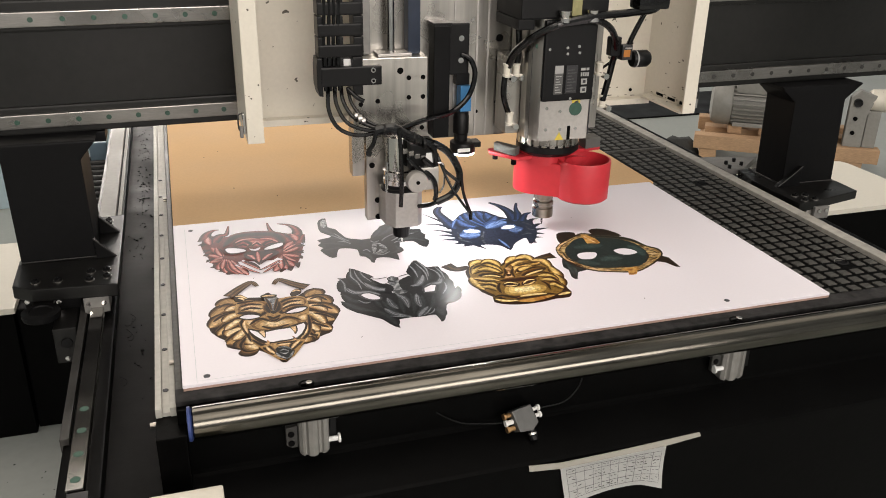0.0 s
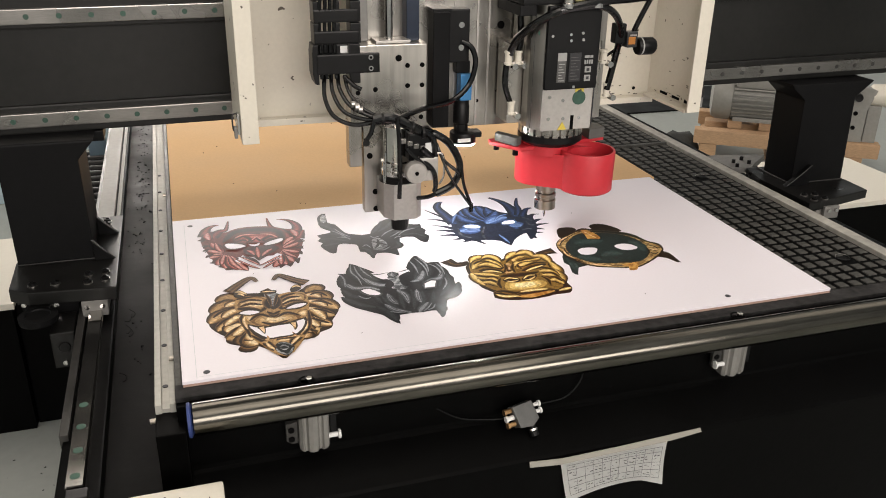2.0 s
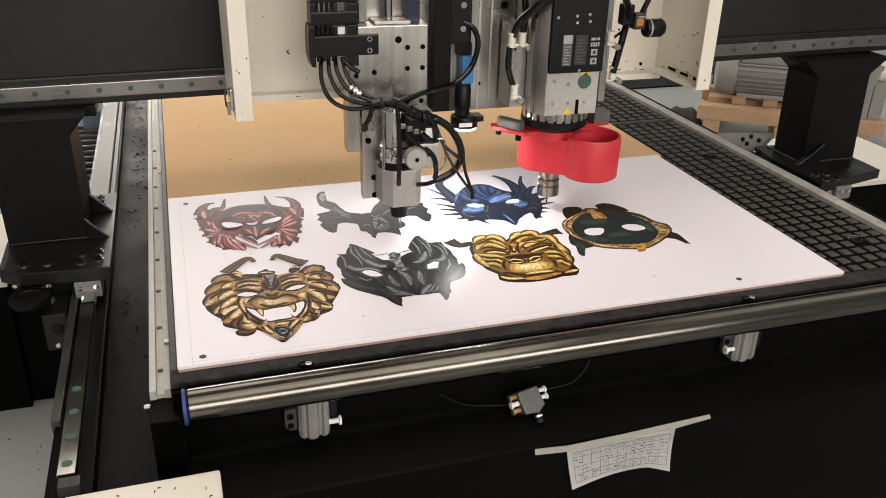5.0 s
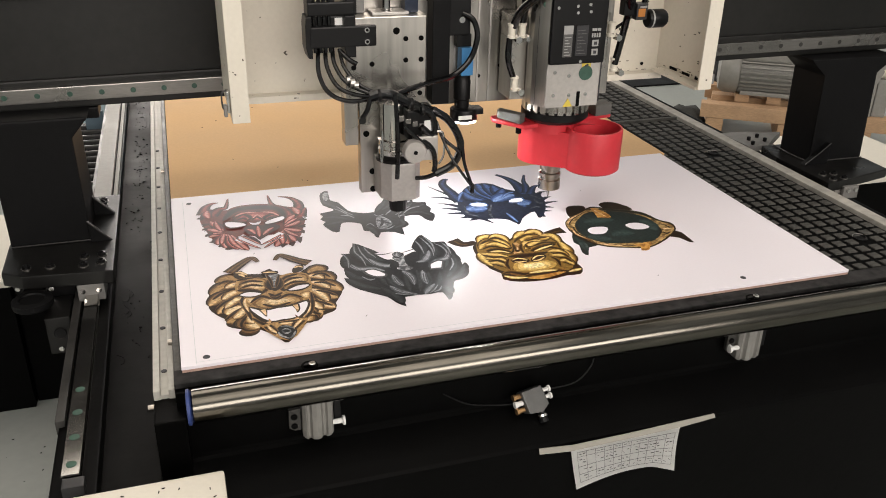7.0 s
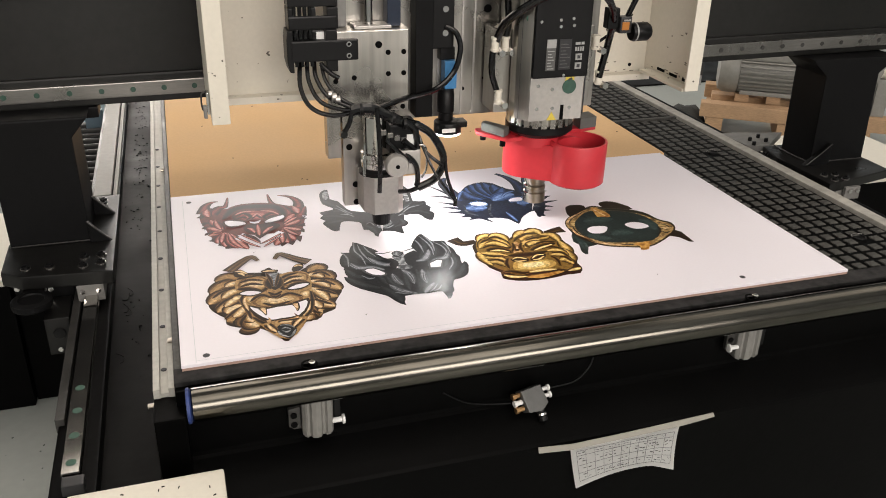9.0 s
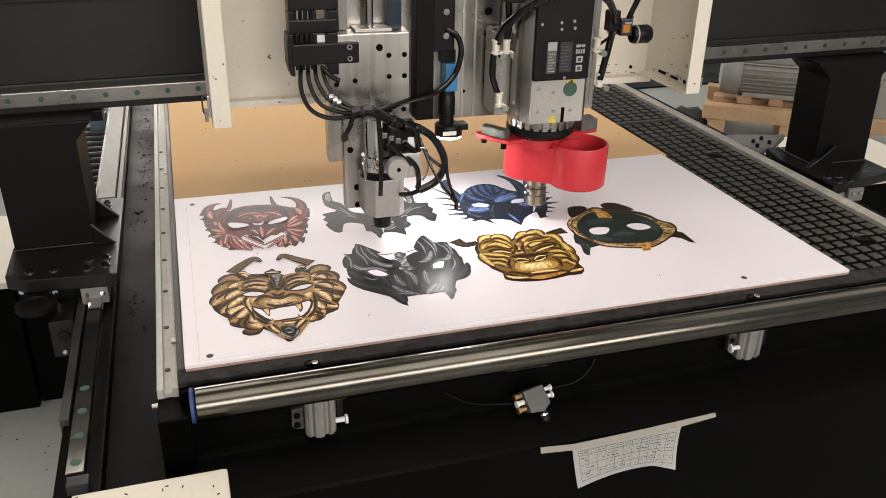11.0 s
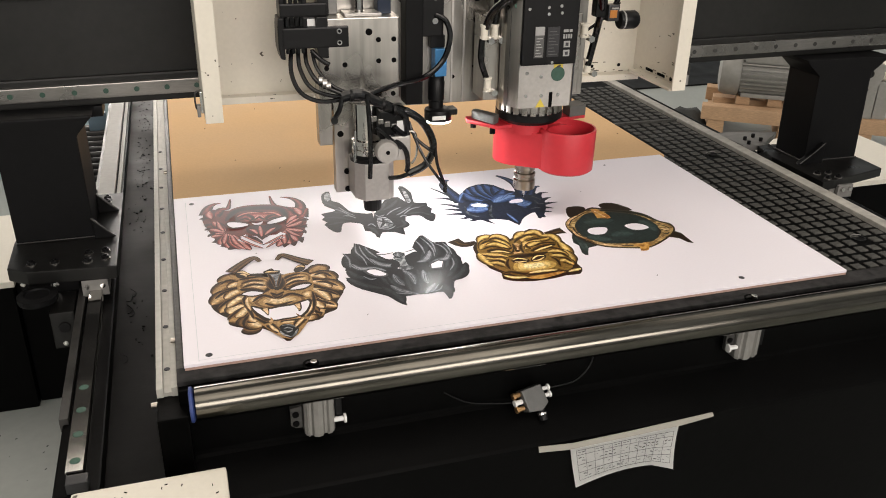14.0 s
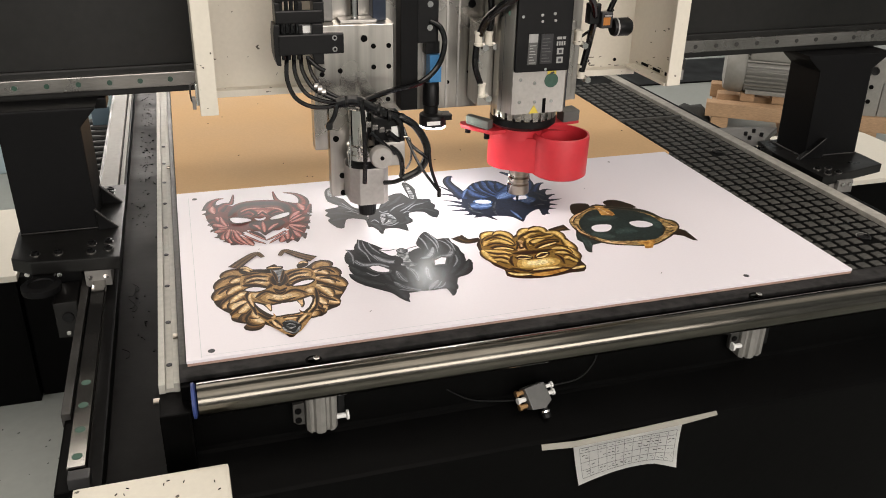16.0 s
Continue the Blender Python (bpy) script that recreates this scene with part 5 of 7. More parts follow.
ink("slit", closed([(0.152, 0.512), (0.163, 0.506), (0.176, 0.513), (0.170, 0.498), (0.157, 0.499)], 2), BLANK, m)
for pts in ([(0.127, 0.453), (0.150, 0.421), (0.165, 0.396)], [(0.119, 0.441), (0.141, 0.405), (0.162, 0.380)], [(0.208, 0.437), (0.186, 0.414), (0.162, 0.396)], [(0.207, 0.425), (0.187, 0.403), (0.167, 0.381)], [(0.134, 0.451), (0.151, 0.433), (0.164, 0.405)],):
    ink("whisker", lens(pts, 0.0075), MAROON, m)
for pts in ([(0.129, 0.450), (0.150, 0.420), (0.163, 0.399)], [(0.122, 0.437), (0.141, 0.405), (0.160, 0.383)], [(0.206, 0.435), (0.186, 0.414), (0.166, 0.399)], [(0.205, 0.422), (0.187, 0.403), (0.169, 0.384)],):
    gleam("highlight", m, pts, 0.0042, FUR)

# upper slate mask
m = thing("slate_mask_print", "printed charcoal grey antlered mask with torn edges", "mask print", "mask prints")
ink("face", closed([(0.322, 0.637), (0.340, 0.647), (0.335, 0.592), (0.350, 0.575), (0.361, 0.526), (0.378, 0.509), (0.414, 0.502), (0.450, 0.566), (0.483, 0.576), (0.493, 0.544), (0.497, 0.627), (0.510, 0.637), (0.519, 0.592), (0.510, 0.536), (0.536, 0.529), (0.533, 0.509), (0.539, 0.492), (0.531, 0.473), (0.537, 0.458), (0.522, 0.424), (0.509, 0.438), (0.502, 0.461), (0.471, 0.462), (0.463, 0.421), (0.451, 0.407), (0.447, 0.373), (0.431, 0.390), (0.404, 0.396), (0.394, 0.373), (0.388, 0.381), (0.387, 0.406), (0.372, 0.413), (0.374, 0.444), (0.365, 0.456), (0.336, 0.464), (0.324, 0.422), (0.309, 0.426), (0.297, 0.464), (0.305, 0.476), (0.296, 0.492), (0.305, 0.506), (0.300, 0.523), (0.327, 0.530), (0.332, 0.540), (0.315, 0.566), (0.315, 0.606)], 2), SLATE, m)
ink("pale_patch", closed([(0.326, 0.631), (0.338, 0.638), (0.333, 0.597), (0.321, 0.593)], 2), SLATE_PALE, m)
ink("pale_patch", closed([(0.504, 0.623), (0.509, 0.606), (0.507, 0.565), (0.504, 0.541), (0.495, 0.537), (0.498, 0.568)], 2), SLATE_PALE, m)
ink("forehead_stone", closed([(0.411, 0.471), (0.429, 0.471), (0.438, 0.434), (0.421, 0.416), (0.403, 0.423)], 2), SLATE_PALE, m)
for pts in ([(0.318, 0.584), (0.334, 0.558), (0.355, 0.515)], [(0.324, 0.523), (0.347, 0.517), (0.369, 0.485)], [(0.303, 0.497), (0.330, 0.495), (0.358, 0.472)], [(0.304, 0.461), (0.325, 0.466), (0.341, 0.468)], [(0.452, 0.556), (0.436, 0.527), (0.417, 0.499)], [(0.479, 0.561), (0.459, 0.532), (0.432, 0.506)], [(0.531, 0.514), (0.503, 0.505), (0.468, 0.486)], [(0.529, 0.450), (0.508, 0.476), (0.474, 0.474)], [(0.505, 0.526), (0.487, 0.509), (0.457, 0.489)], [(0.378, 0.432), (0.390, 0.415), (0.394, 0.385)], [(0.458, 0.447), (0.459, 0.422), (0.436, 0.408)],):
    lock(m, pts, 0.0186, PELT[:4])
for pts in ([(0.410, 0.459), (0.421, 0.446), (0.436, 0.433)], [(0.422, 0.469), (0.418, 0.442), (0.407, 0.422)],):
    ink("fold_line", lens(pts, 0.006), SLATE, m)
for pts in ([(0.333, 0.542), (0.348, 0.522), (0.366, 0.479)], [(0.342, 0.553), (0.355, 0.517), (0.368, 0.496)], [(0.339, 0.500), (0.355, 0.498), (0.368, 0.482)], [(0.470, 0.475), (0.493, 0.500), (0.517, 0.507)], [(0.453, 0.474), (0.468, 0.486), (0.497, 0.514)], [(0.433, 0.479), (0.451, 0.501), (0.476, 0.517)], [(0.399, 0.420), (0.420, 0.409), (0.439, 0.422)], [(0.411, 0.490), (0.417, 0.478), (0.431, 0.485)], [(0.382, 0.436), (0.392, 0.444), (0.398, 0.427)], [(0.458, 0.463), (0.468, 0.470), (0.475, 0.466)],):
    gleam("silver_strand", m, pts, 0.0063, PELT)

# lower slate mask
m = thing("wolf_mask_print", "printed charcoal wolf mask with silver hair strands", "mask print", "mask prints")
ink("face", closed([(0.305, 0.320), (0.326, 0.316), (0.337, 0.360), (0.358, 0.336), (0.377, 0.306), (0.364, 0.301), (0.372, 0.273), (0.392, 0.268), (0.394, 0.229), (0.413, 0.219), (0.427, 0.234), (0.415, 0.262), (0.423, 0.281), (0.448, 0.288), (0.444, 0.312), (0.467, 0.354), (0.480, 0.362), (0.487, 0.334), (0.493, 0.323), (0.515, 0.321), (0.514, 0.284), (0.523, 0.244), (0.514, 0.213), (0.525, 0.223), (0.527, 0.205), (0.513, 0.175), (0.498, 0.166), (0.480, 0.152), (0.462, 0.103), (0.451, 0.092), (0.449, 0.120), (0.426, 0.120), (0.380, 0.121), (0.374, 0.089), (0.359, 0.109), (0.350, 0.130), (0.310, 0.168), (0.296, 0.199), (0.292, 0.220), (0.309, 0.204), (0.297, 0.247), (0.304, 0.262), (0.312, 0.299)], 2), SLATE, m)
ink("forehead", closed([(0.396, 0.276), (0.409, 0.292), (0.423, 0.293), (0.419, 0.269), (0.427, 0.231), (0.413, 0.219), (0.396, 0.227), (0.401, 0.257)], 2), SLATE_PALE, m)
for pts in ([(0.337, 0.347), (0.335, 0.301), (0.354, 0.252)], [(0.351, 0.338), (0.357, 0.295), (0.383, 0.262)], [(0.311, 0.312), (0.309, 0.265), (0.329, 0.238)], [(0.301, 0.246), (0.316, 0.213), (0.345, 0.197)], [(0.294, 0.216), (0.317, 0.181), (0.350, 0.157)], [(0.477, 0.351), (0.470, 0.301), (0.445, 0.253)], [(0.484, 0.320), (0.484, 0.278), (0.455, 0.233)], [(0.507, 0.309), (0.507, 0.263), (0.482, 0.209)], [(0.514, 0.261), (0.502, 0.212), (0.473, 0.170)], [(0.521, 0.211), (0.502, 0.178), (0.478, 0.160)], [(0.462, 0.110), (0.459, 0.134), (0.450, 0.152)], [(0.371, 0.099), (0.365, 0.130), (0.348, 0.165)],):
    lock(m, pts, 0.0248, PELT[:4])
ink("gem", closed([(0.399, 0.291), (0.412, 0.300), (0.421, 0.285), (0.405, 0.273)], 3), SLATE, m)
for pts in ([(0.364, 0.301), (0.383, 0.295), (0.403, 0.299)], [(0.422, 0.294), (0.437, 0.299), (0.454, 0.305)],):
    ink("brow_line", lens(pts, 0.003), SLATE, m)
for pts in ([(0.354, 0.211), (0.362, 0.177), (0.383, 0.147)], [(0.367, 0.199), (0.374, 0.166), (0.389, 0.131)], [(0.446, 0.202), (0.438, 0.163), (0.418, 0.130)], [(0.467, 0.196), (0.455, 0.159), (0.431, 0.126)], [(0.427, 0.215), (0.423, 0.175), (0.411, 0.132)], [(0.405, 0.217), (0.398, 0.175), (0.395, 0.137)],):
    lock(m, pts, 0.0186, PELT[:4])
ink("gem", closed([(0.401, 0.290), (0.411, 0.297), (0.419, 0.286), (0.406, 0.276)], 3), SLATE_PALE, m)
for pts in ([(0.351, 0.286), (0.363, 0.259), (0.382, 0.245), (0.397, 0.256)], [(0.315, 0.269), (0.324, 0.248), (0.352, 0.241), (0.370, 0.226)], [(0.435, 0.246), (0.452, 0.250), (0.466, 0.270), (0.473, 0.289)], [(0.453, 0.220), (0.473, 0.241), (0.495, 0.248), (0.508, 0.276)],):
    gleam("silver_band", m, pts, 0.0196, PELT)
for pts in ([(0.339, 0.355), (0.333, 0.320), (0.340, 0.289), (0.341, 0.255)], [(0.344, 0.346), (0.344, 0.315), (0.348, 0.287), (0.356, 0.255)], [(0.312, 0.299), (0.312, 0.264), (0.323, 0.242)], [(0.308, 0.318), (0.313, 0.290), (0.308, 0.255)], [(0.472, 0.352), (0.479, 0.317), (0.480, 0.289), (0.475, 0.261)], [(0.480, 0.355), (0.487, 0.315), (0.482, 0.277)], [(0.491, 0.317), (0.502, 0.299), (0.504, 0.271), (0.490, 0.248)], [(0.507, 0.317), (0.512, 0.293), (0.510, 0.260)], [(0.354, 0.337), (0.357, 0.313), (0.367, 0.284)], [(0.505, 0.246), (0.501, 0.221), (0.485, 0.195)], [(0.458, 0.342), (0.462, 0.312), (0.460, 0.276)], [(0.324, 0.215), (0.335, 0.199), (0.346, 0.201)],):
    gleam("silver_strand", m, pts, 0.0063, PELT)
for pts in ([(0.379, 0.208), (0.381, 0.179), (0.388, 0.160)], [(0.400, 0.219), (0.410, 0.195), (0.408, 0.159)], [(0.437, 0.211), (0.432, 0.181), (0.431, 0.156)], [(0.364, 0.168), (0.378, 0.141), (0.405, 0.122)], [(0.444, 0.154), (0.427, 0.135), (0.417, 0.121)],):
    gleam("fur_light", m, pts, 0.0168, PELT)
for pts in ([(0.404, 0.212), (0.408, 0.189), (0.408, 0.162)], [(0.380, 0.204), (0.382, 0.177), (0.388, 0.162)], [(0.438, 0.202), (0.433, 0.177), (0.431, 0.159)], [(0.365, 0.162), (0.379, 0.138), (0.403, 0.121)], [(0.449, 0.149), (0.436, 0.131), (0.426, 0.123)], [(0.366, 0.137), (0.382, 0.129), (0.399, 0.128)], [(0.454, 0.143), (0.446, 0.130), (0.434, 0.124)],):
    gleam("fur_light", m, pts, 0.0056, PELT)
ink("horn_curl", closed([(0.373, 0.282), (0.386, 0.270), (0.394, 0.269), (0.402, 0.252), (0.398, 0.235), (0.388, 0.230), (0.383, 0.243), (0.391, 0.258), (0.381, 0.261)], 3), SLATE, m)
ink("horn_curl", closed([(0.422, 0.277), (0.444, 0.291), (0.446, 0.280), (0.431, 0.266), (0.424, 0.255), (0.431, 0.242), (0.439, 0.246), (0.427, 0.227), (0.417, 0.235), (0.416, 0.257)], 3), SLATE, m)
ink("eye_rim", closed([(0.328, 0.233), (0.352, 0.241), (0.371, 0.211), (0.361, 0.201), (0.343, 0.207)], 2), INK, m)
ink("eye_rim", closed([(0.456, 0.233), (0.478, 0.246), (0.488, 0.239), (0.475, 0.205), (0.451, 0.208)], 1), INK, m)
ink("eye_opening", closed([(0.334, 0.233), (0.351, 0.236), (0.367, 0.214), (0.361, 0.207), (0.345, 0.213)], 2), BLANK, m)
ink("eye_opening", closed([(0.459, 0.230), (0.476, 0.240), (0.484, 0.236), (0.474, 0.212), (0.455, 0.213)], 1), BLANK, m)

# blue mask
m = thing("blue_mask_print", "printed dark blue dragon mask with long spines", "mask print", "mask prints")
ink("face", closed([(0.612, 0.526), (0.636, 0.569), (0.658, 0.594), (0.676, 0.599), (0.695, 0.605), (0.719, 0.592), (0.732, 0.562), (0.753, 0.540), (0.779, 0.533), (0.799, 0.513), (0.798, 0.476), (0.782, 0.428), (0.755, 0.385), (0.745, 0.385), (0.750, 0.414), (0.732, 0.407), (0.709, 0.386), (0.691, 0.359), (0.679, 0.388), (0.650, 0.402), (0.624, 0.403), (0.599, 0.420), (0.595, 0.459), (0.600, 0.494)], 2), NAVY, m)
for pts in ([(0.615, 0.508), (0.598, 0.554), (0.568, 0.615)], [(0.611, 0.509), (0.585, 0.540), (0.554, 0.550)], [(0.602, 0.482), (0.582, 0.501), (0.559, 0.513)], [(0.599, 0.466), (0.578, 0.477), (0.559, 0.483)], [(0.599, 0.446), (0.578, 0.450), (0.557, 0.452)], [(0.604, 0.428), (0.592, 0.423), (0.580, 0.425)], [(0.616, 0.413), (0.606, 0.408), (0.597, 0.406)], [(0.627, 0.414), (0.634, 0.396), (0.643, 0.379)], [(0.794, 0.502), (0.808, 0.517), (0.825, 0.515)], [(0.789, 0.473), (0.808, 0.484), (0.820, 0.485)], [(0.783, 0.454), (0.803, 0.456), (0.824, 0.457)], [(0.776, 0.437), (0.789, 0.432), (0.800, 0.426)], [(0.767, 0.420), (0.775, 0.413), (0.788, 0.409)], [(0.757, 0.406), (0.759, 0.388), (0.764, 0.387)],):
    ink("spine", ribbon(pts, 0.017, 0.001), NAVY, m)
for pts in ([(0.613, 0.508), (0.607, 0.567), (0.604, 0.616), (0.616, 0.645), (0.626, 0.645)], [(0.766, 0.515), (0.772, 0.578), (0.764, 0.620), (0.747, 0.649)],):
    horn(m, pts, 0.034, 0.008, SCALE)
for pts in ([(0.773, 0.520), (0.789, 0.560), (0.796, 0.591), (0.813, 0.630)], [(0.779, 0.512), (0.804, 0.550), (0.822, 0.558)],):
    horn(m, pts, 0.022, 0.005, SCALE)
dome("forehead", closed([(0.647, 0.581), (0.672, 0.600), (0.694, 0.602), (0.720, 0.575), (0.735, 0.555), (0.701, 0.502), (0.671, 0.498), (0.643, 0.516), (0.631, 0.545)], 3), SCALE, m)
for pts in ([(0.648, 0.578), (0.651, 0.540), (0.673, 0.503)], [(0.665, 0.594), (0.667, 0.551), (0.685, 0.499)], [(0.684, 0.600), (0.683, 0.557), (0.694, 0.504)], [(0.699, 0.596), (0.701, 0.558), (0.699, 0.505)], [(0.715, 0.581), (0.713, 0.548), (0.703, 0.508)], [(0.731, 0.554), (0.716, 0.529), (0.699, 0.501)], [(0.636, 0.557), (0.642, 0.521), (0.663, 0.501)],):
    lock(m, pts, 0.0315, SCALE[:5])
for pts in ([(0.609, 0.463), (0.631, 0.463), (0.657, 0.458)], [(0.729, 0.462), (0.746, 0.464), (0.754, 0.455)], [(0.682, 0.490), (0.713, 0.511), (0.743, 0.516)],):
    gleam("glow_patch", m, pts, 0.042, SCALE)
for pts in ([(0.619, 0.460), (0.634, 0.464), (0.652, 0.457)], [(0.732, 0.461), (0.744, 0.465), (0.751, 0.456)], [(0.687, 0.423), (0.691, 0.396), (0.693, 0.371)], [(0.609, 0.515), (0.624, 0.547), (0.636, 0.563)], [(0.705, 0.501), (0.728, 0.526), (0.749, 0.532)],):
    gleam("highlight", m, pts, 0.0084, SCALE)
for pts in ([(0.650, 0.402), (0.653, 0.434), (0.672, 0.475)], [(0.776, 0.482), (0.776, 0.459), (0.788, 0.455)], [(0.746, 0.432), (0.763, 0.439), (0.773, 0.430)], [(0.612, 0.485), (0.606, 0.441), (0.625, 0.420)], [(0.777, 0.506), (0.785, 0.492), (0.791, 0.478)],):
    ink("fold_line", lens(pts, 0.006), SLATE_MID, m)
ink("eye_rim", closed([(0.625, 0.490), (0.649, 0.500), (0.666, 0.479), (0.653, 0.464), (0.629, 0.470)], 3), NAVY_PALE, m)
ink("eye_rim", closed([(0.715, 0.484), (0.733, 0.501), (0.755, 0.498), (0.747, 0.471), (0.716, 0.470)], 2), NAVY_PALE, m)
ink("eye_opening", closed([(0.628, 0.489), (0.647, 0.493), (0.663, 0.479), (0.654, 0.470), (0.632, 0.476)], 2), BLANK, m)
ink("eye_opening", closed([(0.719, 0.486), (0.731, 0.494), (0.750, 0.493), (0.745, 0.475), (0.718, 0.476)], 2), BLANK, m)

# gorilla mask
m = thing("gorilla_mask_print", "printed bright gold ape mask with broad nose", "mask print", "mask prints")
ink("face_shadow", closed([(0.561, 0.282), (0.575, 0.301), (0.584, 0.327), (0.594, 0.330), (0.601, 0.317), (0.621, 0.327), (0.635, 0.310), (0.642, 0.295), (0.660, 0.311), (0.679, 0.322), (0.703, 0.335), (0.713, 0.327), (0.716, 0.306), (0.735, 0.302), (0.745, 0.276), (0.747, 0.230), (0.741, 0.188), (0.730, 0.161), (0.731, 0.141), (0.717, 0.120), (0.690, 0.121), (0.665, 0.116), (0.627, 0.115), (0.593, 0.122), (0.570, 0.138), (0.575, 0.161), (0.561, 0.185), (0.556, 0.236), (0.557, 0.261)], 2), BROWN, m)
for pts in ([(0.575, 0.301), (0.546, 0.298), (0.532, 0.323)], [(0.727, 0.302), (0.751, 0.308), (0.769, 0.310)],):
    ink("ear", ribbon(pts, 0.016, 0.03), BROWN, m)
ink("face", closed([(0.580, 0.305), (0.599, 0.310), (0.622, 0.317), (0.637, 0.287), (0.678, 0.314), (0.705, 0.320), (0.732, 0.293), (0.740, 0.261), (0.734, 0.203), (0.722, 0.163), (0.703, 0.141), (0.636, 0.137), (0.601, 0.143), (0.586, 0.162), (0.569, 0.191), (0.563, 0.238), (0.566, 0.272)], 3), APE[2], m)
for pts in ([(0.562, 0.297), (0.543, 0.300), (0.534, 0.319)], [(0.736, 0.302), (0.755, 0.307), (0.766, 0.309)],):
    ink("ear_light", lens(pts, 0.005), APE[1], m)
for pts in ([(0.578, 0.296), (0.591, 0.316), (0.608, 0.319), (0.615, 0.305)], [(0.606, 0.307), (0.622, 0.319), (0.634, 0.307), (0.638, 0.285)], [(0.654, 0.295), (0.679, 0.317), (0.693, 0.310)], [(0.683, 0.311), (0.709, 0.319), (0.715, 0.293)], [(0.711, 0.294), (0.735, 0.290), (0.737, 0.255)], [(0.571, 0.266), (0.594, 0.297), (0.616, 0.291)], [(0.687, 0.286), (0.706, 0.282), (0.726, 0.281)], [(0.737, 0.260), (0.737, 0.224), (0.730, 0.191)], [(0.730, 0.226), (0.730, 0.191), (0.723, 0.163)], [(0.562, 0.251), (0.564, 0.225), (0.570, 0.190)],):
    lock(m, pts, 0.0252, APE[:5])
for pts in ([(0.601, 0.295), (0.621, 0.294), (0.632, 0.260)], [(0.588, 0.280), (0.612, 0.281), (0.630, 0.246)], [(0.657, 0.258), (0.680, 0.279), (0.704, 0.268)], [(0.658, 0.244), (0.682, 0.263), (0.713, 0.261)], [(0.664, 0.279), (0.674, 0.294), (0.696, 0.297)], [(0.566, 0.246), (0.591, 0.235), (0.613, 0.221)], [(0.566, 0.225), (0.589, 0.219), (0.604, 0.198)], [(0.569, 0.203), (0.586, 0.201), (0.597, 0.179)], [(0.696, 0.221), (0.716, 0.220), (0.727, 0.192)], [(0.696, 0.204), (0.714, 0.199), (0.721, 0.168)], [(0.700, 0.177), (0.716, 0.177), (0.721, 0.155)],):
    lock(m, pts, 0.0231, APE[:5])
dome("muzzle", closed([(0.598, 0.175), (0.611, 0.196), (0.628, 0.190), (0.651, 0.190), (0.679, 0.191), (0.698, 0.178), (0.692, 0.159), (0.669, 0.150), (0.627, 0.150), (0.600, 0.159)], 3), APE, m)
ink("bridge", closed([(0.639, 0.267), (0.652, 0.277), (0.653, 0.259), (0.647, 0.234), (0.634, 0.224), (0.629, 0.238)], 3), GOLD_PALE, m)
for pts in ([(0.579, 0.256), (0.606, 0.253), (0.627, 0.233)], [(0.664, 0.232), (0.694, 0.244), (0.726, 0.252)], [(0.613, 0.221), (0.636, 0.219), (0.662, 0.217), (0.696, 0.221)],):
    crease(m, pts, 0.0272, APE)
ink("nostril_rim", closed([(0.612, 0.204), (0.626, 0.214), (0.643, 0.208), (0.646, 0.195), (0.635, 0.188), (0.617, 0.193)], 3), BROWN, m)
ink("nostril_rim", closed([(0.648, 0.195), (0.659, 0.209), (0.677, 0.215), (0.686, 0.209), (0.678, 0.196), (0.658, 0.187)], 3), BROWN, m)
for pts in ([(0.573, 0.156), (0.593, 0.160), (0.617, 0.145), (0.648, 0.146), (0.678, 0.145), (0.701, 0.136)], [(0.614, 0.139), (0.645, 0.140), (0.683, 0.140)],):
    crease(m, pts, 0.0153, APE)
for pts in ([(0.576, 0.149), (0.591, 0.137), (0.616, 0.132)], [(0.625, 0.147), (0.652, 0.148), (0.682, 0.145)], [(0.699, 0.133), (0.716, 0.136), (0.727, 0.138)],):
    gleam("lip", m, pts, 0.0098, APE)
ink("lip", closed([(0.611, 0.131), (0.642, 0.133), (0.680, 0.136), (0.692, 0.133), (0.669, 0.125), (0.636, 0.119)], 2), AMBER, m)
for pts in ([(0.578, 0.287), (0.599, 0.300), (0.619, 0.288)], [(0.575, 0.265), (0.597, 0.273), (0.619, 0.258)], [(0.597, 0.300), (0.618, 0.309), (0.633, 0.288)], [(0.660, 0.289), (0.683, 0.306), (0.707, 0.303)], [(0.671, 0.277), (0.695, 0.285), (0.723, 0.284)], [(0.677, 0.252), (0.706, 0.263), (0.731, 0.254)], [(0.685, 0.233), (0.711, 0.237), (0.732, 0.220)], [(0.566, 0.242), (0.584, 0.227), (0.606, 0.224)], [(0.567, 0.212), (0.589, 0.210), (0.600, 0.189)], [(0.700, 0.211), (0.719, 0.209), (0.725, 0.185)], [(0.702, 0.190), (0.717, 0.189), (0.723, 0.166)], [(0.647, 0.278), (0.661, 0.293), (0.676, 0.301)],):
    crease(m, pts, 0.0102, APE)
for pts in ([(0.585, 0.250), (0.604, 0.249), (0.622, 0.236)], [(0.670, 0.230), (0.692, 0.239), (0.717, 0.247)],):
    gleam("eye_glint", m, pts, 0.007, APE)
for pts in ([(0.642, 0.275), (0.638, 0.254), (0.626, 0.235)], [(0.660, 0.270), (0.650, 0.250), (0.648, 0.229)], [(0.638, 0.249), (0.638, 0.239), (0.646, 0.245)], [(0.610, 0.213), (0.598, 0.191), (0.596, 0.168)], [(0.691, 0.201), (0.698, 0.182), (0.694, 0.158)], [(0.617, 0.263), (0.625, 0.253), (0.635, 0.259)], [(0.666, 0.264), (0.665, 0.251), (0.677, 0.252)],):
    crease(m, pts, 0.0093, APE)
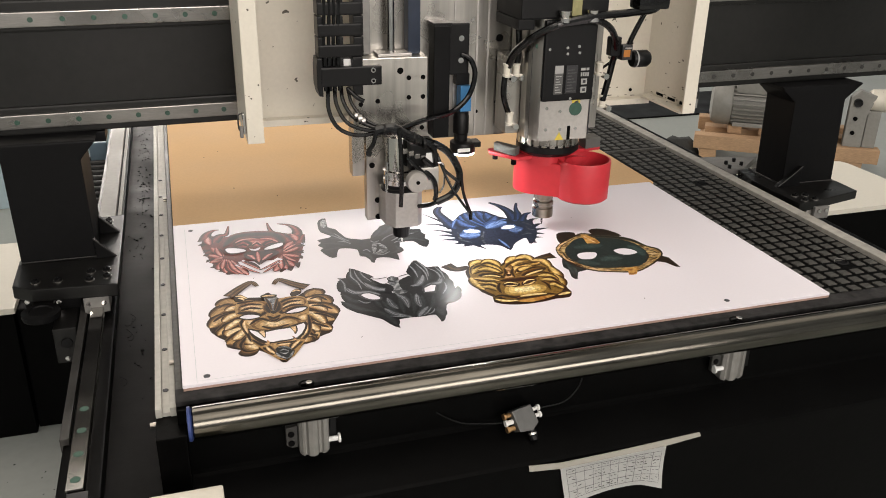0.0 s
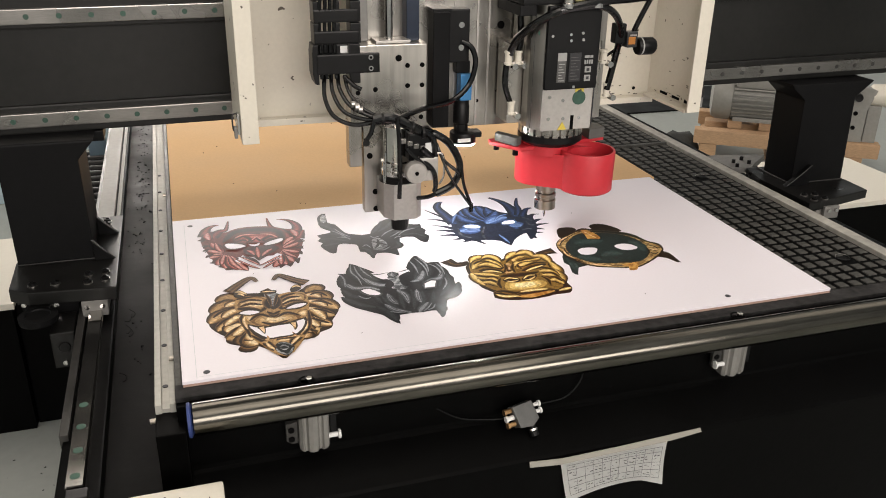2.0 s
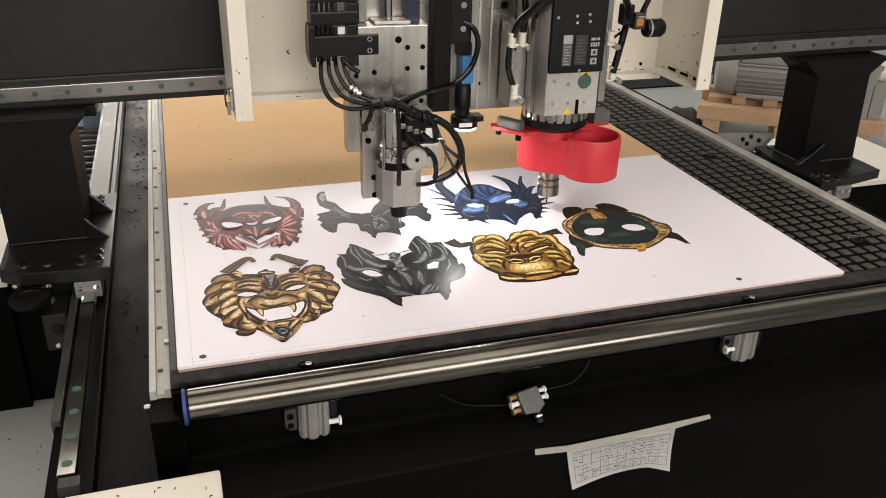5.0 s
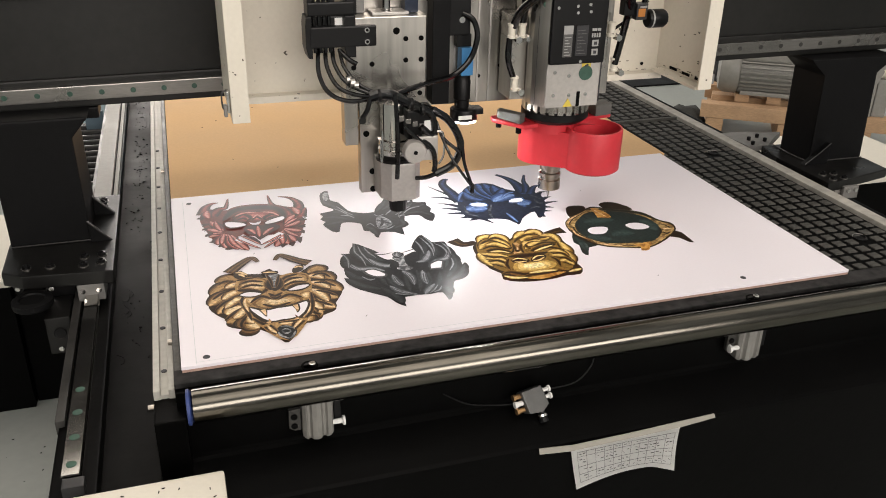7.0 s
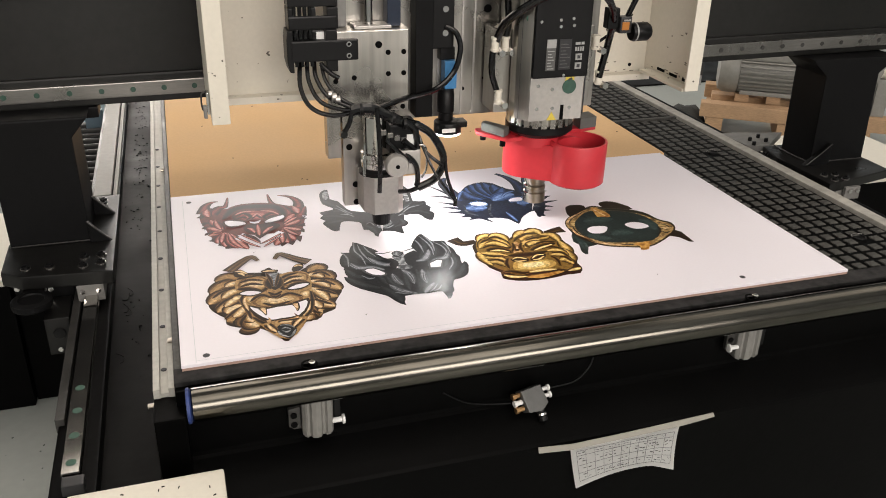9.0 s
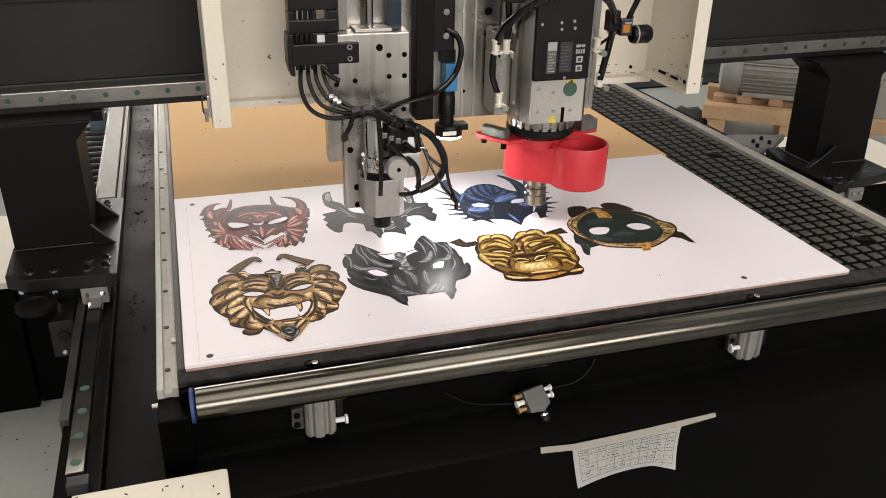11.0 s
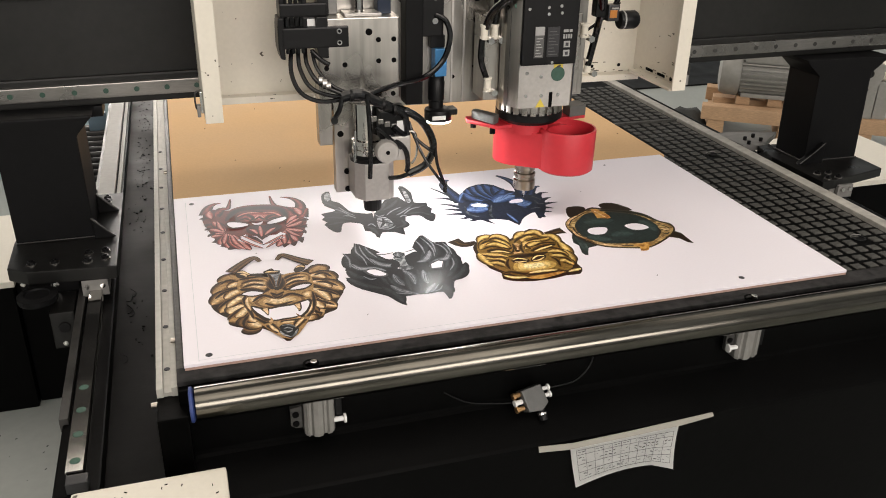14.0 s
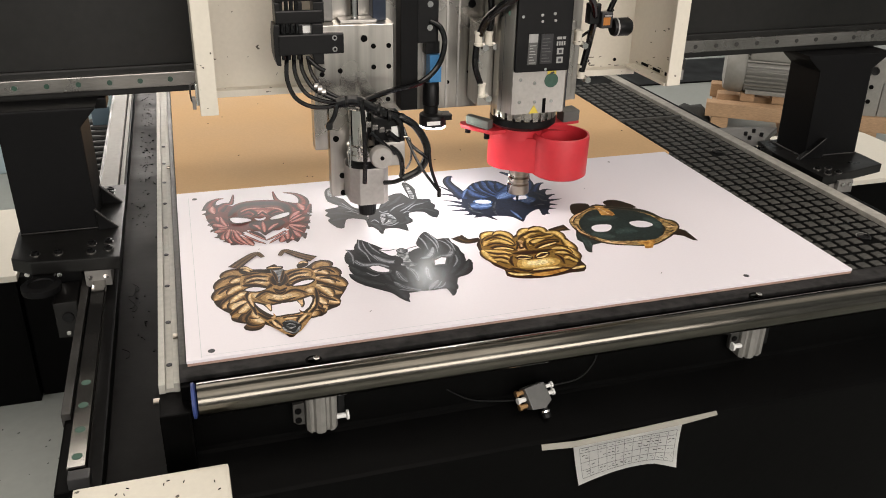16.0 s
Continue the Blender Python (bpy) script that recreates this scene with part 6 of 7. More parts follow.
for pts in ([(0.614, 0.204), (0.627, 0.209), (0.644, 0.199)], [(0.616, 0.198), (0.625, 0.193), (0.641, 0.194)], [(0.652, 0.197), (0.667, 0.209), (0.682, 0.208)], [(0.652, 0.192), (0.665, 0.192), (0.680, 0.202)],):
    gleam("nostril_edge", m, pts, 0.0053, APE)

# green mask
m = thing("bird_mask_print", "printed dark green bird mask with a worn gold rim", "mask print", "mask prints")
ink("crest", closed([(0.823, 0.414), (0.838, 0.424), (0.856, 0.422), (0.867, 0.414), (0.863, 0.398), (0.848, 0.375), (0.816, 0.365), (0.811, 0.379)], 2), BROWN, m)
ink("crest", closed([(0.903, 0.415), (0.920, 0.425), (0.939, 0.420), (0.953, 0.403), (0.964, 0.371), (0.922, 0.370), (0.905, 0.390)], 2), BROWN, m)
ink("fin", closed([(0.781, 0.291), (0.790, 0.256), (0.808, 0.225), (0.783, 0.219), (0.767, 0.188), (0.760, 0.202), (0.769, 0.234), (0.764, 0.249)], 2), TEAL, m)
ink("beak", closed([(0.966, 0.225), (0.992, 0.250), (1.003, 0.235), (1.001, 0.185), (0.992, 0.189), (0.984, 0.212)], 1), BROWN, m)
ink("rim_outline", closed([(0.785, 0.334), (0.805, 0.362), (0.839, 0.385), (0.871, 0.405), (0.890, 0.406), (0.927, 0.380), (0.973, 0.352), (0.991, 0.304), (1.007, 0.285), (1.001, 0.255), (0.971, 0.225), (0.918, 0.193), (0.889, 0.188), (0.853, 0.199), (0.819, 0.213), (0.792, 0.243), (0.780, 0.289)], 3), BROWN, m)
for pts in ([(0.779, 0.272), (0.776, 0.241), (0.770, 0.206)], [(0.782, 0.258), (0.782, 0.230), (0.772, 0.202)],):
    ink("fin_line", lens(pts, 0.006), TEAL_PALE, m)
ink("rim", closed([(0.787, 0.334), (0.805, 0.358), (0.837, 0.379), (0.869, 0.397), (0.886, 0.399), (0.925, 0.375), (0.969, 0.347), (0.987, 0.299), (1.001, 0.279), (0.997, 0.256), (0.973, 0.232), (0.919, 0.198), (0.892, 0.194), (0.855, 0.203), (0.821, 0.218), (0.796, 0.248), (0.784, 0.292)], 3), RIMGOLD, m)
ink("face", closed([(0.803, 0.325), (0.821, 0.350), (0.863, 0.382), (0.922, 0.370), (0.962, 0.339), (0.974, 0.294), (0.958, 0.243), (0.923, 0.214), (0.872, 0.218), (0.827, 0.229), (0.802, 0.260), (0.795, 0.292)], 3), TEAL, m)
for pts in ([(0.868, 0.395), (0.925, 0.376), (0.969, 0.347), (0.987, 0.301)],):
    crease(m, pts, 0.0153, WORN)
for pts in ([(0.793, 0.332), (0.813, 0.358), (0.858, 0.387)], [(0.796, 0.321), (0.791, 0.284), (0.806, 0.247)], [(0.785, 0.309), (0.788, 0.270), (0.811, 0.230)], [(0.823, 0.221), (0.858, 0.209), (0.896, 0.201)], [(0.979, 0.285), (0.990, 0.272), (0.990, 0.257)], [(0.967, 0.249), (0.969, 0.238), (0.982, 0.245)], [(0.862, 0.217), (0.884, 0.218), (0.908, 0.207)], [(0.970, 0.277), (0.965, 0.254), (0.945, 0.230)],):
    ink("rim_line", lens(pts, 0.004), BROWN, m)
for pts in ([(0.793, 0.337), (0.809, 0.359), (0.843, 0.380)], [(0.789, 0.315), (0.788, 0.279), (0.803, 0.248)], [(0.808, 0.234), (0.833, 0.217), (0.865, 0.205)], [(0.973, 0.267), (0.980, 0.260), (0.993, 0.259)], [(0.932, 0.219), (0.947, 0.223), (0.963, 0.230)],):
    ink("rim_light", lens(pts, 0.005), GOLD_PALE, m)
ink("brow", closed([(0.875, 0.397), (0.888, 0.394), (0.898, 0.368), (0.897, 0.345), (0.881, 0.343), (0.868, 0.349), (0.872, 0.372)], 2), AMBER, m)
ink("chin_tip", closed([(0.874, 0.207), (0.892, 0.209), (0.911, 0.212), (0.913, 0.201), (0.904, 0.193), (0.894, 0.178), (0.878, 0.180), (0.885, 0.196)], 2), AMBER, m)
for pts in ([(0.827, 0.334), (0.863, 0.335), (0.897, 0.331)], [(0.854, 0.258), (0.884, 0.265), (0.904, 0.255)], [(0.949, 0.318), (0.960, 0.290), (0.954, 0.257)], [(0.805, 0.270), (0.823, 0.255), (0.846, 0.241)],):
    gleam("sheen", m, pts, 0.028, WORN)
for pts in ([(0.878, 0.392), (0.882, 0.372), (0.888, 0.349)],):
    ink("fold_line", lens(pts, 0.005), GOLD_PALE, m)
ink("eye_opening", closed([(0.817, 0.294), (0.829, 0.305), (0.849, 0.305), (0.863, 0.298), (0.856, 0.282), (0.840, 0.271), (0.819, 0.276)], 3), BLANK, m)
ink("eye_opening", closed([(0.906, 0.299), (0.928, 0.305), (0.946, 0.295), (0.951, 0.277), (0.931, 0.270), (0.912, 0.277)], 3), BLANK, m)

# faint pencil frame and specks on the board
for x0, y0, x1, y1 in ((0.022, 0.004, 0.024, 0.66), (0.022, 0.008, 0.60, 0.0095)):
    ink("pencil_line", [(x0, y0), (x0 + 0.0008, y0) if x1 - x0 < 0.01 else (x1, y1), (x1 + 0.0008, y1) if x1 - x0 < 0.01 else (x1, y1 + 0.0008), (x1, y1) if x1 - x0 < 0.01 else (x0, y0 + 0.0008)], WALL, sheet)
for x, y in ((0.853, 0.075), (0.30, 0.075), (0.145, 0.362), (0.90, 0.50)):
    ink("speck", ribbon([(x, y), (x + 0.003, y + 0.004)], 0.0018, 0.0008), INK, sheet)

# ---- cables of the knife head ----


def cable(owner, name, pts, r, material=None, label=""):
    return part(name, tube(pts, r, 10, 7), material or RUBBER, owner, label, True)


harness = thing("cable_harness", "bundle of black cables tied in front of the knife head", "cables")
for r, pts in (
        (0.0042, [(0.297, 0.425, 1.240), (0.292, 0.400, 1.202), (0.305, 0.375, 1.171), (0.341, 0.360, 1.157), (0.390, 0.352, 1.164)]),
        (0.0040, [(0.310, 0.425, 1.242), (0.308, 0.400, 1.211), (0.323, 0.370, 1.181), (0.362, 0.360, 1.166), (0.408, 0.350, 1.166)]),
        (0.0040, [(0.323, 0.425, 1.241), (0.322, 0.400, 1.216), (0.339, 0.370, 1.188), (0.382, 0.352, 1.169)]),
        (0.0035, [(0.335, 0.420, 1.239), (0.338, 0.390, 1.212), (0.359, 0.365, 1.186), (0.394, 0.350, 1.169)]),
        (0.0045, [(0.333, 0.410, 1.240), (0.349, 0.400, 1.224), (0.363, 0.395, 1.216)]),
        (0.0055, [(0.422, 0.345, 1.168), (0.484, 0.370, 1.178), (0.549, 0.400, 1.182), (0.590, 0.415, 1.209), (0.605, 0.420, 1.251), (0.599, 0.430, 1.281), (0.581, 0.440, 1.292)]),
        (0.0045, [(0.375, 0.345, 1.167), (0.368, 0.340, 1.145), (0.357, 0.338, 1.129)]),
        (0.0065, [(0.469, 0.350, 1.140), (0.493, 0.345, 1.123), (0.496, 0.340, 1.086), (0.469, 0.335, 1.106)]),
        (0.0075, [(0.495, 0.350, 1.133), (0.526, 0.340, 1.112), (0.548, 0.335, 1.067), (0.534, 0.335, 1.028), (0.498, 0.335, 1.010)]),
        (0.0045, [(0.498, 0.335, 1.010), (0.482, 0.340, 1.003), (0.466, 0.356, 0.997)]),
        (0.0035, [(0.501, 0.345, 1.112), (0.513, 0.335, 1.081), (0.543, 0.330, 1.054), (0.548, 0.332, 1.045)]),
        (0.0028, [(0.503, 0.340, 1.102), (0.526, 0.320, 1.045), (0.565, 0.310, 0.987)]),
        (0.0032, [(0.551, 0.335, 1.072), (0.552, 0.320, 1.031), (0.566, 0.310, 0.987)]),
        (0.0050, [(0.465, 0.340, 1.089), (0.490, 0.330, 1.062), (0.496, 0.330, 1.033), (0.495, 0.335, 1.016)]),
        (0.0040, [(0.436, 0.335, 1.109), (0.456, 0.328, 1.090), (0.482, 0.328, 1.066)])):
    cable(harness, "cable", pts, r)
cable(harness, "cable_wrap", [(0.376, 0.350, 1.166), (0.406, 0.345, 1.171), (0.439, 0.345, 1.156), (0.469, 0.350, 1.138), (0.504, 0.360, 1.124)], 0.0105)
for x, z in ((0.392, 1.169), (0.412, 1.169), (0.430, 1.161), (0.452, 1.149), (0.474, 1.136)):
    part("cable_tie", lathe([(0.0115, -0.003), (0.0122, 0), (0.0115, 0.003)], (x, 0.347, z), "X", 14), BLACK_MATT, harness, "", True)
cable(harness, "strap", [(0.419, 0.336, 1.173), (0.422, 0.331, 1.115), (0.423, 0.331, 1.060), (0.421, 0.331, 1.009)], 0.0045)
part("strap_end", disc((0.357, 0.338, 1.127), 0.007, 0.010, "Y", 10), RUBBER, harness)
part("fitting_tip", lathe([(0.004, 0.975), (0.004, 0.992)], (0.566, 0.310, 0), "Z", 10), RUBBER, harness)
for k, (x, z) in enumerate(((0.340, 1.196), (0.346, 1.191), (0.352, 1.187))):
    part("connector", lathe([(0.007 if k != 1 else 0.009, -0.004), (0.007 if k != 1 else 0.009, 0.004)], (x, 0.366 - 0.004 * k, z), "X", 12), STEEL, harness, "bright cable gland")
cable(knife, "fine_tube", [(0.398, 0.362, 1.075), (0.396, 0.352, 1.04), (0.398, 0.350, 1.045), (0.400, 0.356, 1.098)], 0.0018, BRIGHT)
for i in range(4):
    part("terminal", box(0.428 + 0.013 * i, 0.438 + 0.013 * i, 0.340, 0.346, 1.118 - 0.006 * i, 1.128 - 0.006 * i, 0.001), STEEL, knife)
part("spring_clip", tube([(0.500, 0.336, 1.095), (0.512, 0.334, 1.09), (0.514, 0.334, 1.05), (0.505, 0.336, 1.03)], 0.002, 6), BRIGHT, knife)

# ---- hoses and small parts of the spindle ----
for r, pts in (
        (0.0080, [(0.962, 0.40, 1.62), (0.978, 0.355, 1.47), (0.974, 0.340, 1.396), (0.909, 0.330, 1.384), (0.828, 0.318, 1.381), (0.754, 0.318, 1.370), (0.708, 0.335, 1.347), (0.680, 0.380, 1.307), (0.671, 0.400, 1.271)]),
        (0.0070, [(0.736, 0.318, 1.366), (0.817, 0.320, 1.372), (0.864, 0.335, 1.353), (0.894, 0.360, 1.314), (0.905, 0.390, 1.260), (0.897, 0.400, 1.187)]),
        (0.0055, [(0.950, 0.345, 1.388), (0.934, 0.360, 1.336), (0.925, 0.370, 1.299)]),
        (0.0030, [(0.939, 0.370, 1.316), (0.920, 0.390, 1.284), (0.890, 0.402, 1.258)]),
        (0.0060, [(0.664, 0.400, 1.250), (0.663, 0.400, 1.210), (0.679, 0.405, 1.168)]),
        (0.0065, [(0.690, 0.400, 1.345), (0.694, 0.402, 1.300), (0.690, 0.405, 1.268)])):
    cable(spindle, "hose", pts, r, None, "black water hose")
for x, y, z in ((0.668, 0.400, 1.262), (0.680, 0.402, 1.158), (0.690, 0.402, 1.262), (0.897, 0.402, 1.185), (0.884, 0.402, 1.256)):
    el = part("hose_fitting", lathe([(0.0082, -0.013), (0.0086, -0.008), (0.0070, -0.007), (0.0070, 0.010), (0.0086, 0.011), (0.0086, 0.015)], (x, y, z), "Z", 16), CREAM, spindle, "white hose fitting", True)
    part("fitting_nut", lathe([(0.007, -0.012), (0.007, 0.004), (0.005, 0.006)], (x + 0.010, y - 0.004, z - 0.014), "Y", 6), BRIGHT, el)
sensor = part("sensor", lathe([(0.016, 0.0), (0.018, 0.004), (0.018, 0.034), (0.014, 0.040)], (0.936, 0.362, 1.283), "X", 20), BLACK_MATT, spindle, "black plug connector with an amber body", True)
part("sensor_band", lathe([(0.0185, 0.006), (0.0185, 0.009)], (0.936, 0.362, 1.283), "X", 20), LABELGREY, sensor)
relay = part("relay_body", box(0.908, 0.932, 0.354, 0.374, 1.282, 1.314, 0.003), INKGREY, sensor, "dark grey relay body")
part("amber_plate", box(0.911, 0.926, 0.3525, 0.3545, 1.289, 1.304, 0.0005), AMBER_PLASTIC, relay, "amber plate")
part("pale_bar", box(0.913, 0.928, 0.3515, 0.3526, 1.306, 1.309, 0.0), LABELGREY, relay)
part("sensor_holder", box(0.884, 0.908, 0.360, 0.382, 1.290, 1.330, 0.004), BLACK_MATT, sensor)
part("hose_coupling", box(0.918, 0.990, 0.322, 0.366, 1.388, 1.432, 0.010), RUBBER, spindle, "thick black hose coupling", True)
part("motor_mount", box(0.668, 0.857, 0.336, 0.474, 1.374, 1.470, 0.004), BLACK_MATT, spindle, "black motor cap")
part("motor_skirt", box(0.668, 0.703, 0.350, 0.474, 1.352, 1.373, 0.003), BLACK_MATT, spindle)
part("terminal_card", box(0.775, 0.796, 0.3325, 0.3355, 1.380, 1.425, 0.001), CARD, spindle, "pale yellow terminal card")
for x in (0.755, 0.815):
    part("cable_gland", lathe([(0.013, 1.370), (0.013, 1.378), (0.010, 1.380), (0.012, 1.392)], (x, 0.322, 0), "Z", 16), BRIGHT, spindle, "bright cable gland", True)
for x, z in ((0.738, 1.192), (0.768, 1.184), (0.738, 1.147), (0.771, 1.146), (0.807, 1.146)):
    part("screw", disc((x, 0.3420, z), 0.0036, 0.002, "Y", 12), BRIGHT, spindle)
for x, z in ((0.771, 1.317), (0.797, 1.319), (0.772, 1.305), (0.799, 1.306), (0.732, 1.315), (0.785, 1.213)):
    part("screw", disc((x, 0.3335, z), 0.003, 0.002, "Y", 12), BRIGHT, spindle)
part("green_sticker", disc((0.716, 0.358, 1.318), 0.005, 0.002, "Y", 16), GREEN, spindle)
sticker = part("yellow_sticker", box(0.7945, 0.8130, 0.3414, 0.3424, 1.192, 1.2070, 0.0), YELLOW, spindle, "small square yellow sticker")
part("sticker_mark", prism([(0.800, 1.199), (0.809, 1.203), (0.806, 1.206), (0.800, 1.203)], 0.3408, 0.3414, "Y"), INK, sticker)
part("keyway", box(0.788, 0.795, 0.3412, 0.344, 1.122, 1.152, 0.001), HOLE, spindle)
lab = part("rating_plate", box(0.746, 0.765, 0.3325, 0.3345, 1.223, 1.282, 0.0), PLATEGREY, spindle, "grey rating plate with small print")
part("plate_head", box(0.746, 0.765, 0.3318, 0.3326, 1.266, 1.282, 0.0), LABELGREY, lab)
lab2 = part("rating_plate", box(0.772, 0.797, 0.3325, 0.3345, 1.224, 1.281, 0.0), INKGREY, spindle, "dark rating plate with small print")
for k in range(7):
    part("print_bar", box(0.749, 0.762 - 0.003 * (k % 3), 0.3318, 0.3325, 1.226 + 0.0055 * k, 1.2275 + 0.0055 * k, 0.0), LABELGREY, lab)
for k in range(8):
    part("print_bar", box(0.775, 0.794 - 0.004 * (k % 3), 0.3318, 0.3325, 1.228 + 0.0062 * k, 1.2292 + 0.0062 * k, 0.0), PLATEGREY, lab2)
for x0, x1, z0, z1 in ((0.805, 0.815, 1.270, 1.275), (0.817, 0.823, 1.270, 1.275), (0.805, 0.808, 1.258, 1.266), (0.810, 0.813, 1.258, 1.266), (0.815, 0.818, 1.258, 1.266), (0.820, 0.823, 1.258, 1.266), (0.807, 0.820, 1.241, 1.253), (0.807, 0.820, 1.224, 1.236)):
    part("panel_mark", box(x0, x1, 0.3325, 0.3345, z0, z1, 0.0), LABELGREY, spindle)
for z in (1.247, 1.230):
    part("panel_icon", box(0.8105, 0.8165, 0.3318, 0.3324, z - 0.003, z + 0.003, 0.0), INK, spindle)
for x, z in ((0.678, 1.317), (0.680, 1.274), (0.676, 1.179), (0.681, 1.141), (0.630, 1.16)):
    part("plate_hole", disc((x, 0.4745, z), 0.008 if z > 1.25 else 0.004, 0.002, "Y", 16), HOLE, knife)
for x in (0.575, 0.625, 0.65):
    part("plate_groove", box(x, x + 0.004, 0.473, 0.476, 1.106, 1.90, 0.0005), ALU_SOFT, knife)
for x in (0.709, 0.715, 0.843, 0.848):
    part("body_groove", box(x, x + 0.002, 0.366, 0.376, 1.123, 1.37, 0.0003), INK, spindle)

# ---- swarf, chain and background block on the left ----
swarf_rng = random.Random(11)
bm = bmesh.new()
for i in range(150):
    y = swarf_rng.choice((0.42, 0.98, 1.16, 1.30, 1.45, 1.62, 1.80, 1.95, 2.1)) + swarf_rng.gauss(0, 0.07)
    x = -0.086 + swarf_rng.gauss(0, 0.014)
    a = swarf_rng.uniform(0, 3.14)
    b = box(-0.0025, 0.0025, -0.0012, 0.0012, 0, 0.0016, 0)
    bmesh.ops.transform(b, matrix=Matrix.Translation((x, y, 0.7165)) @ Matrix.Rotation(a, 4, "Z") @ Matrix.Scale(swarf_rng.uniform(0.35, 1.15), 4), verts=b.verts)
    merge(bm, b)
for cx, cy in ((-0.117, 0.532), (-0.104, 0.540), (-0.108, 0.457), (-0.112, 0.470), (-0.114, 0.280)):
    a = swarf_rng.uniform(0, 6.28)
    tube([(cx + 0.012 * q * math.cos(a + 0.9 * q) / 2, cy + 0.012 * q * math.sin(a + 0.9 * q), 0.7175 + 0.0015 * (q % 2)) for q in range(4)], 0.0006, 5, 4, bm)
tagged(part("swarf", bm, HOLE), "scattered black swarf on the machine ledge", "debris", "", "stuff")
bm = bmesh.new()
for i in range(15):
    b = box(-0.002, 0.002, -0.0006, 0.0006, 0, 0.001, 0)
    bmesh.ops.transform(b, matrix=Matrix.Translation((swarf_rng.uniform(-0.13, 0.03), swarf_rng.uniform(-0.24, -0.175), 0.8002)) @ Matrix.Rotation(swarf_rng.uniform(0, 3), 4, "Z"), verts=b.verts)
    merge(bm, b)
tagged(part("swarf", bm, HOLE), "black chips lying on the cream box", "debris", "", "stuff")
bm = bmesh.new()
for i in range(70):
    b = box(-0.004, 0.004, -0.0015, 0.0015, 0, 0.002, 0)
    bmesh.ops.transform(b, matrix=Matrix.Translation((swarf_rng.uniform(-0.75, -0.22), swarf_rng.uniform(0.2, 1.2), 0.0015)) @ Matrix.Rotation(swarf_rng.uniform(0, 3), 4, "Z") @ Matrix.Scale(swarf_rng.uniform(0.25, 0.8), 4), verts=b.verts)
    merge(bm, b)
tagged(part("swarf", bm, HOLE), "dark chips scattered on the workshop floor", "debris", "", "stuff")
drag = thing("cable_chain", "black plastic cable chain lying beside the guide rail", "cable chain")
for i in range(14):
    y = 1.10 + 0.055 * i
    part("link", lathe([(0.014, -0.30), (0.016, -0.298), (0.016, -0.203), (0.014, -0.201)], (0, y, 0.700), "X", 14), BLACK_MATT, drag, "", True)
part("tray", box(-0.31, -0.20, 1.05, 1.95, 0.660, 0.684, 0.003), BLACK, drag)
part("chain_bracket", box(-0.262, -0.205, 1.80, 1.82, 0.66, 0.765, 0.003), BLUEGREY, drag)
# block added to give the pale blue area behind the machine
panel = tagged(part("blue_block", box(-1.2, -0.20, 3.4, 3.9, 0.0, 0.80, 0.01), PALEBLUE), "plain pale blue block filling the background behind the machine", "cabinet")
mat_ = tagged(part("floor_mat", box(3.1, 4.4, 4.25, 4.9, 0.0, 0.012, 0.003), BLACK_MATT), "black rubber mat on the workshop floor", "mat")
# lumpy stand-in for the dark machine left of the motor
heap = thing("cloth", "lumpy dark heap on the floor by the pallet", "cloth")
bm = bmesh.new()
bmesh.ops.create_icosphere(bm, subdivisions=3, radius=0.16)
for v in bm.verts:
    k = noise.noise(v.co * 9.0) * 0.06 + noise.noise(v.co * 22.0) * 0.03
    v.co = Vector((v.co.x * 1.2 + k, v.co.y + k, max(0.0, v.co.z * 0.8 + k + 0.03)))
bmesh.ops.transform(bm, matrix=Matrix.Translation((2.98, 3.25, 0.0)), verts=bm.verts)
part("folds", bm, HEAPDARK, heap, smooth=True)
part("seal_strip", box(1.240, 1.458, 0.994, 1.006, 0.852, 0.8595, 0.001), PAD, bed, "grey sealing strip across the bed")
chip_rng = random.Random(8)
bm = bmesh.new()
for i in range(22):
    b = box(-0.0014, 0.0016, -0.001, 0.001, 0, 0.001, 0)
    bmesh.ops.transform(b, matrix=Matrix.Translation((chip_rng.uniform(0.02, 1.2), chip_rng.uniform(0.72, 1.5), 0.8677)) @ Matrix.Rotation(chip_rng.uniform(0, 3), 4, "Z"), verts=b.verts)
    merge(bm, b)
tagged(part("swarf", bm, HOLE), "tiny black chips on the tan fibreboard", "debris", "", "stuff")

# ---- pads of the vacuum bed ----
def pad_mesh():
    bm = bmesh.new()
    h = 0.0106
    t = 0.0102
    lo = [bm.verts.new((x * h, y * h, 0)) for x, y in ((-1, -1), (1, -1), (1, 1), (-1, 1))]
    hi = [bm.verts.new((x * t, y * t, 0.0020)) for x, y in ((-1, -1), (1, -1), (1, 1), (-1, 1))]
    bm.faces.new(hi)
    for i in range(4):
        bm.faces.new((lo[i], lo[(i + 1) % 4], hi[(i + 1) % 4], hi[i]))
    me = bpy.data.meshes.new("pad")
    bm.to_mesh(me)
    bm.free()
    me.materials.append(PAD)
    return me


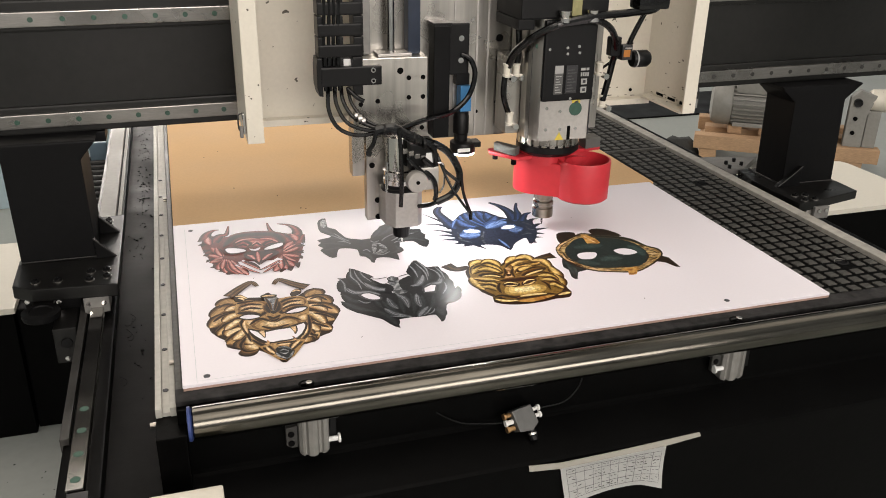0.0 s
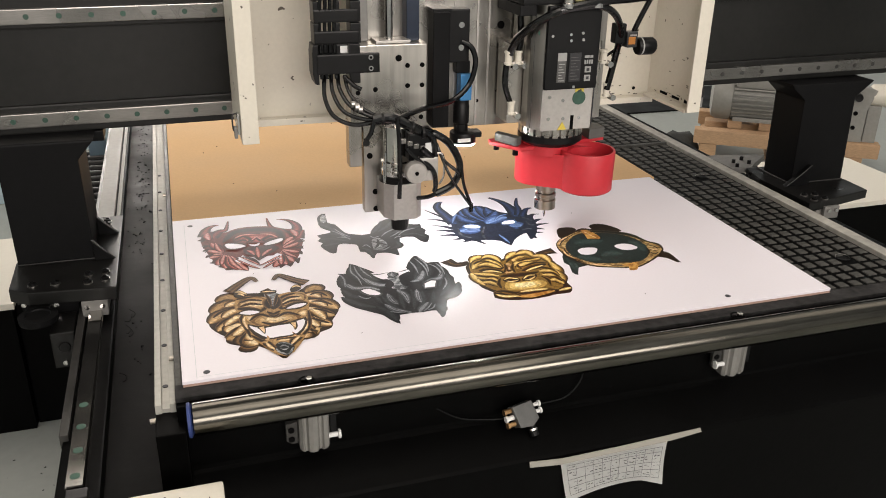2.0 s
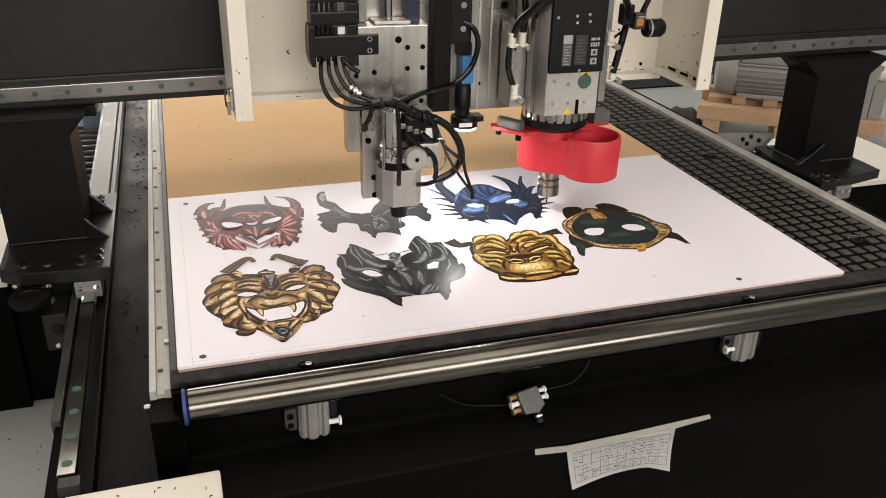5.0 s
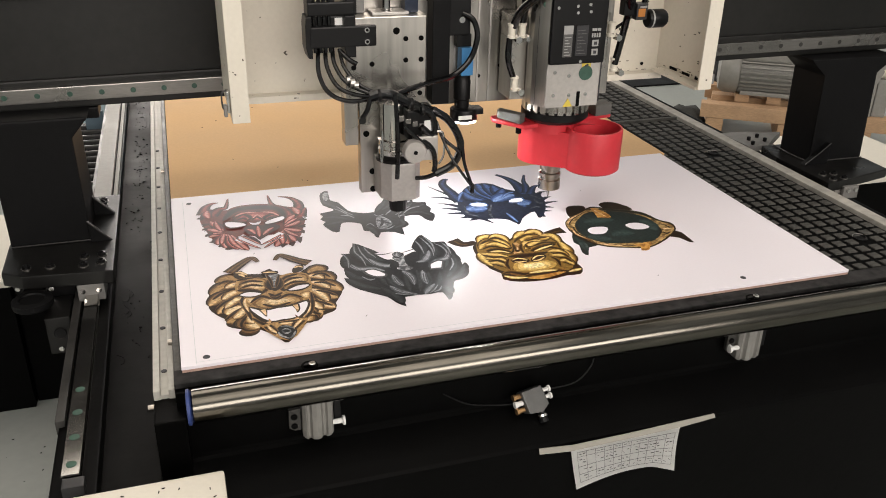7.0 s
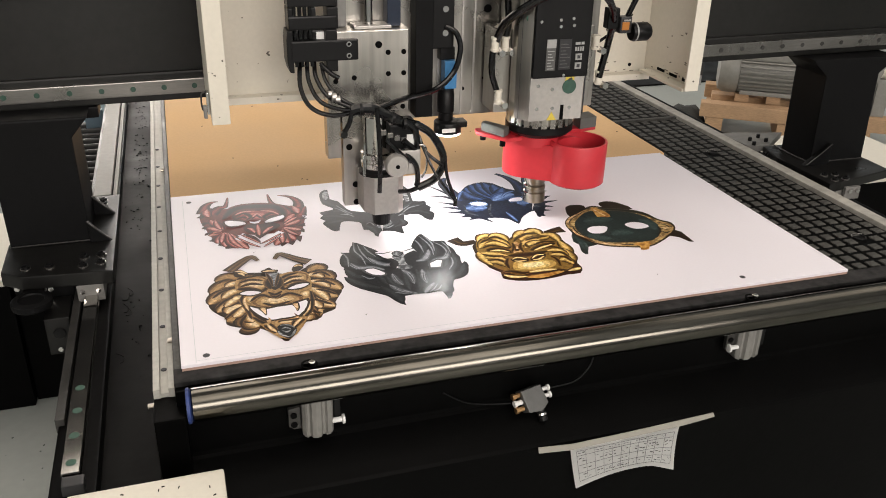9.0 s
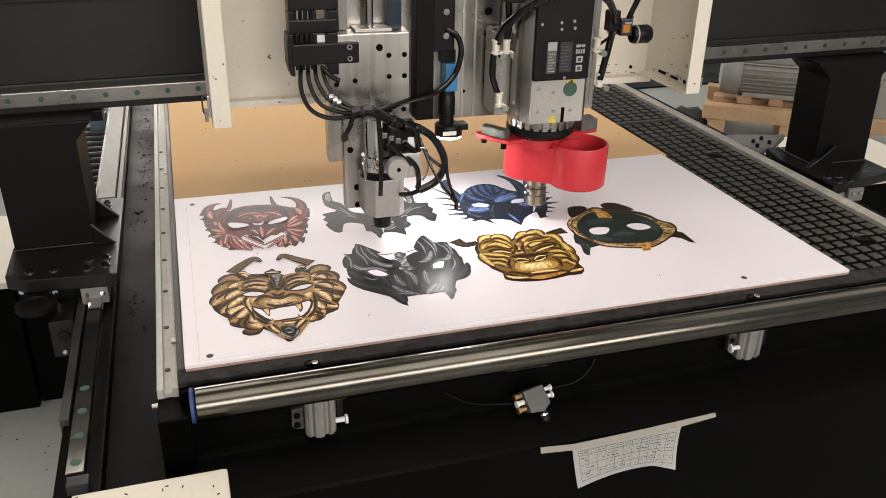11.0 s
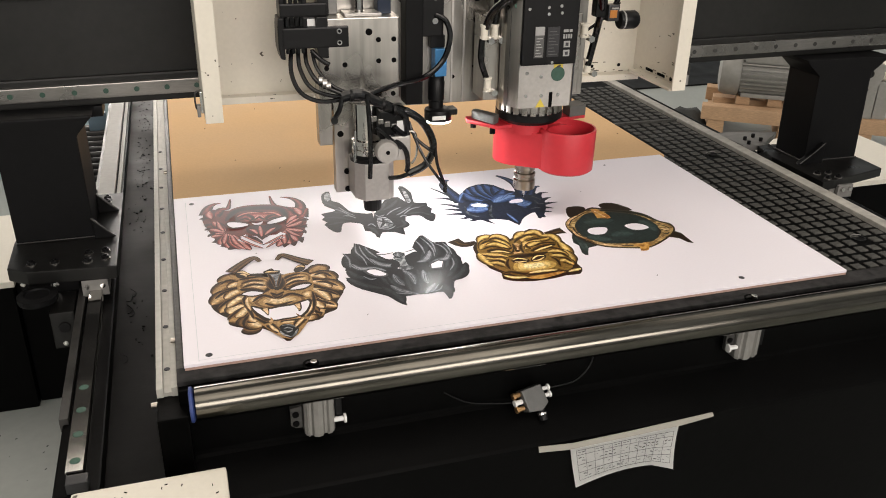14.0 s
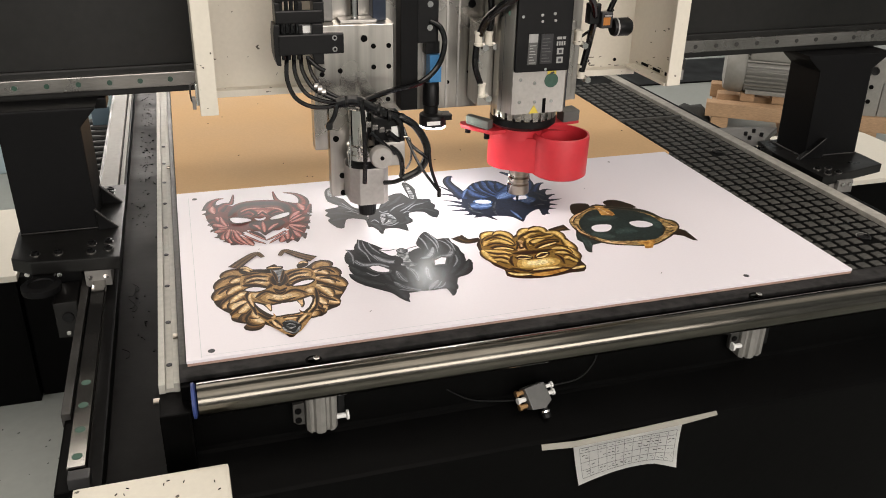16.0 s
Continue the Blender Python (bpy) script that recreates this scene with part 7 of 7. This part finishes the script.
PITCH = 0.0326
pad_data = pad_mesh()
for j in range(43):
    for i in range(7):
        x, y = 1.2475 + i * PITCH, 0.034 + j * PITCH
        if min((x - 1.379) ** 2 + (y - 0.145) ** 2, (x - 1.389) ** 2 + (y - 0.70) ** 2) < 0.00035:
            continue
        ob = new("pad", pad_data)
        ob.parent = bed
        ob.location = (x, y, 0.8521)


# ---- motion ----


def motions():
    # seconds and the shift of the head: along the gantry, along the bed, up
    rows = [
        (0.0, 0.0315, 0.0521, -0.0245), (0.5, 0.0313, 0.0453, -0.0242), (1.0, 0.0273, 0.0232, -0.0242), (1.5, 0.0201, 0.0175, -0.0240),
        (1.6, 0.0198, 0.0172, -0.0240), (2.0, 0.0190, 0.0168, -0.0026), (2.2, 0.0190, 0.0167, 0.0), (3.0, 0.0190, 0.0169, 0.0), (3.5, 0.0190, 0.0175, 0.0), (3.6, 0.0190, 0.0177, -0.002), (4.0, 0.0190, 0.0181, -0.0244), (4.2, 0.0188, 0.0179, -0.0244),
        (6.0, 0.0012, 0.0020, -0.0030), (6.5, 0.0, 0.0012, 0.0), (7.0, 0.0, 0.0, 0.0), (7.4, 0.0008, 0.0008, -0.001), (7.5, 0.0010, 0.0010, -0.0053), (8.0, -0.0015, 0.0, -0.0243),
        (8.5, -0.0316, 0.0003, -0.0240), (9.0, -0.0361, -0.0078, -0.0238), (11.5, -0.0443, -0.0141, -0.0239), (12.0, -0.0484, -0.0108, -0.0241),
        (12.5, -0.0498, 0.0167, -0.0237), (13.0, -0.0509, 0.0178, -0.0070), (13.4, -0.0512, 0.0176, 0.0), (14.0, -0.0511, 0.0173, 0.0), (14.5, -0.0505, 0.0173, -0.0004), (15.0, -0.0512, 0.0165, -0.0239),
        (15.5, -0.0580, 0.0197, -0.0245), (16.0, -0.0646, 0.0372, -0.0246)]
    walk(gantry, [(t, pose(0, dy, 0)) for t, dx, dy, dz in rows])
    walk(housing, [(t, pose(dx, dy, 0)) for t, dx, dy, dz in rows])
    for ob in (knife, harness, column, vision, spindle, shoe):
        walk(ob, [(t, pose(dx, dy, dz)) for t, dx, dy, dz in rows])


motions()
